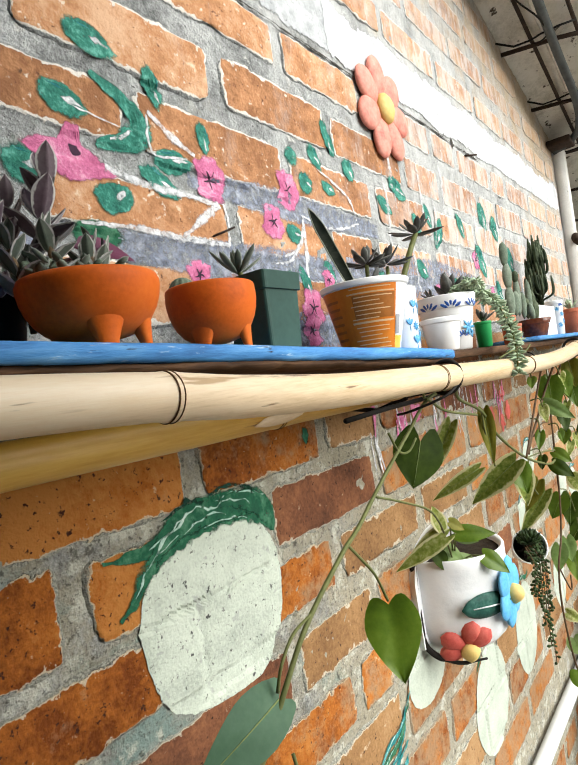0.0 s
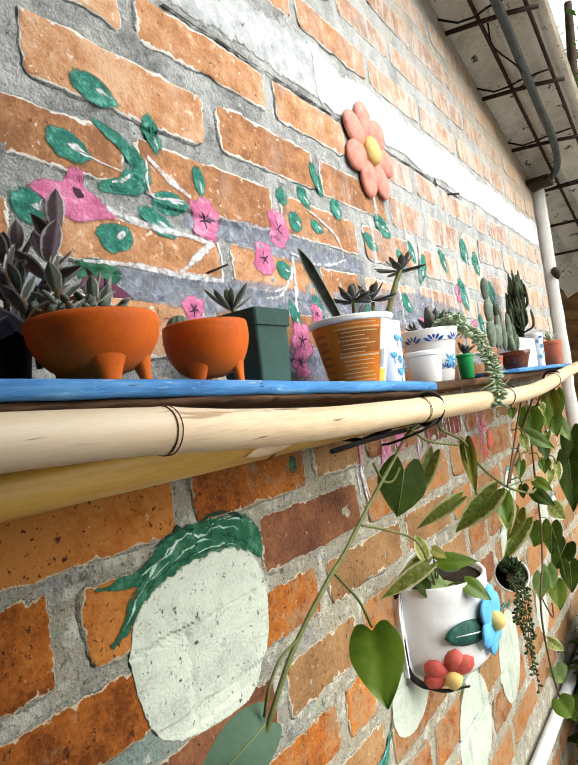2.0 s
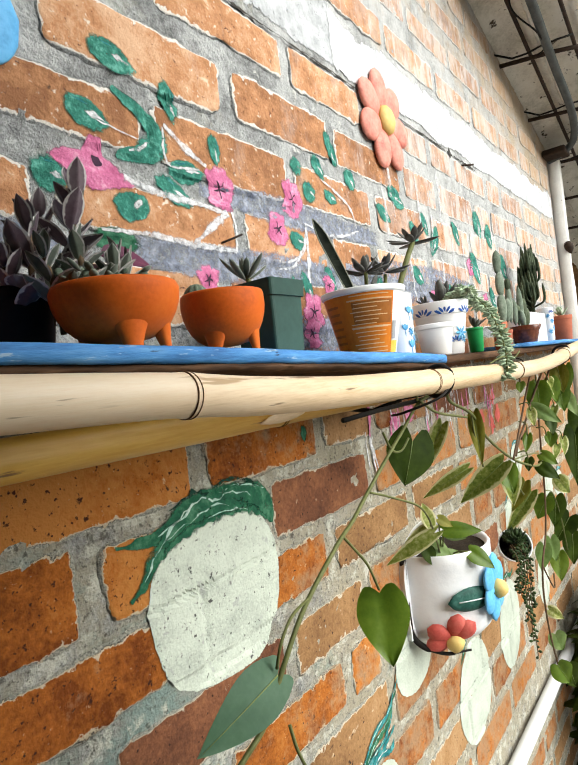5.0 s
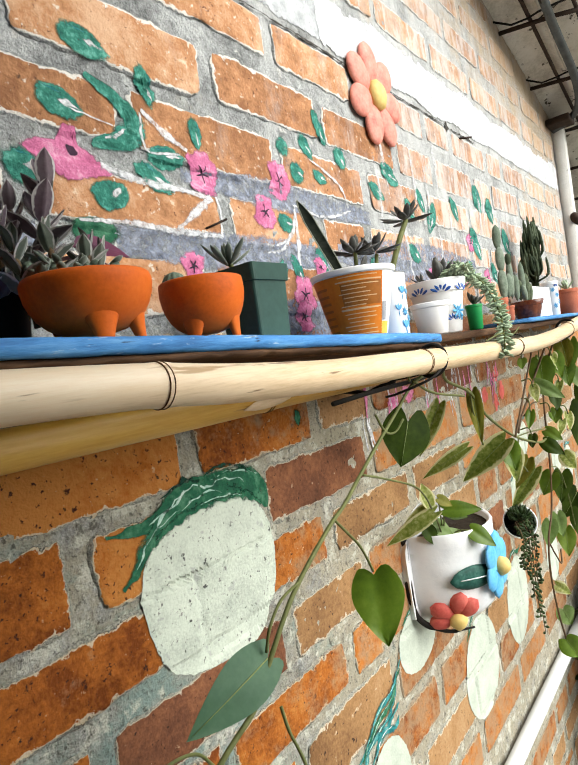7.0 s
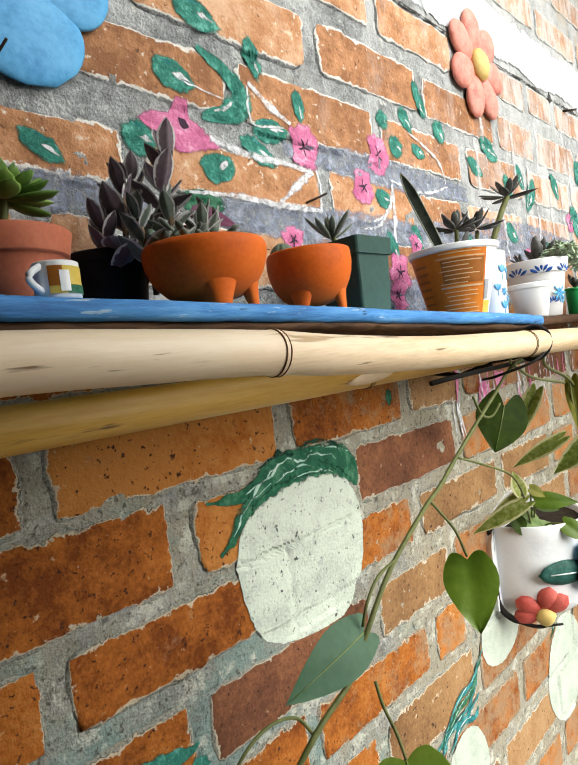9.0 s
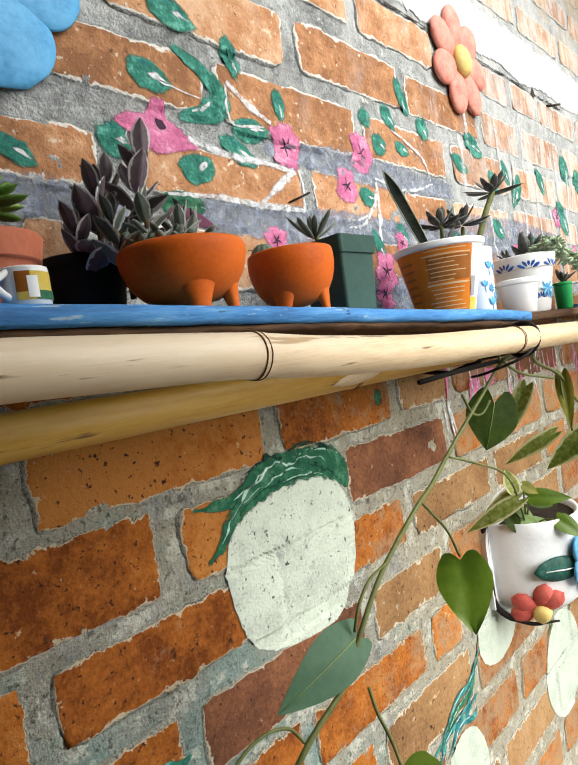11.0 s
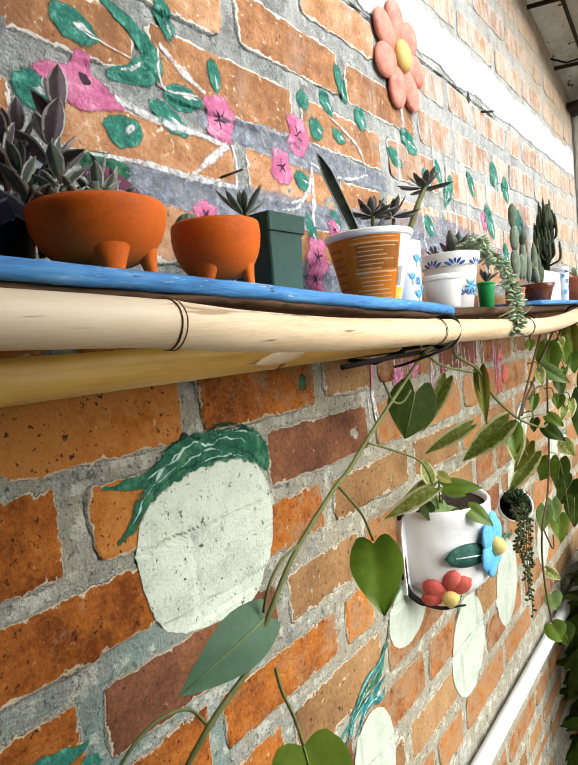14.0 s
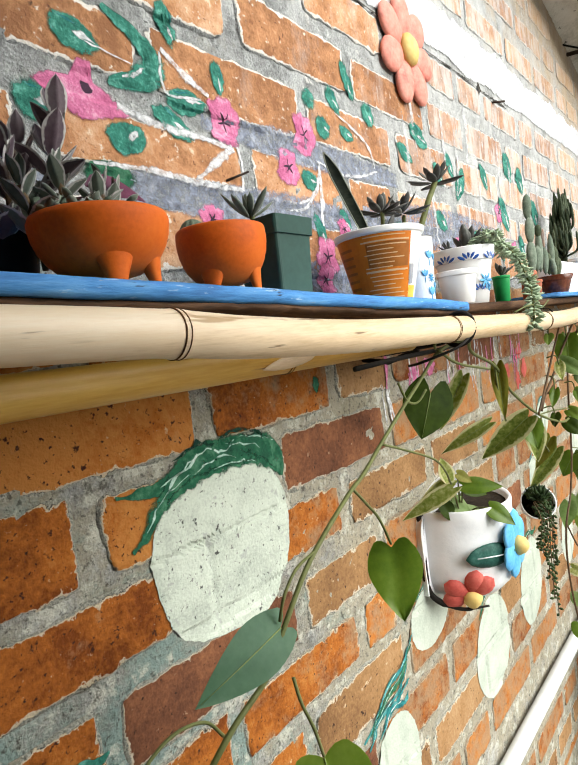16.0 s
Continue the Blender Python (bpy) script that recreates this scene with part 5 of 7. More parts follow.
# purple velvet plant: tall shoots of broad leaves
def velvet_plant():
    t = thing("velvet_plant", (0.150, -0.075, SHELF + 0.05), "purple grey velvet-leaved succulent spilling between the pots", "succulent")
    rn = random.Random(11)
    shoots = [((0.165, -0.060, 1.495), (0.192, -0.076, 1.598), 6, 0.037, "purple_leaf"), ((0.152, -0.055, 1.495), (0.151, -0.076, 1.566), 5, 0.036, "purple_leaf"), ((0.160, -0.050, 1.495), (0.172, -0.056, 1.585), 5, 0.034, "purple_leaf"), ((0.178, -0.085, 1.500), (0.176, -0.094, 1.553), 5, 0.025, "grey_leaf"), ((0.192, -0.085, 1.500), (0.205, -0.096, 1.548), 5, 0.025, "grey_leaf"), ((0.165, -0.080, 1.495), (0.150, -0.092, 1.545), 5, 0.028, "grey_leaf"), ((0.205, -0.080, 1.500), (0.222, -0.086, 1.545), 4, 0.026, "grey_leaf"), ((0.150, -0.060, 1.495), (0.134, -0.070, 1.542), 4, 0.030, "purple_leaf")]
    for s, (a, b, pairs, size, mat) in enumerate(shoots):
        a, b = Vector(a), Vector(b)
        part("stem", tube([a, (a + b) / 2 + Vector((0.003, 0, 0)), b], 0.0022, 8), "vine_dry", t)
        for k in range(pairs):
            u = 0.40 + 0.60 * k / (pairs - 1)
            turn = s * 0.7 + k * 1.571 + rn.uniform(-0.25, 0.25)
            for side in (0, math.pi):
                ang = turn + side + rn.uniform(-0.2, 0.2)
                el = radians(16 + 50 * u ** 2.2 + rn.uniform(-10, 10))
                d = Vector((math.cos(ang) * math.cos(el), math.sin(ang) * math.cos(el), math.sin(el)))
                L = size * (1.08 - 0.42 * u ** 2) * rn.uniform(0.85, 1.12)
                part("leaf", blade(orient(a.lerp(b, u), d, (0, 0, 1) if el < 1.1 else (-d.x, -d.y, 0.3)), L * 1.06, L * 0.27, 0, 0.55, rn.uniform(-0.34, 0.0), 9, 0.0, 0.58), mat, t)
    for k in range(70):
        p = Vector((0.160 + rn.uniform(-0.005, 0.050), -0.108 + rn.uniform(-0.02, 0.02), 1.520 + rn.uniform(-0.004, 0.014)))
        ang = rn.uniform(0, 6.3)
        part("small_leaf", plump(orient(p, (math.cos(ang), math.sin(ang), rn.uniform(0.2, 1.1)), (0, 0, 1)), rn.uniform(0.008, 0.015), 0.0035, 0.002, 5, 6, bend=0.1), "grey_leaf" if k % 3 else "cactus", t)
    part("arching_leaf", blade(orient((0.204, -0.078, 1.556), (0.85, -0.15, 0.05), (-0.5, -0.75, 0.45)), 0.052, 0.0110, 0, 0.3, 0.30), "magenta_leaf", t, "long dark magenta leaf")
    part("arching_leaf", blade(orient((0.195, -0.055, 1.545), (0.8, 0.1, 0.5), (-0.3, 0, 1)), 0.055, 0.006, 0, 0.5, 0.5), "magenta_leaf", t)
    return t


velvet_plant()
rosette("green_succulent", (0.072, -0.068, 1.556), 40, 0.031, 0.0072, 0.0022, "fresh_leaf", "fresh green rosette succulent in the terracotta pot", -6, 3, 4, [(0.070, -0.068, 1.530), (0.072, -0.068, 1.544), (0.074, -0.068, 1.558)])
rosette("dark_succulent", (0.378, -0.072, 1.549), 18, 0.032, 0.0040, 0.0016, "grey_leaf", "grey narrow-leaved rosette succulent in the green pot", 34, 5, 3, [(0.385, -0.078, 1.530), (0.378, -0.072, 1.556)])
rosette("dark_succulent", (0.592, -0.092, 1.570), 13, 0.034, 0.0060, 0.0018, "dark_leaf", "dark rosette succulent in the food tub", 8, 7, 2, [(0.592, -0.092, 1.535), (0.596, -0.092, 1.572)])
rosette("dark_succulent", (0.652, -0.090, 1.576), 13, 0.036, 0.0058, 0.0018, "dark_leaf", "dark rosette succulent leaning over the food tub", 5, 8, 2, [(0.622, -0.086, 1.535), (0.645, -0.092, 1.556), (0.660, -0.088, 1.574)])
rosette("tree_succulent", (0.798, -0.075, 1.640), 13, 0.042, 0.0072, 0.0018, "dark_leaf", "tall dark rosette succulent on a bare stem", 2, 9, 2, [(0.735, -0.064, 1.545), (0.756, -0.070, 1.585), (0.772, -0.074, 1.612), (0.798, -0.075, 1.640)])

snake = thing("snake_plant", (0.575, -0.075, 1.545), "dark sword leaf with pale edges leaning in the tub", "snake plant")
m = orient((0.562, -0.090, 1.538), (-0.080, -0.004, 0.084), (-0.55, -0.8, -0.3))
SNAKE_LEN, SNAKE_HALF = 0.117, 0.0058


def snake_half(u):
    return SNAKE_HALF * (0.75 + 0.25 * min(1, u / 0.3)) * min(1.0, (1.001 - u) / 0.22) ** 0.6


bm = bmesh.new()
for lift in (0.0, -0.0013):
    add_grid(bm, [[m @ Vector((SNAKE_LEN * u, v * snake_half(u), 0.22 * abs(v) * snake_half(u) + lift)) for v in (-1, -0.5, 0, 0.5, 1)] for u in (k / 14 for k in range(15))])
part("leaf", bm, "snake_leaf", snake)
for v in (-1, 1):
    part("leaf_edge", tube([m @ Vector((SNAKE_LEN * u, v * snake_half(u), 0.22 * snake_half(u) - 0.0006)) for u in (k / 14 for k in range(15))], 0.0008, 6), "leaf_edge", snake, "pale leaf edge")
part("leaf", plump(orient((0.585, -0.100, 1.540), (0.02, -0.01, 0.04), (0, -1, 0)), 0.030, 0.006, 0.002), "dark_leaf", snake)


def ball_cactus(c, r, label):
    bm = bmesh.new()
    rows = []
    for i in range(9):
        v = math.pi * (0.03 + 0.94 * i / 8)
        rows.append([(c[0] + r * math.sin(v) * (1 + 0.07 * math.cos(11 * a)) * math.cos(a), c[1] + r * math.sin(v) * (1 + 0.07 * math.cos(11 * a)) * math.sin(a), c[2] + r * 1.05 * math.cos(v)) for a in (2 * math.pi * k / 44 for k in range(44))])
    add_grid(bm, rows, closed=True)
    bmesh.ops.recalc_face_normals(bm, faces=bm.faces)
    return solo("ball_cactus", bm, "cactus", label, "cactus", "tiny cacti")


ball_cactus((0.283, -0.095, 1.524), 0.0105, "small ribbed round cactus in the clay bowl")
ball_cactus((0.302, -0.090, 1.522), 0.0095, "small ribbed round cactus in the clay bowl")
ball_cactus((0.318, -0.100, 1.521), 0.0080, "tiny pale round cactus in the clay bowl")


def pad_cactus():
    t = thing("pad_cactus", (1.17, -0.085, 1.51), "grey green pad cactus with upright oval pads", "cactus")
    pads = [((1.215, -0.085, 1.508), (0.02, 0, 1), 0.070, 0.0125), ((1.217, -0.085, 1.568), (0.08, 0, 1), 0.058, 0.0120), ((1.222, -0.082, 1.618), (0.15, 0, 1), 0.058, 0.0110), ((1.235, -0.088, 1.512), (0.35, 0, 1), 0.060, 0.010), ((1.262, -0.088, 1.510), (0.05, 0, 1), 0.090, 0.0085), ((1.262, -0.088, 1.585), (0.3, 0, 1), 0.030, 0.008), ((1.290, -0.090, 1.505), (0.1, 0, 1), 0.062, 0.0085), ((1.312, -0.092, 1.505), (0.02, 0, 1), 0.050, 0.008), ((1.345, -0.09, 1.500), (0.05, 0, 1), 0.100, 0.0085), ((1.372, -0.09, 1.500), (0.15, 0, 1), 0.075, 0.008), ((1.325, -0.10, 1.500), (-0.5, 0, 1), 0.045, 0.008), ((1.385, -0.092, 1.502), (0.3, 0, 1), 0.050, 0.008)]
    for k, (p, d, L, w) in enumerate(pads):
        part("pad", plump(orient(p, d, (-0.5, -0.8, 0)), L, w, 0.006, 8, 10, 0.7), "cactus" if k < 5 else "cactus_dark" if k % 2 else "cactus", t)
    return t


pad_cactus()


def branching_cactus():
    t = thing("branching_cactus", (1.605, -0.055, 1.545), "dark branching column cactus in the white planter", "cactus")
    rn = random.Random(21)
    part("trunk", tube([(1.605, -0.055, 1.54), (1.607, -0.055, 1.60), (1.612, -0.055, 1.69)], [0.010, 0.010, 0.007], 10), "cactus_dark", t)
    for k in range(110):
        u = rn.random()
        base = Vector((1.602 + 0.012 * u, -0.055 + rn.uniform(-0.012, 0.012), 1.560 + 0.12 * u))
        ang = rn.uniform(0, 6.28)
        out = rn.uniform(0.006, 0.046) * (1.1 - 0.5 * u)
        p1 = base + Vector((math.cos(ang) * out, math.sin(ang) * out * 0.6, 0.014))
        p2 = p1 + Vector((math.cos(ang) * 0.006, 0, rn.uniform(0.03, 0.06)))
        part("branch", tube(spline([base, p1, p2], 4), [0.0028] * 4 + [0.0036] * 3 + [0.0034, 0.0015], 6), "cactus_dark", t)
    return t


branching_cactus()


def burro_tail():
    t = thing("trailing_succulent", (0.90, -0.10, 1.53), "silver green trailing succulent hanging over the shelf edge", "succulent")
    rn = random.Random(31)
    strands = [[(0.905, -0.085, 1.540), (0.930, -0.110, 1.553), (0.942, -0.135, 1.528), (0.925, -0.158, 1.480), (0.885, -0.174, 1.440), (0.862, -0.178, 1.405)],
               [(0.910, -0.080, 1.540), (0.940, -0.105, 1.556), (0.955, -0.130, 1.530), (0.945, -0.150, 1.490), (0.925, -0.165, 1.455)],
               [(0.890, -0.085, 1.540), (0.885, -0.110, 1.560), (0.880, -0.130, 1.556)],
               [(0.905, -0.080, 1.540), (0.935, -0.090, 1.570), (0.955, -0.100, 1.566)],
               [(0.920, -0.070, 1.540), (0.965, -0.085, 1.562), (1.000, -0.095, 1.552)],
               [(0.920, -0.070, 1.540), (0.990, -0.085, 1.550), (1.030, -0.100, 1.535)]]
    for ctrl in strands:
        line = spline(ctrl, 7)
        part("stem", tube(line, 0.0014, 6), "vine_stem", t)
        bm = bmesh.new()
        for p in line[1:]:
            for q in range(7):
                a = rn.uniform(0, 6.28)
                d = Vector((math.cos(a), math.sin(a), rn.uniform(-0.9, 0.5)))
                plump_into(bm, orient(p, d, (0, 0, 1)), rn.uniform(0.012, 0.019), 0.0025, 0.0020, 4, 5, 0.8)
        part("foliage", bm, "burro", t, kind="stuff")
    return t


burro_tail()


def sprig(name, c, n, length, mat, label, seed, spread=0.8):
    t = thing(name, c, label, "succulent")
    rn = random.Random(seed)
    for k in range(n):
        a, el = rn.uniform(0, 6.28), rn.uniform(0.5, 1.4)
        d = Vector((math.cos(a) * math.cos(el) * spread, math.sin(a) * math.cos(el) * spread, math.sin(el)))
        part("leaf", plump(orient(c, d, (0, 0, 1) if el < 1 else (1, 0, 0)), length * rn.uniform(0.6, 1.1), length * 0.14, length * 0.07, 5, 6), mat, t)
    return t


sprig("small_succulent", (0.93, -0.06, 1.542), 14, 0.055, "dark_leaf", "spiky dark succulent in the painted pot", 41, 0.6)
sprig("small_succulent", (1.01, -0.088, 1.500), 9, 0.03, "dark_leaf", "dark sprig in the bright green pot", 42)
sprig("small_succulent", (1.858, -0.08, 1.538), 14, 0.035, "burro", "pale green succulent in the far terracotta pot", 43)
sprig("small_succulent", (0.86, -0.06, 1.540), 8, 0.022, "dark_leaf", "small dark shoots in the painted pot", 44)
sprig("wall_trailer", (1.136, -0.074, 1.046), 170, 0.034, "bead_leaf", "dark curly foliage filling the small wall pot", 45, 1.2)

strings = thing("string_plant", (1.13, -0.08, 1.05), "strings of small dark beads trailing from the small wall pot", "trailing plant")
rn = random.Random(51)
for k, (dx, dz) in enumerate(((0.0, -0.13), (0.014, -0.18), (0.028, -0.22), (0.045, -0.12), (-0.02, -0.07), (-0.034, -0.05))):
    line = spline([(1.128 + dx * 0.6, -0.075, 1.052), (1.105 + dx, -0.098, 1.035), (1.098 + dx, -0.098, 1.03 + dz * 0.5), (1.105 + dx * 1.3, -0.094, 1.03 + dz)], 9)
    part("string", tube(line, 0.0009, 5), "vine_dry", strings)
    bm = bmesh.new()
    for p in line[3:]:
        for q in range(1 + (rn.random() < 0.4)):
            plump_into(bm, orient(p, (rn.uniform(-1, 1), rn.uniform(-1, 1), rn.uniform(-1, 0.3)), (0, 0.1, 1)), rn.uniform(0.007, 0.011), 0.0032, 0.0026, 4, 6)
    part("foliage", bm, "bead_leaf", strings, kind="stuff")


# ---- pothos vine ----
pothos = thing("pothos_vine", (0.80, -0.14, 1.40), "pothos vine with heart-shaped leaves hanging from the bamboo shelf", "climbing plant")


def vine(ctrl, r=0.0019, mat="vine_stem", per=7):
    line = spline(ctrl, per)
    part("vine", tube(line, [r * (1 + 0.15 * noise.noise(p * 60)) for p in line], 8), mat, pothos)


def heart_leaf(base, tip, normal, width, mat, stalk=None, droop=0.10, fold=0.18, heart=0.20, curl=0.05, vein=True):
    base, tip = Vector(base), Vector(tip)
    d = tip - base
    m = orient(base, d, normal)
    leaf = part("leaf", blade(m, d.length, width, heart, fold, droop, 11, curl, 0.30), mat, pothos)
    if vein:
        part("midrib", tube([m @ Vector((u * d.length, 0, -droop * d.length * u * u + 0.0006)) for u in (0, 0.25, 0.5, 0.75, 0.95)], [0.0006, 0.0005, 0.0004, 0.0003, 0.0002], 5), "leaf_vein", leaf)
    if stalk:
        part("leaf_stalk", tube(spline([stalk, (Vector(stalk) + base) / 2 + Vector((0, -0.006, 0.010)), base], 5), 0.0014, 7), "vine_stem", pothos)


TOWARD = (-0.76, -0.55, 0.30)
vine([(0.712, -0.140, 1.406), (0.647, -0.125, 1.396), (0.592, -0.118, 1.362), (0.537, -0.118, 1.334), (0.488, -0.118, 1.308), (0.446, -0.120, 1.287), (0.404, -0.126, 1.276), (0.332, -0.132, 1.243), (0.288, -0.135, 1.208), (0.262, -0.135, 1.180), (0.215, -0.135, 1.160), (0.170, -0.13, 1.120), (0.14, -0.12, 1.06)], 0.0023)
vine([(0.703, -0.140, 1.406), (0.755, -0.122, 1.383), (0.839, -0.122, 1.354), (0.904, -0.122, 1.304), (1.037, -0.122, 1.243), (1.202, -0.118, 1.198), (1.30, -0.11, 1.19)], 0.0024)
vine([(0.628, -0.130, 1.397), (0.685, -0.130, 1.374), (0.794, -0.130, 1.354)], 0.0018)
vine([(0.845, -0.120, 1.354), (0.848, -0.120, 1.318), (0.863, -0.120, 1.287), (0.870, -0.12, 1.262)], 0.0015)
vine([(0.501, -0.114, 1.305), (0.551, -0.110, 1.288), (0.625, -0.110, 1.259), (0.664, -0.105, 1.234), (0.700, -0.095, 1.205)], 0.0015)
vine([(0.541, -0.118, 1.368), (0.559, -0.118, 1.344), (0.584, -0.118, 1.339), (0.620, -0.112, 1.349)], 0.0015)
vine([(1.094, -0.110, 1.232), (1.073, -0.110, 1.196), (1.120, -0.110, 1.155)], 0.0016)
vine([(1.078, -0.110, 1.235), (1.205, -0.110, 1.223), (1.377, -0.110, 1.197)], 0.0014)
vine([(1.150, -0.145, 1.405), (1.138, -0.130, 1.349), (1.056, -0.130, 1.283), (1.009, -0.130, 1.248)], 0.0020, "vine_dry")
vine([(1.260, -0.145, 1.405), (1.235, -0.120, 1.340), (1.156, -0.120, 1.298), (1.093, -0.120, 1.268), (1.063, -0.120, 1.245)], 0.0022, "vine_dry")
vine([(0.578, -0.150, 1.401), (0.576, -0.152, 1.407), (0.596, -0.155, 1.412), (0.632, -0.150, 1.407), (0.70, -0.145, 1.405)], 0.0016)
vine([(1.131, -0.115, 1.267), (1.199, -0.115, 1.282), (1.261, -0.115, 1.278)], 0.0016, "vine_dry")
vine([(0.800, -0.172, 1.432), (0.860, -0.176, 1.440), (0.930, -0.174, 1.436), (0.985, -0.17, 1.446)], 0.0011)
vine([(0.420, -0.122, 1.280), (0.432, -0.128, 1.262), (0.450, -0.130, 1.240), (0.467, -0.130, 1.208)], 0.0015)
vine([(0.345, -0.131, 1.248), (0.310, -0.135, 1.245), (0.288, -0.138, 1.232), (0.282, -0.135, 1.213)], 0.0014)
vine([(0.287, -0.137, 1.165), (0.284, -0.145, 1.148), (0.284, -0.155, 1.130), (0.280, -0.165, 1.114)], 0.0015)
vine([(0.215, -0.132, 1.160), (0.200, -0.132, 1.180), (0.175, -0.13, 1.186), (0.150, -0.13, 1.178), (0.135, -0.13, 1.160)], 0.0013)
heart_leaf((0.467, -0.130, 1.204), (0.446, -0.149, 1.137), TOWARD, 0.0285, "leaf", heart=0.12, fold=0.12, curl=0.12, vein=False)
heart_leaf((0.640, -0.108, 1.342), (0.613, -0.104, 1.288), (-0.75, -0.62, 0.15), 0.0330, "leaf_dark", fold=-0.10, heart=0.34)
heart_leaf((0.283, -0.134, 1.207), (0.199, -0.131, 1.190), (-0.58, -0.74, 0.30), 0.0215, "leaf_grey", heart=0.12, fold=0.06)
heart_leaf((0.280, -0.165, 1.113), (0.272, -0.190, 1.045), (-0.45, -0.6, 0.65), 0.034, "leaf", heart=0.10, fold=0.10)
for base, tip, w, mat, fold, curl in (
    ((0.766, -0.100, 1.348), (0.742, -0.066, 1.271), 0.0140, "leaf_lime", 0.8, 0.30),
    ((0.700, -0.085, 1.310), (0.672, -0.075, 1.285), 0.0120, "leaf_pale", 0.5, 0.30),
    ((0.825, -0.110, 1.268), (0.790, -0.041, 1.225), 0.0120, "leaf_lime", 0.7, 0.25),
    ((1.005, -0.112, 1.244), (0.967, -0.034, 1.172), 0.0240, "leaf_lime", 0.5, 0.20),
    ((0.854, -0.120, 1.353), (0.848, -0.128, 1.268), 0.0125, "leaf_yellow", 0.6, 0.25),
    ((1.012, -0.110, 1.237), (1.006, -0.126, 1.184), 0.0216, "leaf", 0.3, 0.25),
    ((1.060, -0.105, 1.215), (1.050, -0.110, 1.150), 0.0200, "leaf_lime", 0.4, 0.30),
    ((1.168, -0.112, 1.150), (1.133, -0.061, 1.064), 0.0180, "leaf_lime", 0.5, 0.25),
    ((1.130, -0.112, 1.180), (1.110, -0.085, 1.120), 0.0150, "leaf_yellow", 0.6, 0.25)):
    heart_leaf(base, tip, (-0.82, -0.45, 0.35), w, mat, fold=fold, curl=curl, heart=0.10)
# growth at the far end of the shelf
vine([(1.30, -0.15, 1.405), (1.354, -0.105, 1.317), (1.322, -0.105, 1.230), (1.308, -0.105, 1.121), (1.271, -0.105, 1.032), (1.214, -0.105, 0.977), (1.215, -0.10, 0.90), (1.235, -0.10, 0.80), (1.29, -0.10, 0.68)], 0.0021, "vine_dry")
vine([(1.308, -0.105, 1.121), (1.36, -0.11, 1.10), (1.41, -0.11, 1.03), (1.44, -0.11, 0.94)], 0.0014)
vine([(1.214, -0.105, 0.977), (1.25, -0.108, 0.93), (1.28, -0.108, 0.905), (1.30, -0.105, 0.93)], 0.0018, "vine_dry")
rn = random.Random(61)
for base, tip, w, mat in (
    ((1.250, -0.130, 1.364), (1.246, -0.131, 1.293), 0.0270, "leaf"), ((1.561, -0.130, 1.389), (1.558, -0.127, 1.315), 0.0200, "leaf"),
    ((1.202, -0.130, 1.322), (1.211, -0.179, 1.288), 0.0158, "leaf_pale"), ((1.548, -0.125, 1.319), (1.548, -0.152, 1.261), 0.0185, "leaf_pale"),
    ((1.330, -0.140, 1.370), (1.345, -0.150, 1.318), 0.0200, "leaf"), ((1.420, -0.140, 1.395), (1.410, -0.150, 1.335), 0.0220, "leaf_yellow"),
    ((1.460, -0.130, 1.350), (1.450, -0.140, 1.285), 0.0240, "leaf"), ((1.273, -0.110, 1.183), (1.277, -0.148, 1.155), 0.0169, "leaf_dark"),
    ((1.300, -0.110, 1.205), (1.310, -0.140, 1.180), 0.0150, "leaf"), ((1.309, -0.105, 1.101), (1.293, -0.086, 1.056), 0.0226, "leaf"),
    ((1.523, -0.105, 1.000), (1.497, -0.071, 0.935), 0.0300, "leaf_dark"), ((1.400, -0.105, 1.080), (1.390, -0.100, 1.010), 0.0260, "leaf_dark"),
    ((1.264, -0.100, 1.002), (1.246, -0.095, 0.952), 0.0186, "leaf_pale"), ((1.383, -0.100, 0.946), (1.364, -0.106, 0.888), 0.0216, "leaf"),
    ((1.330, -0.100, 1.000), (1.322, -0.110, 0.950), 0.0180, "leaf_pale"), ((1.243, -0.100, 0.867), (1.243, -0.130, 0.852), 0.0140, "leaf_lime"),
    ((1.586, -0.130, 1.210), (1.566, -0.131, 1.072), 0.0360, "leaf_dark"), ((1.680, -0.130, 1.270), (1.660, -0.131, 1.150), 0.0320, "leaf_dark"),
    ((1.26, -0.10, 0.735), (1.275, -0.12, 0.690), 0.026, "leaf"), ((1.27, -0.10, 0.80), (1.29, -0.11, 0.755), 0.022, "leaf_pale"), ((1.31, -0.11, 0.71), (1.33, -0.12, 0.65), 0.026, "leaf_dark"),
    ((1.43, -0.11, 1.12), (1.45, -0.13, 1.08), 0.022, "leaf_lime"), ((1.46, -0.12, 0.97), (1.45, -0.12, 0.90), 0.026, "leaf_dark")):
    heart_leaf(base, tip, (-0.85 + rn.uniform(-0.2, 0.15), -0.45 + rn.uniform(-0.2, 0.2), 0.3 + rn.uniform(-0.25, 0.2)), w, mat, fold=rn.uniform(0.1, 0.4), curl=0.16, vein=w > 0.02)
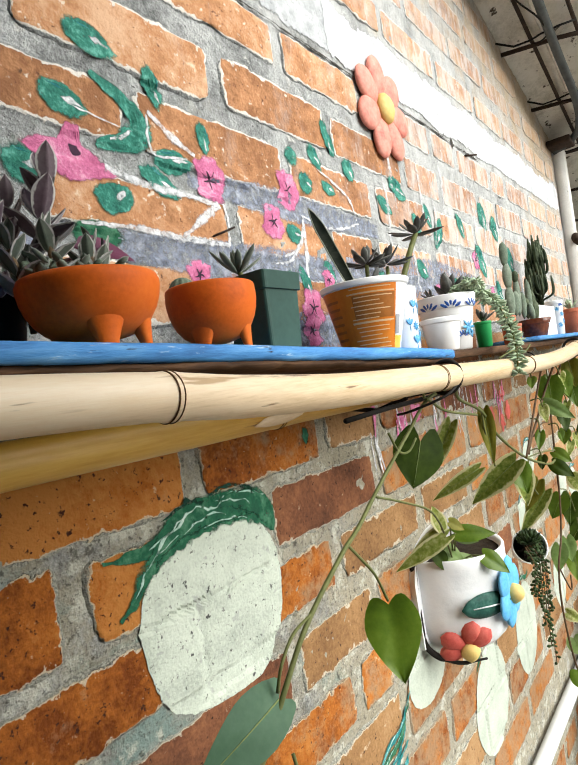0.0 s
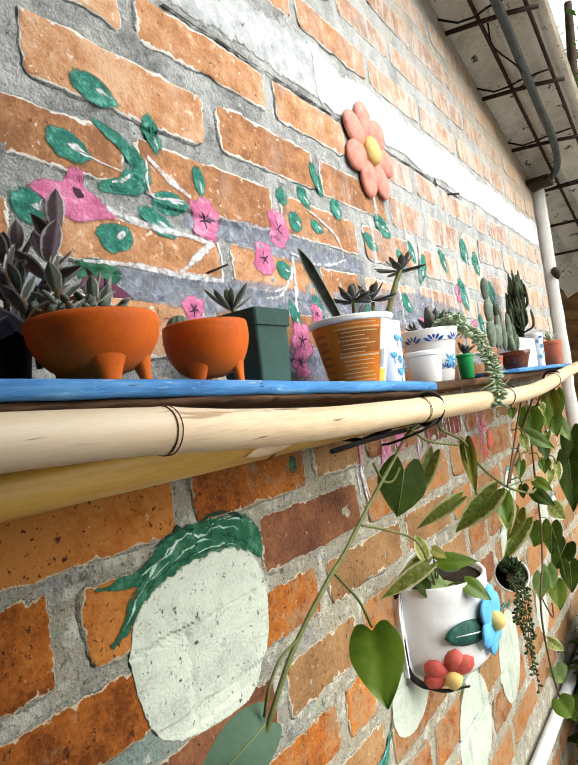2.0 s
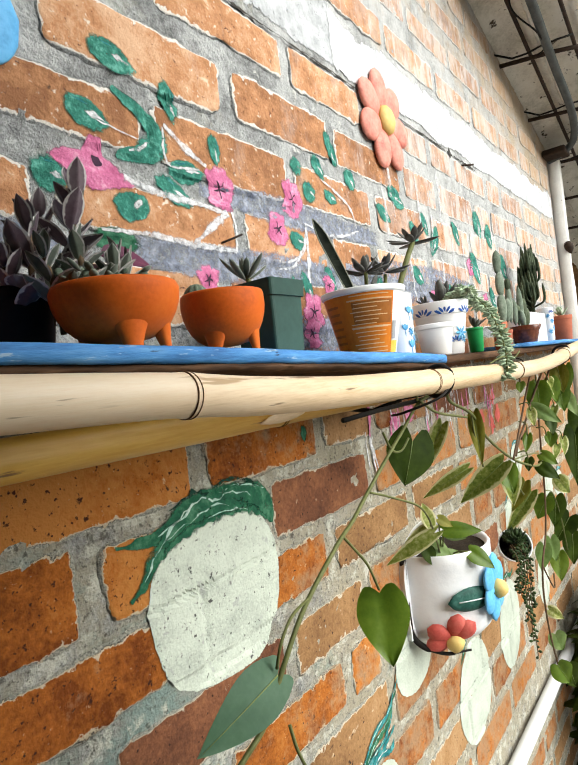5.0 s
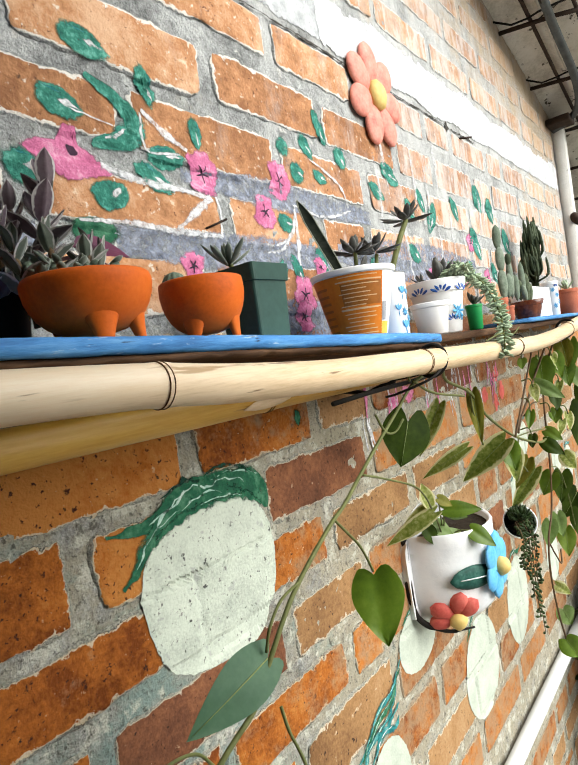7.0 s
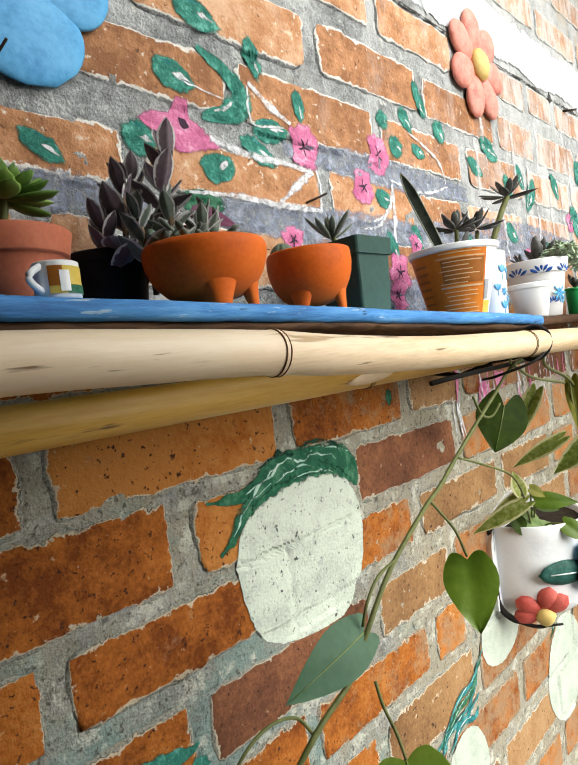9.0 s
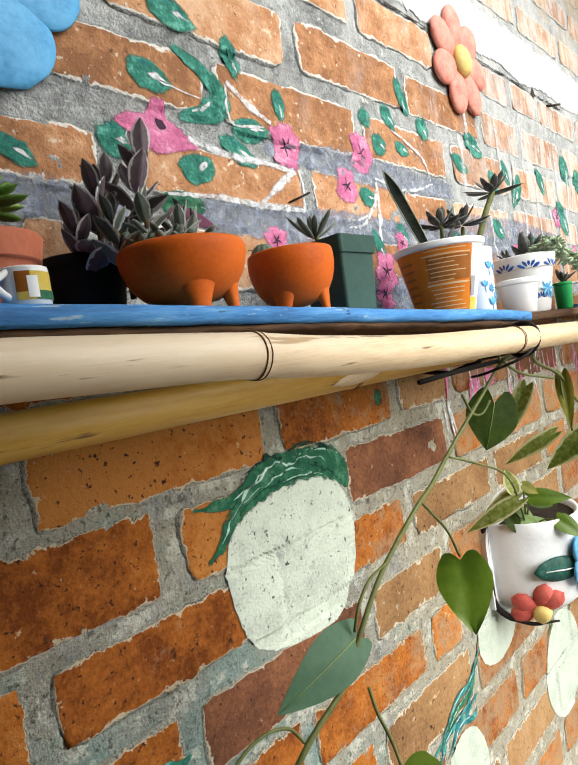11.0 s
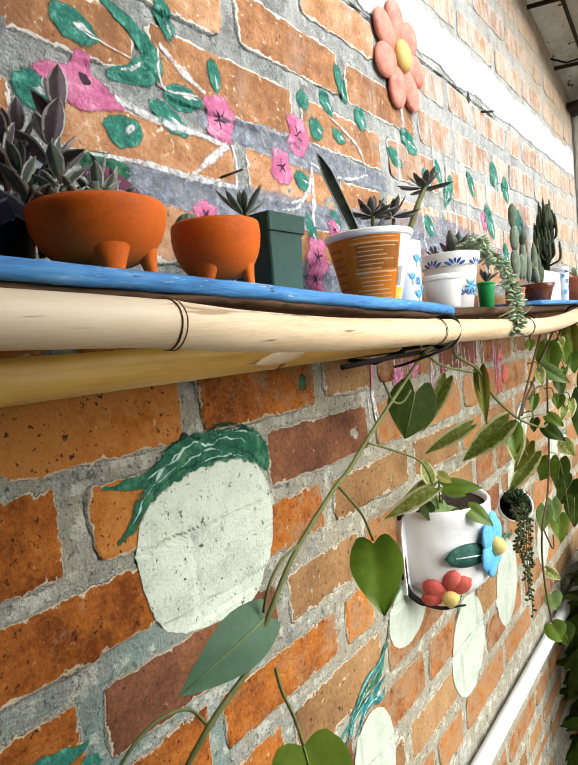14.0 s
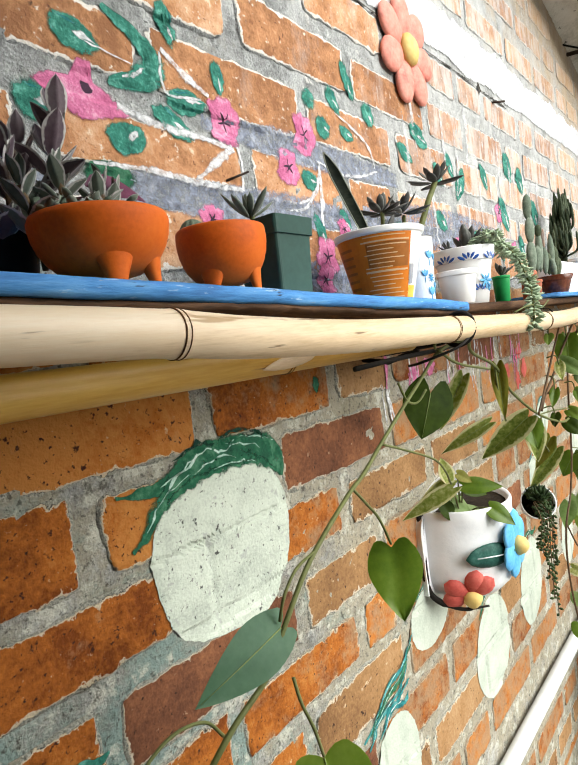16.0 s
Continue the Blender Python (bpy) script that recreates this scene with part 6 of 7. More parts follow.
# small young leaves on thin stalks along the hanging stems
for k in range(15):
    x = 1.10 + 0.34 * rn.random()
    z = 1.385 - 0.18 * rn.random()
    base = Vector((x, -0.115 - 0.03 * rn.random(), z))
    tip = base + Vector((rn.uniform(-0.035, 0.035), rn.uniform(-0.01, 0.01), -rn.uniform(0.02, 0.042)))
    heart_leaf(base, tip, (-0.7 + rn.uniform(-0.4, 0.4), -0.6 + rn.uniform(-0.3, 0.3), rn.uniform(-0.1, 0.6)), rn.uniform(0.009, 0.015), rn.choice(("leaf", "leaf_lime", "leaf", "leaf_dark")), base + Vector((rn.uniform(-0.03, 0.05), 0.02, rn.uniform(0.01, 0.03))), fold=rn.uniform(0.1, 0.6), curl=0.2, vein=False)
# cuttings growing in the wall planter
cut = thing("pothos_cutting", (0.84, -0.06, 1.112), "young pothos leaves growing from the white wall planter", "climbing plant")
for base, tip, w, mat in (((0.722, -0.085, 1.191), (0.679, -0.021, 1.150), 0.0125, "leaf_lime"), ((0.728, -0.080, 1.200), (0.700, -0.040, 1.172), 0.0100, "leaf_lime"), ((0.776, -0.080, 1.180), (0.798, -0.132, 1.178), 0.0140, "leaf"), ((0.819, -0.100, 1.134), (0.824, -0.136, 1.110), 0.0150, "leaf"), ((0.725, -0.080, 1.203), (0.728, -0.071, 1.235), 0.0120, "leaf_lime"), ((0.800, -0.060, 1.125), (0.830, -0.080, 1.130), 0.0130, "leaf_pale"), ((0.757, -0.080, 1.203), (0.769, -0.098, 1.189), 0.0090, "leaf_yellow"), ((0.79, -0.05, 1.150), (0.81, -0.075, 1.125), 0.014, "leaf_pale"), ((0.84, -0.05, 1.160), (0.87, -0.08, 1.140), 0.015, "leaf_dark"), ((0.77, -0.045, 1.150), (0.785, -0.06, 1.115), 0.013, "leaf_dark")):
    d = Vector(tip) - Vector(base)
    part("leaf", blade(orient(base, d, (-0.6, -0.6, 0.5)), d.length, w, 0.15, 0.25, 0.12, 9, 0.08, 0.3), mat, cut)
    part("leaf_stalk", tube(spline([(0.82, -0.05, 1.11), (Vector((0.82, -0.05, 1.11)) + Vector(base)) / 2 + Vector((0, 0, 0.008)), base], 5), 0.0013, 6), "vine_stem", cut)


# ---- tree beyond the eave ----
def tree(c, h, label, seed):
    rn = random.Random(seed)
    t = thing("tree", c, label, "tree")
    x, y, z = c
    trunk = spline([(x, y, z), (x + 0.1, y + 0.05, z + h * 0.3), (x, y + 0.1, z + h * 0.6), (x + 0.1, y, z + h * 0.9)], 6)
    part("trunk", tube(trunk, [0.13 * (1 - 0.75 * k / len(trunk)) for k in range(len(trunk))], 12), "bark", t)
    ends = []
    for k in range(16):
        u = rn.uniform(0.35, 0.95)
        p = trunk[int(u * (len(trunk) - 1))]
        a = rn.uniform(0, 6.28)
        L = h * rn.uniform(0.22, 0.40)
        q = p + Vector((math.cos(a) * L, math.sin(a) * L, L * rn.uniform(0.15, 0.7)))
        part("limb", tube(spline([p, (p + q) / 2 + Vector((0, 0, 0.12)), q], 4), [0.04, 0.038, 0.034, 0.03, 0.026, 0.022, 0.018, 0.014, 0.010], 7), "bark", t)
        ends += [p.lerp(q, v) for v in (0.45, 0.7, 0.9, 1.0)]
    verts, faces = [], []
    for e in ends:
        for k in range(95):
            p = e + Vector((rn.gauss(0, 0.28), rn.gauss(0, 0.28), rn.gauss(0, 0.22)))
            d = Vector((rn.uniform(-1, 1), rn.uniform(-1, 1), rn.uniform(-1, 0.4))).normalized()
            s = d.cross(Vector((rn.uniform(-1, 1), rn.uniform(-1, 1), 1))).normalized()
            L = rn.uniform(0.05, 0.10)
            i = len(verts)
            verts += [p, p + d * L * 0.5 + s * L * 0.22, p + d * L, p + d * L * 0.5 - s * L * 0.22]
            faces.append((i, i + 1, i + 2, i + 3))
    me = bpy.data.meshes.new("crown")
    me.from_pydata([tuple(v - Vector(c)) for v in verts], [], faces)
    me.materials.append(M["tree_leaf"])
    ob = new("crown", me)
    ob.parent = t
    return t


tree((6.6, 0.15, 0.0), 5.9, "leafy green tree beyond the tiled eave", 71)


def shrub(c, rx, ry, rz, label, seed):
    """A low dense shrub: stems fanning from the ground under a cloud of small leaves."""
    rn = random.Random(seed)
    t = thing("shrub", (c[0], c[1], 0), label, "shrub")
    for k in range(14):
        a = rn.uniform(0, 6.28)
        tip = Vector((c[0] + math.cos(a) * rx * 0.8, c[1] + math.sin(a) * ry * 0.8, rz * rn.uniform(0.6, 1.0)))
        part("stem", tube(spline([(c[0] + rn.uniform(-0.04, 0.04), c[1] + rn.uniform(-0.04, 0.04), 0), ((c[0] + tip.x) / 2, (c[1] + tip.y) / 2, tip.z * 0.65), tip], 4), 0.006, 6), "bark", t)
    bm = bmesh.new()
    for k in range(900):
        a, u = rn.uniform(0, 6.28), math.sqrt(rn.random())
        z = rz * (0.08 + 0.92 * rn.random())
        s = math.sqrt(max(0.05, 1 - (z / rz) ** 3)) * u
        p = Vector((c[0] + math.cos(a) * rx * s, c[1] + math.sin(a) * ry * s, z))
        d = Vector((math.cos(a) + rn.uniform(-0.6, 0.6), math.sin(a) + rn.uniform(-0.6, 0.6), rn.uniform(-0.7, 0.5)))
        L = rn.uniform(0.05, 0.085)
        blade_into(bm, orient(p, d, (rn.uniform(-0.3, 0.3), rn.uniform(-0.3, 0.3), 1)), L, L * 0.3, 0.1, 0.2, 0.25, 5)
    part("foliage", bm, "leaf_dark", t, kind="stuff")
    return t


shrub((1.90, -0.14, 0), 0.44, 0.12, 0.74, "dark leafy shrub at the foot of the brick wall", 81)
bm = bmesh.new()
add_grid(bm, [[(26, -30, -1), (26, 30, -1)], [(26, -30, 25), (26, 30, 25)]])
solo("backdrop", bm, "sky_glow", "bright hazy white sky beyond the trees", "sky", kind="structure", smooth=False)


# ---- painting on the wall ----
def paint_mesh(name, verts, faces, fray, mat, label):
    me = bpy.data.meshes.new(name)
    me.from_pydata(verts, [], faces)
    at = me.attributes.new("fray", "FLOAT", "POINT")
    at.data.foreach_set("value", fray)
    me.materials.append(M[mat])
    ob = new(name, me)
    ob.parent = wall
    return tagged(ob, label)


def painted(name, outline, mat, level=0, label="", jitter=0.0012, seed=0, edge=0.006):
    """A coat of wall paint lying on bricks and joints, brushed thin towards its uneven edge. outline: points (x, z) round it, or a Stroke."""
    up = 0.0007 + 0.0003 * level

    def wob(x, z):
        x, z = x + jitter * 1.6 * noise.noise(Vector((x * 160, seed, z * 160))), z + jitter * 1.6 * noise.noise(Vector((x * 160, seed + 9, z * 160)))
        return (x, -wall_face(x, z) - up, z)

    verts, faces, fray = [], [], []
    if isinstance(outline, Stroke):
        wide = max(math.hypot(p[0] - q[0], p[1] - q[1]) for p, q in zip(outline.left, outline.right))
        cols = max(4, int(wide / 0.0045) + 1)
        band = max(0.28 if wide < 0.02 else edge / wide, 1 / (cols - 1))
        for p, q in zip(outline.left, outline.right):
            for c in range(cols):
                u = c / (cols - 1)
                verts.append(wob(p[0] + (q[0] - p[0]) * u, p[1] + (q[1] - p[1]) * u))
                fray.append(max(0.0, 1 - min(u, 1 - u) / band))
        for k in range(len(outline.left) - 1):
            faces += [(cols * k + j, cols * k + j + 1, cols * k + j + cols + 1, cols * k + j + cols) for j in range(cols - 1)]
        return paint_mesh(name, verts, faces, fray, mat, label)
    pts = []
    n = len(outline)
    for k in range(n):
        (x0, z0), (x1, z1) = outline[k], outline[(k + 1) % n]
        m = max(1, int(math.hypot(x1 - x0, z1 - z0) / 0.004))
        pts += [(x0 + (x1 - x0) * j / m, z0 + (z1 - z0) * j / m) for j in range(m)]
    cx, cz = sum(p[0] for p in pts) / len(pts), sum(p[1] for p in pts) / len(pts)
    size = max(math.hypot(p[0] - cx, p[1] - cz) for p in pts)
    n = len(pts)
    inner = max(0.5, 1 - edge / size)
    steps = max(2, int(size * inner / 0.0045))
    rings = [(1, 1)] + [(inner * (1 - k / steps), 0) for k in range(steps)]
    for s, f in rings:
        for x, z in pts:
            verts.append(wob(cx + (x - cx) * s, cz + (z - cz) * s))
            fray.append(f)
    verts.append(wob(cx, cz))
    fray.append(0)
    for ring in range(len(rings) - 1):
        faces += [(ring * n + k, ring * n + (k + 1) % n, ring * n + n + (k + 1) % n, ring * n + n + k) for k in range(n)]
    last = (len(rings) - 1) * n
    faces += [(last + k, last + (k + 1) % n, last + n) for k in range(n)]
    return paint_mesh(name, verts, faces, fray, mat, label)


class Stroke:
    def __init__(self, left, right):
        self.left, self.right = left, right


def oval(c, rx, rz, n=28, turn=0.0, rough=0.06, seed=0):
    ca, sa = math.cos(radians(turn)), math.sin(radians(turn))
    out = []
    for k in range(n):
        a = 2 * math.pi * k / n
        r = 1 + rough * noise.noise(Vector((math.cos(a) * 1.7 + seed, math.sin(a) * 1.7, seed * 0.7)))
        u, v = rx * r * math.cos(a), rz * r * math.sin(a)
        out.append((c[0] + u * ca - v * sa, c[1] + u * sa + v * ca))
    return out


def stroke(line, widths):
    """A brush stroke along (x, z) points with a width at each."""
    pts = spline([(x, 0, z) for x, z in line], max(4, int(math.dist(line[0], line[-1]) / len(line) / 0.005)))
    left, right = [], []
    for k, p in enumerate(pts):
        d = (pts[min(k + 1, len(pts) - 1)] - pts[max(k - 1, 0)]).normalized()
        u = k / (len(pts) - 1) * (len(widths) - 1)
        i = min(int(u), len(widths) - 2)
        w = widths[i] + (widths[i + 1] - widths[i]) * (u - i)
        left.append((p.x - d.z * w / 2, p.z + d.x * w / 2))
        right.append((p.x + d.z * w / 2, p.z - d.x * w / 2))
    return Stroke(left, right)


def leaf_stroke(a, b, w, mat="paint_teal", shine=True, seed=0):
    """A painted leaf with a light brush line along it."""
    (x0, z0), (x1, z1) = a, b
    lean = lambda u, v: (x0 + (x1 - x0) * u - (z1 - z0) * v, z0 + (z1 - z0) * u + (x1 - x0) * v)  # noqa: E731
    L = math.hypot(x1 - x0, z1 - z0)
    q = w * 0.86 / L
    painted("painted_leaf", [lean(0, 0), lean(0.12, q * 0.7), lean(0.35, q), lean(0.6, q), lean(0.85, q * 0.6), lean(1, 0), lean(0.85, -q * 0.6), lean(0.6, -q), lean(0.35, -q), lean(0.12, -q * 0.65)], mat, 0, seed=seed, edge=0.0075)
    if shine:
        painted("painted_line", [lean(0.15, q * 0.55), lean(0.4, q * 0.75), lean(0.6, q * 0.62), lean(0.4, q * 0.5)], "paint_aqua", 0.5, seed=seed + 5)
        painted("painted_line", [lean(0.40, 0.02), lean(0.6, q * 0.42), lean(0.94, 0.03), lean(0.6, -q * 0.15)], "paint_line", 1, seed=seed + 3)


def pink_flower(c, r, seed):
    lift = 0.23 * (seed % 3)
    painted("painted_flower", [(c[0] + r * 0.92 * math.copysign(abs(math.cos(a)) ** 0.7, math.cos(a)) * (1 + 0.2 * math.sin(5 * a + seed)), c[1] + r * 1.05 * math.copysign(abs(math.sin(a)) ** 0.7, math.sin(a))) for a in (2 * math.pi * k / 26 for k in range(26))], "paint_pink", lift, "loosely brushed pink flower", 0.0012, seed, 0.008)
    for k in range(5):
        a = seed + k * 1.256
        painted("painted_line", stroke([c, (c[0] + r * 0.42 * math.cos(a), c[1] + r * 0.42 * math.sin(a))], [0.003, 0.0012]), "paint_dark", 1.2 + 0.07 * k)


# flowering branch above the shelf
leaf_stroke((0.268, 1.783), (0.328, 1.772), 0.018, seed=1)
painted("painted_leaf", stroke([(0.294, 1.746), (0.326, 1.731), (0.345, 1.711), (0.332, 1.693), (0.292, 1.680)], [0.008, 0.019, 0.026, 0.030, 0.010]), "paint_teal", 0, "curled teal leaf", 0.002)
painted("painted_line", stroke([(0.306, 1.688), (0.320, 1.693), (0.333, 1.703)], [0.003, 0.009, 0.003]), "paint_line", 1)
leaf_stroke((0.236, 1.716), (0.288, 1.706), 0.018, seed=2)
painted("painted_line", stroke([(0.266, 1.709), (0.292, 1.705), (0.318, 1.702)], [0.002, 0.004, 0.002]), "paint_line", 1)
leaf_stroke((0.361, 1.779), (0.372, 1.731), 0.014, seed=3)
leaf_stroke((0.427, 1.740), (0.432, 1.700), 0.012, seed=4)
leaf_stroke((0.352, 1.679), (0.410, 1.686), 0.016, seed=5)
leaf_stroke((0.335, 1.670), (0.385, 1.645), 0.016, seed=6)
painted("painted_leaf", oval((0.302, 1.632), 0.023, 0.016, 20, 10, 0.2, 3), "paint_teal", 0)
painted("painted_line", oval((0.309, 1.635), 0.0110, 0.0052, 14, 40, 0.2, 4), "paint_line", 1)
leaf_stroke((0.250, 1.596), (0.310, 1.594), 0.016, "paint_green", False, 8)
leaf_stroke((0.198, 1.653), (0.236, 1.638), 0.020, seed=9)
painted("painted_flower", [(0.214, 1.664), (0.234, 1.674), (0.252, 1.676), (0.262, 1.694), (0.274, 1.692), (0.277, 1.676), (0.292, 1.668), (0.310, 1.652), (0.290, 1.645), (0.258, 1.638), (0.238, 1.648)], "paint_pink", 0, "large loosely brushed pink flower", 0.0012, 3, 0.009)
painted("painted_line", stroke([(0.262, 1.672), (0.268, 1.668), (0.274, 1.667)], [0.002, 0.008, 0.002]), "paint_dark", 1)
pink_flower((0.433, 1.675), 0.025, 1)
pink_flower((0.577, 1.690), 0.026, 2)
pink_flower((0.537, 1.643), 0.023, 3)
pink_flower((0.597, 1.535), 0.026, 4)
pink_flower((0.590, 1.505), 0.022, 5)
pink_flower((0.395, 1.566), 0.018, 6)
pink_flower((0.645, 1.575), 0.016, 7)
for line, w in (([(0.296, 1.660), (0.345, 1.651), (0.400, 1.650), (0.440, 1.646)], [0.008, 0.009, 0.006, 0.005]), ([(0.440, 1.648), (0.412, 1.628), (0.379, 1.604)], [0.010, 0.009, 0.004]), ([(0.262, 1.604), (0.330, 1.606), (0.379, 1.603), (0.448, 1.603)], [0.003, 0.006, 0.008, 0.005]), ([(0.355, 1.727), (0.385, 1.708), (0.413, 1.696)], [0.004, 0.010, 0.004]), ([(0.353, 1.724), (0.351, 1.700), (0.358, 1.684), (0.400, 1.690)], [0.003, 0.0035, 0.003, 0.003]), ([(0.448, 1.603), (0.452, 1.630), (0.448, 1.650)], [0.004, 0.003, 0.003]), ([(0.60, 1.66), (0.68, 1.652), (0.76, 1.672)], [0.003, 0.005, 0.003]), ([(0.55, 1.60), (0.585, 1.615), (0.602, 1.648), (0.602, 1.66)], [0.003, 0.007, 0.006, 0.003]), ([(0.585, 1.615), (0.56, 1.595), (0.53, 1.590)], [0.004, 0.005, 0.002]), ([(0.602, 1.65), (0.600, 1.600), (0.596, 1.575)], [0.006, 0.008, 0.004]), ([(0.655, 1.735), (0.700, 1.722), (0.735, 1.705), (0.752, 1.675)], [0.002, 0.005, 0.006, 0.003])):
    painted("painted_line", stroke(line, [1.75 * q for q in w]), "paint_line", 1 + 0.6 * (line[0][0] * 37 % 1), seed=int(line[0][0] * 900))
for a, b, w in (((0.683, 1.818), (0.712, 1.762), 0.016), ((0.640, 1.770), (0.668, 1.735), 0.016), ((0.585, 1.747), (0.612, 1.733), 0.018), ((0.738, 1.772), (0.757, 1.735), 0.022), ((0.606, 1.715), (0.640, 1.702), 0.020), ((0.882, 1.770), (0.948, 1.740), 0.022), ((0.827, 1.728), (0.882, 1.705), 0.016), ((0.560, 1.638), (0.600, 1.628), 0.016), ((0.660, 1.718), (0.700, 1.706), 0.012), ((0.580, 1.595), (0.600, 1.540), 0.012), ((0.640, 1.605), (0.668, 1.565), 0.014), ((0.56, 1.585), (0.548, 1.545), 0.012), ((1.36, 1.81), (1.40, 1.74), 0.03), ((1.10, 1.73), (1.06, 1.66), 0.022), ((1.45, 1.79), (1.48, 1.72), 0.03), ((1.20, 1.76), (1.23, 1.70), 0.02), ((0.96, 1.72), (1.00, 1.68), 0.018), ((1.02, 1.75), (1.05, 1.70), 0.016), ((1.30, 1.70), (1.35, 1.62), 0.03), ((0.95, 1.63), (1.00, 1.60), 0.020), ((1.55, 1.72), (1.60, 1.64), 0.03), ((1.13, 1.61), (1.17, 1.55), 0.02), ((0.80, 1.60), (0.83, 1.56), 0.02), ((1.26, 1.62), (1.30, 1.55), 0.02), ((1.42, 1.62), (1.46, 1.56), 0.02)):
    leaf_stroke(a, b, w, seed=int(a[0] * 500))
for x, z, s in ((1.29, 1.66, 6), (1.38, 1.58, 7), (1.05, 1.57, 8), (1.22, 1.58, 9)):
    pink_flower((x, z), 0.022, s)
for k in range(16):
    x = 0.86 + 0.048 * k + 0.02 * math.sin(k * 5.1)
    z = 1.72 + 0.09 * math.sin(k * 2.3)
    painted("painted_line", stroke([(x, z + 0.06), (x + 0.006, z), (x + 0.014 * math.sin(k), z - 0.07)], [0.006, 0.018, 0.006]), "paint_haze", 1, seed=k)
leaf_stroke((0.074, 1.632), (0.094, 1.617), 0.010, seed=21)
leaf_stroke((0.112, 1.634), (0.150, 1.611), 0.012, seed=22)

# white lime band and the open joint under it
top, low = [], []
for k in range(420):
    x = 0.10 + 2.24 * k / 419
    top.append((x, 2.028 + 0.020 * noise.noise(Vector((x * 9, 1, 2))) + 0.010 * noise.noise(Vector((x * 40, 1, 2)))))
    low.append((x, 1.934 + 0.010 * noise.noise(Vector((x * 8, 5, 2))) + 0.005 * noise.noise(Vector((x * 37, 5, 2)))))
painted("plaster_band", Stroke(low[:200], top[:200]), "plaster_grey", 1, "rough grey lime plaster band", 0.004)
painted("plaster_band", Stroke(low[120:], top[120:]), "plaster", 3, "thick white lime plaster band", 0.004)
for line, w in (([(0.30, 1.588), (0.42, 1.586), (0.55, 1.590), (0.68, 1.588)], [0.025, 0.036, 0.036, 0.025]), ([(0.40, 1.668), (0.52, 1.668), (0.66, 1.667), (0.82, 1.666)], [0.015, 0.032, 0.034, 0.02]), ([(0.06, 1.590), (0.14, 1.588), (0.22, 1.588)], [0.02, 0.03, 0.02]), ([(0.70, 1.60), (0.85, 1.595), (1.05, 1.60), (1.3, 1.60)], [0.02, 0.06, 0.06, 0.03]), ([(0.45, 1.505), (0.60, 1.50), (0.75, 1.505)], [0.03, 0.05, 0.03])):
    painted("painted_wash", stroke(line, [1.4 * q for q in w]), "paint_lavender", -0.7, "pale blue wash brushed over the joints", 0.0018, int(line[0][1] * 700))
for k, (x0, x1) in enumerate(((0.30, 0.60), (0.60, 0.83), (0.96, 1.24), (1.26, 1.42))):
    line = [(x0 + (x1 - x0) * j / 7, 1.922 + 0.004 * noise.noise(Vector((j * 1.7, k * 3.1, 0)))) for j in range(8)]
    painted("joint_crack", stroke(line, [0.001, 0.004, 0.002, 0.005, 0.0025, 0.006, 0.003, 0.001]), "crack", 1, "open dark crack along the mortar joint", 0.0028, k)
painted("joint_crack", oval((1.243, 1.922), 0.012, 0.010, 14, 0, 0.5, 5), "crack", 1, jitter=0.003)

# peeling streaks of old paint under the shelf
rn = random.Random(91)
for k in range(46):
    x = 0.66 + 0.70 * rn.random()
    z = 1.355 + rn.uniform(-0.05, 0.04)
    h = rn.uniform(0.018, 0.045)
    painted("painted_line", stroke([(x, z + h), (x + rn.uniform(-0.004, 0.006), z), (x + rn.uniform(-0.010, 0.010), z - h)], [0.003, rn.uniform(0.006, 0.013), 0.003]), rn.choice(("paint_haze", "paint_haze", "paint_pink", "paint_line")), 1.2 + 0.02 * k, seed=k)

# turnips below the shelf
painted("painted_turnip", [(0.261, 1.244), (0.265, 1.212), (0.273, 1.180), (0.288, 1.160), (0.308, 1.149), (0.335, 1.143), (0.370, 1.139), (0.403, 1.140), (0.425, 1.152), (0.440, 1.172), (0.450, 1.198), (0.455, 1.228), (0.454, 1.258), (0.446, 1.278), (0.431, 1.296), (0.398, 1.312), (0.350, 1.314), (0.312, 1.310), (0.285, 1.294), (0.268, 1.270)], "paint_white", 0, "large pale painted turnip", 0.0005, 0, 0.0025)
painted("painted_leaf", stroke([(0.236, 1.313), (0.290, 1.311), (0.327, 1.324), (0.372, 1.325), (0.420, 1.319), (0.446, 1.312)], [0.004, 0.020, 0.032, 0.035, 0.034, 0.016]), "paint_green", 0.5, "green turnip top", 0.002)
painted("painted_leaf", stroke([(0.285, 1.292), (0.312, 1.306), (0.345, 1.314), (0.390, 1.313), (0.425, 1.304), (0.447, 1.284)], [0.006, 0.020, 0.022, 0.020, 0.020, 0.006]), "paint_green", 0.3, jitter=0.003)
painted("painted_leaf", stroke([(0.395, 1.328), (0.430, 1.318), (0.447, 1.300), (0.452, 1.278)], [0.020, 0.034, 0.029, 0.005]), "paint_green", 0.9, jitter=0.002)
painted("painted_leaf", stroke([(0.300, 1.312), (0.278, 1.292), (0.262, 1.272), (0.246, 1.262)], [0.020, 0.018, 0.013, 0.005]), "paint_green", 1.3, jitter=0.002)
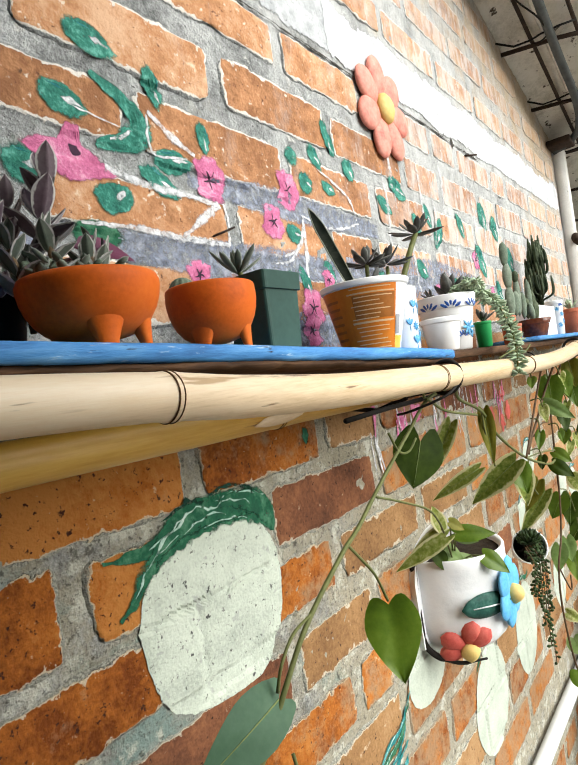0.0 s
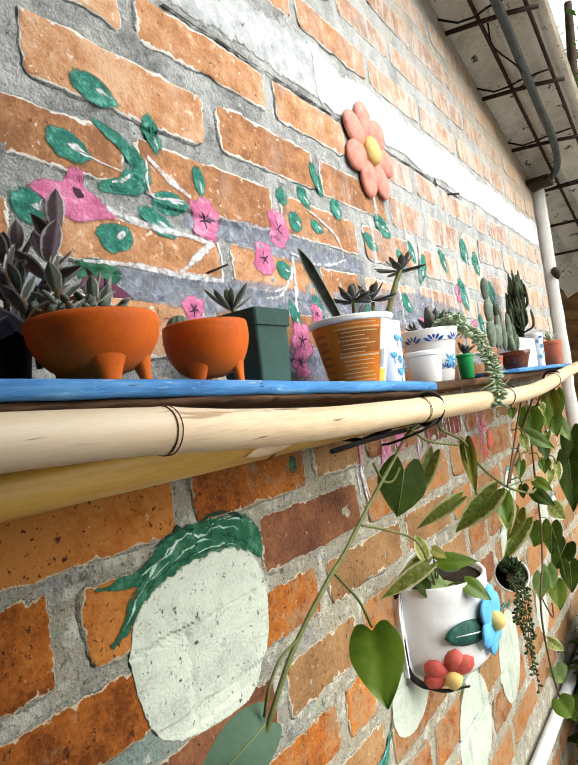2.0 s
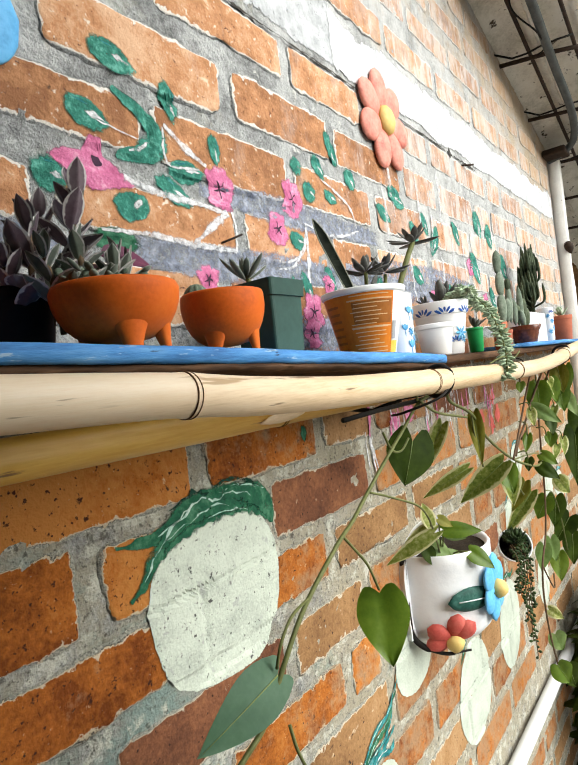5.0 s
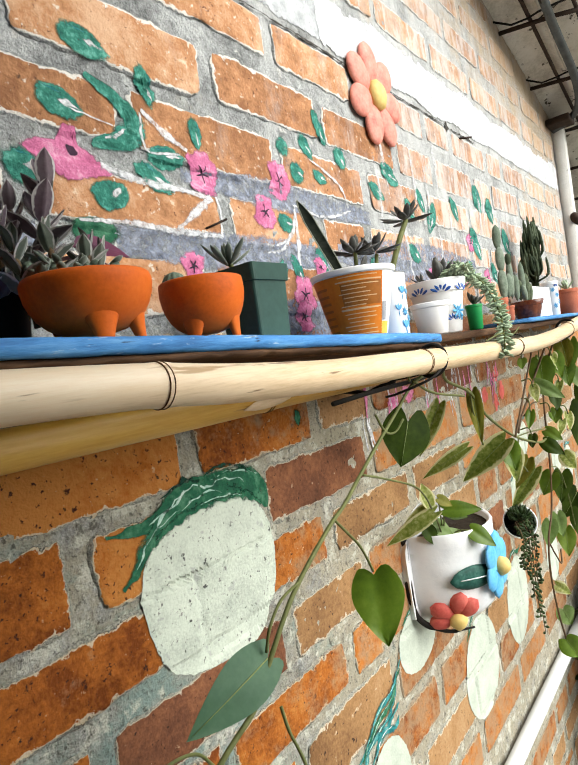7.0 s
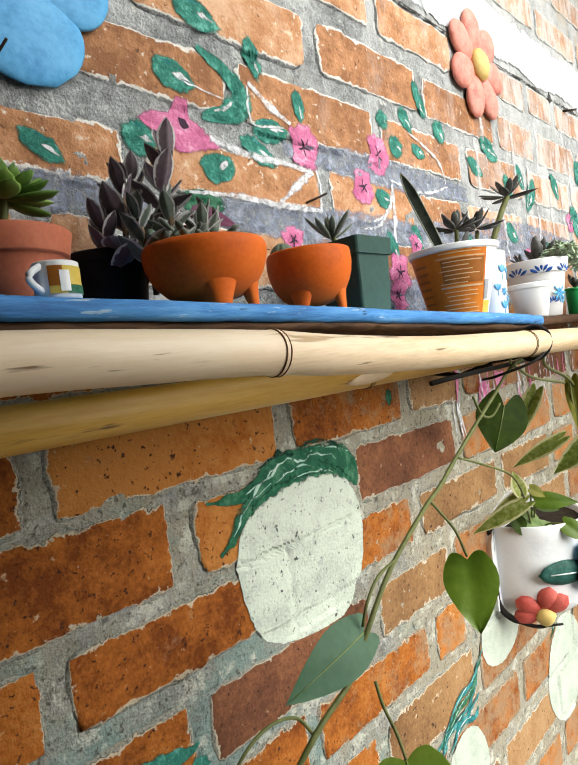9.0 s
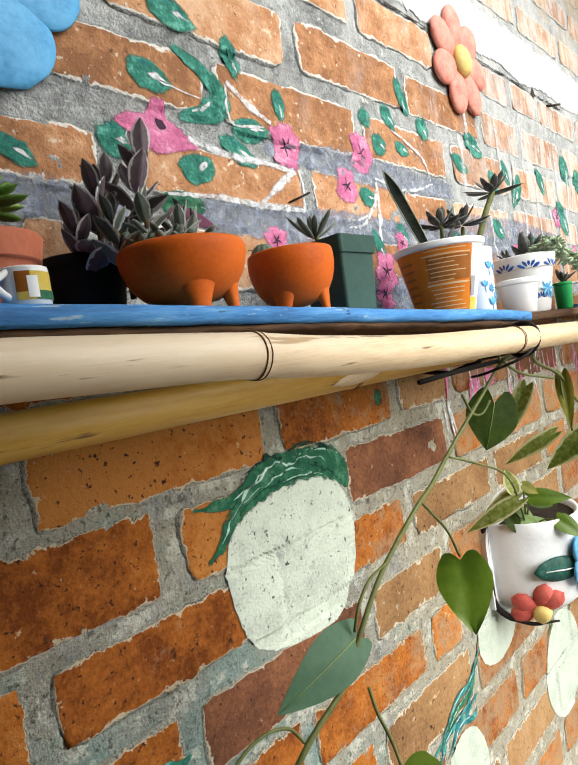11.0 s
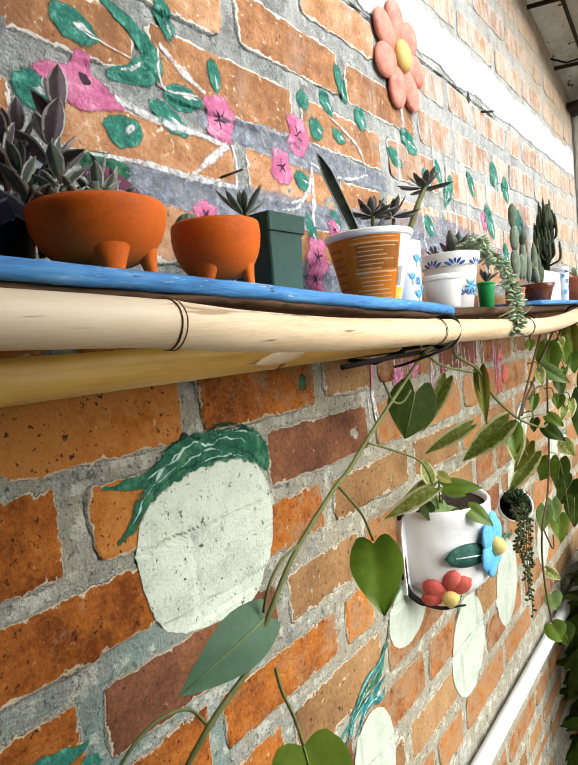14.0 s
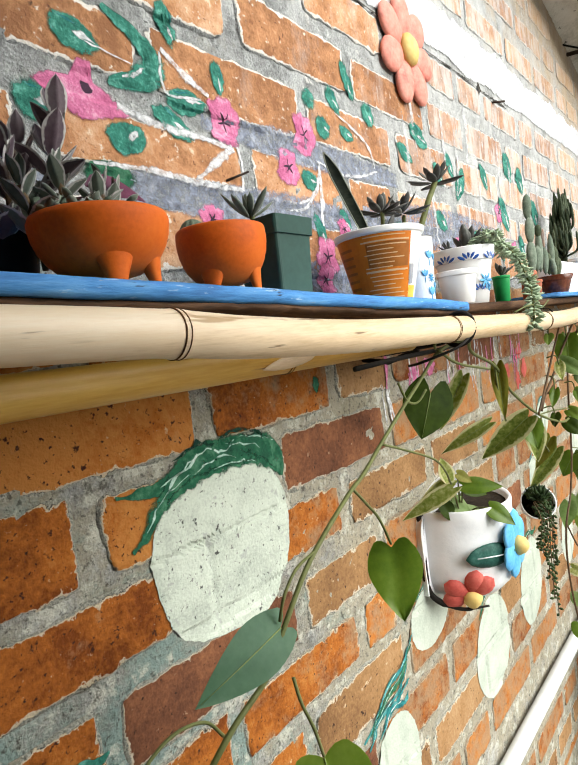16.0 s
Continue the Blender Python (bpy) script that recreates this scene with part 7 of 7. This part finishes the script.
for line in ([(0.282, 1.311), (0.318, 1.322), (0.345, 1.333), (0.365, 1.326), (0.392, 1.330), (0.420, 1.318)], [(0.275, 1.290), (0.292, 1.306), (0.325, 1.313), (0.350, 1.322), (0.385, 1.318)], [(0.372, 1.334), (0.400, 1.336), (0.428, 1.330), (0.446, 1.318)], [(0.262, 1.275), (0.280, 1.297), (0.305, 1.318), (0.335, 1.330)], [(0.352, 1.312), (0.384, 1.312), (0.412, 1.305)]):
    painted("painted_line", stroke(line, [0.001, 0.005, 0.003, 0.005, 0.003, 0.001]), "paint_mint", 2, jitter=0.003)
for line in ([(0.300, 1.330), (0.335, 1.342), (0.352, 1.334)], [(0.352, 1.334), (0.380, 1.344), (0.415, 1.338), (0.436, 1.326)]):
    painted("painted_leaf", stroke(line, [0.002, 0.008, 0.004]), "paint_dark_green", 1.6, jitter=0.003)
for c, rx, rz, turn in (((1.012, 0.785), 0.088, 0.097, -16), ((1.268, 0.812), 0.078, 0.100, -14), ((0.768, 0.962), 0.068, 0.050, 0), ((0.628, 0.790), 0.062, 0.085, 0), ((1.60, 0.800), 0.06, 0.075, 0), ((1.78, 1.040), 0.055, 0.060, 0), ((1.92, 0.985), 0.055, 0.06, 0), ((1.36, 1.01), 0.04, 0.075, 0), ((1.47, 1.16), 0.05, 0.045, 0)):
    painted("painted_turnip", oval(c, rx, rz, 34, turn, 0.03, c[0] * 7), "paint_pale", 0, "pale painted turnip", 0.001, 0, 0.003)
    painted("painted_leaf", stroke([(c[0] - rx * 0.7, c[1] + rz * 0.82), (c[0] - rx * 0.1, c[1] + rz * 1.12), (c[0] + rx * 0.5, c[1] + rz * 1.02), (c[0] + rx * 0.8, c[1] + rz * 1.10)], [0.003, 0.012, 0.012, 0.003]), "paint_green" if c[0] < 1.3 and c[0] != 0.628 else "paint_aqua", 1, jitter=0.002)
    painted("painted_line", stroke([(c[0] - rx * 0.5, c[1] + rz * 0.95), (c[0], c[1] + rz * 1.12), (c[0] + rx * 0.6, c[1] + rz * 1.05)], [0.001, 0.003, 0.001]), "paint_line", 2)
for k, (dx, dz) in enumerate(((0.0, 0.014), (0.010, 0.030), (0.018, 0.044))):
    painted("painted_leaf", stroke([(0.556 + dx, 0.852 + dz), (0.600 + dx, 0.880 + dz), (0.645 + dx, 0.888 + dz), (0.684 + dx, 0.918 + dz)], [0.004, 0.013, 0.012, 0.003]), "paint_aqua" if k != 1 else "paint_green", 1.3 + 0.3 * k, jitter=0.002)
    painted("painted_line", stroke([(0.566 + dx, 0.858 + dz), (0.605 + dx, 0.882 + dz), (0.650 + dx, 0.892 + dz)], [0.001, 0.004, 0.001]), "paint_mint", 2.4 + 0.2 * k, jitter=0.002)
painted("painted_leaf", stroke([(0.548, 0.882), (0.596, 0.893), (0.640, 0.886), (0.676, 0.905)], [0.004, 0.016, 0.016, 0.004]), "paint_aqua", 1, "aqua turnip top", 0.002)
painted("painted_leaf", stroke([(0.05, 1.106), (0.100, 1.108), (0.148, 1.110), (0.196, 1.110)], [0.012, 0.034, 0.032, 0.005]), "paint_teal", 0, "aqua painted leaf", 0.002)
painted("painted_line", stroke([(0.06, 1.104), (0.110, 1.106), (0.165, 1.110)], [0.002, 0.007, 0.001]), "paint_line", 1)
painted("painted_line", stroke([(0.07, 1.116), (0.115, 1.119), (0.155, 1.116)], [0.001, 0.004, 0.001]), "paint_mint", 1.4)
painted("painted_leaf", stroke([(0.178, 1.075), (0.192, 1.095), (0.205, 1.085)], [0.004, 0.016, 0.004]), "paint_teal", 0)
painted("painted_leaf", oval((0.536, 1.373), 0.007, 0.012, 12, 0, 0.4, 2), "paint_green", 0)
for k, (x, z) in enumerate(((1.24, 1.305), (1.33, 1.34), (1.36, 1.30), (1.31, 1.28), (0.80, 1.35), (0.86, 1.36))):
    painted("painted_flower", oval((x, z), 0.022, 0.016, 16, 30 * k, 0.5, k), "clay_red" if k < 4 else "paint_pink", 0, "faded coral painted flower", 0.003)


# ---- bricks of the wall, course by course ----
def brick_mesh(x0, x1, z0, z1, seed, proud):
    """One worn brick: ragged rounded outline, bevelled rim, slightly uneven face. Its mesh stores 1 at the rim, 0 inside."""
    rn = random.Random(seed)
    w, h = x1 - x0, z1 - z0
    outline = []
    r = min(0.011, h * 0.22)
    for cx, cz, a0 in ((w - r, h - r, 0), (r, h - r, 90), (r, r, 180), (w - r, r, 270)):
        rr = r * rn.uniform(0.5, 1.2)
        for k in range(3):
            a = radians(a0 + 45 * k)
            outline.append((cx + rr * math.cos(a), cz + rr * math.sin(a), math.cos(a), math.sin(a)))
        n_mid = max(1, int((w if a0 in (0, 180) else h) / (0.010 if x0 < 0.8 and 1.0 < z0 < 1.9 else 0.018)))
        nxt = {0: (r, h - r, 90), 90: (r, r, 180), 180: (w - r, r, 270), 270: (w - r, h - r, 360)}[a0]
        sx, sz = cx + r * math.cos(radians(a0 + 90)), cz + r * math.sin(radians(a0 + 90))
        ex, ez = nxt[0] + r * math.cos(radians(nxt[2])), nxt[1] + r * math.sin(radians(nxt[2]))
        for k in range(1, n_mid):
            u = k / n_mid
            outline.append((sx + (ex - sx) * u, sz + (ez - sz) * u, math.cos(radians(a0 + 90)), math.sin(radians(a0 + 90))))
    pts = []
    for x, z, nx, nz in outline:
        j = 0.0055 * noise.noise(Vector(((x0 + x) * 30, seed * 0.37, (z0 + z) * 30))) + 0.0016 * noise.noise(Vector(((x0 + x) * 110, seed * 0.7, (z0 + z) * 110))) + rn.uniform(-0.0009, 0.0009)
        pts.append((x + nx * j, z + nz * j, nx, nz))
    n = len(pts)
    verts, faces, rim = [], [], []
    for depth, inset, value in ((0.015, 0.0, 1.0), (0.0002, 0.0, 1.0), (-proud * 0.75, 0.0022, 0.95), (-proud, 0.0055, 0.62), (-proud, 0.012, 0.34), (-proud, 0.021, 0.0)):
        for x, z, nx, nz in pts:
            px, pz = (min(max(x, inset), w - inset), min(max(z, inset), h - inset)) if inset > 0.004 else (x - nx * inset, z - nz * inset)
            bump = 0.0007 * noise.noise(Vector(((x0 + px) * 45, seed, (z0 + pz) * 45))) if 0.001 < inset < 0.01 else 0
            verts.append((x0 + px, depth + bump, z0 + pz))
            rim.append(value)
    for ring in range(5):
        for k in range(n):
            a, b = ring * n + k, ring * n + (k + 1) % n
            faces.append((a, b, b + n, a + n))
    faces.append(tuple(range(5 * n, 6 * n)))
    me = bpy.data.meshes.new("brick")
    me.from_pydata(verts, [], faces)
    at = me.attributes.new("rim", "FLOAT", "POINT")
    at.data.foreach_set("value", rim)
    me.polygons.foreach_set("use_smooth", [True] * len(faces))
    return me


for number, (x0, x1, z0, z1, lift, kind) in enumerate(b for row in brick_plan.values() for b in row):
    me = brick_mesh(x0, x1, z0, z1, number + 1, lift)
    me.materials.append(M[kind])
    ob = new("brick", me)
    ob.parent = wall
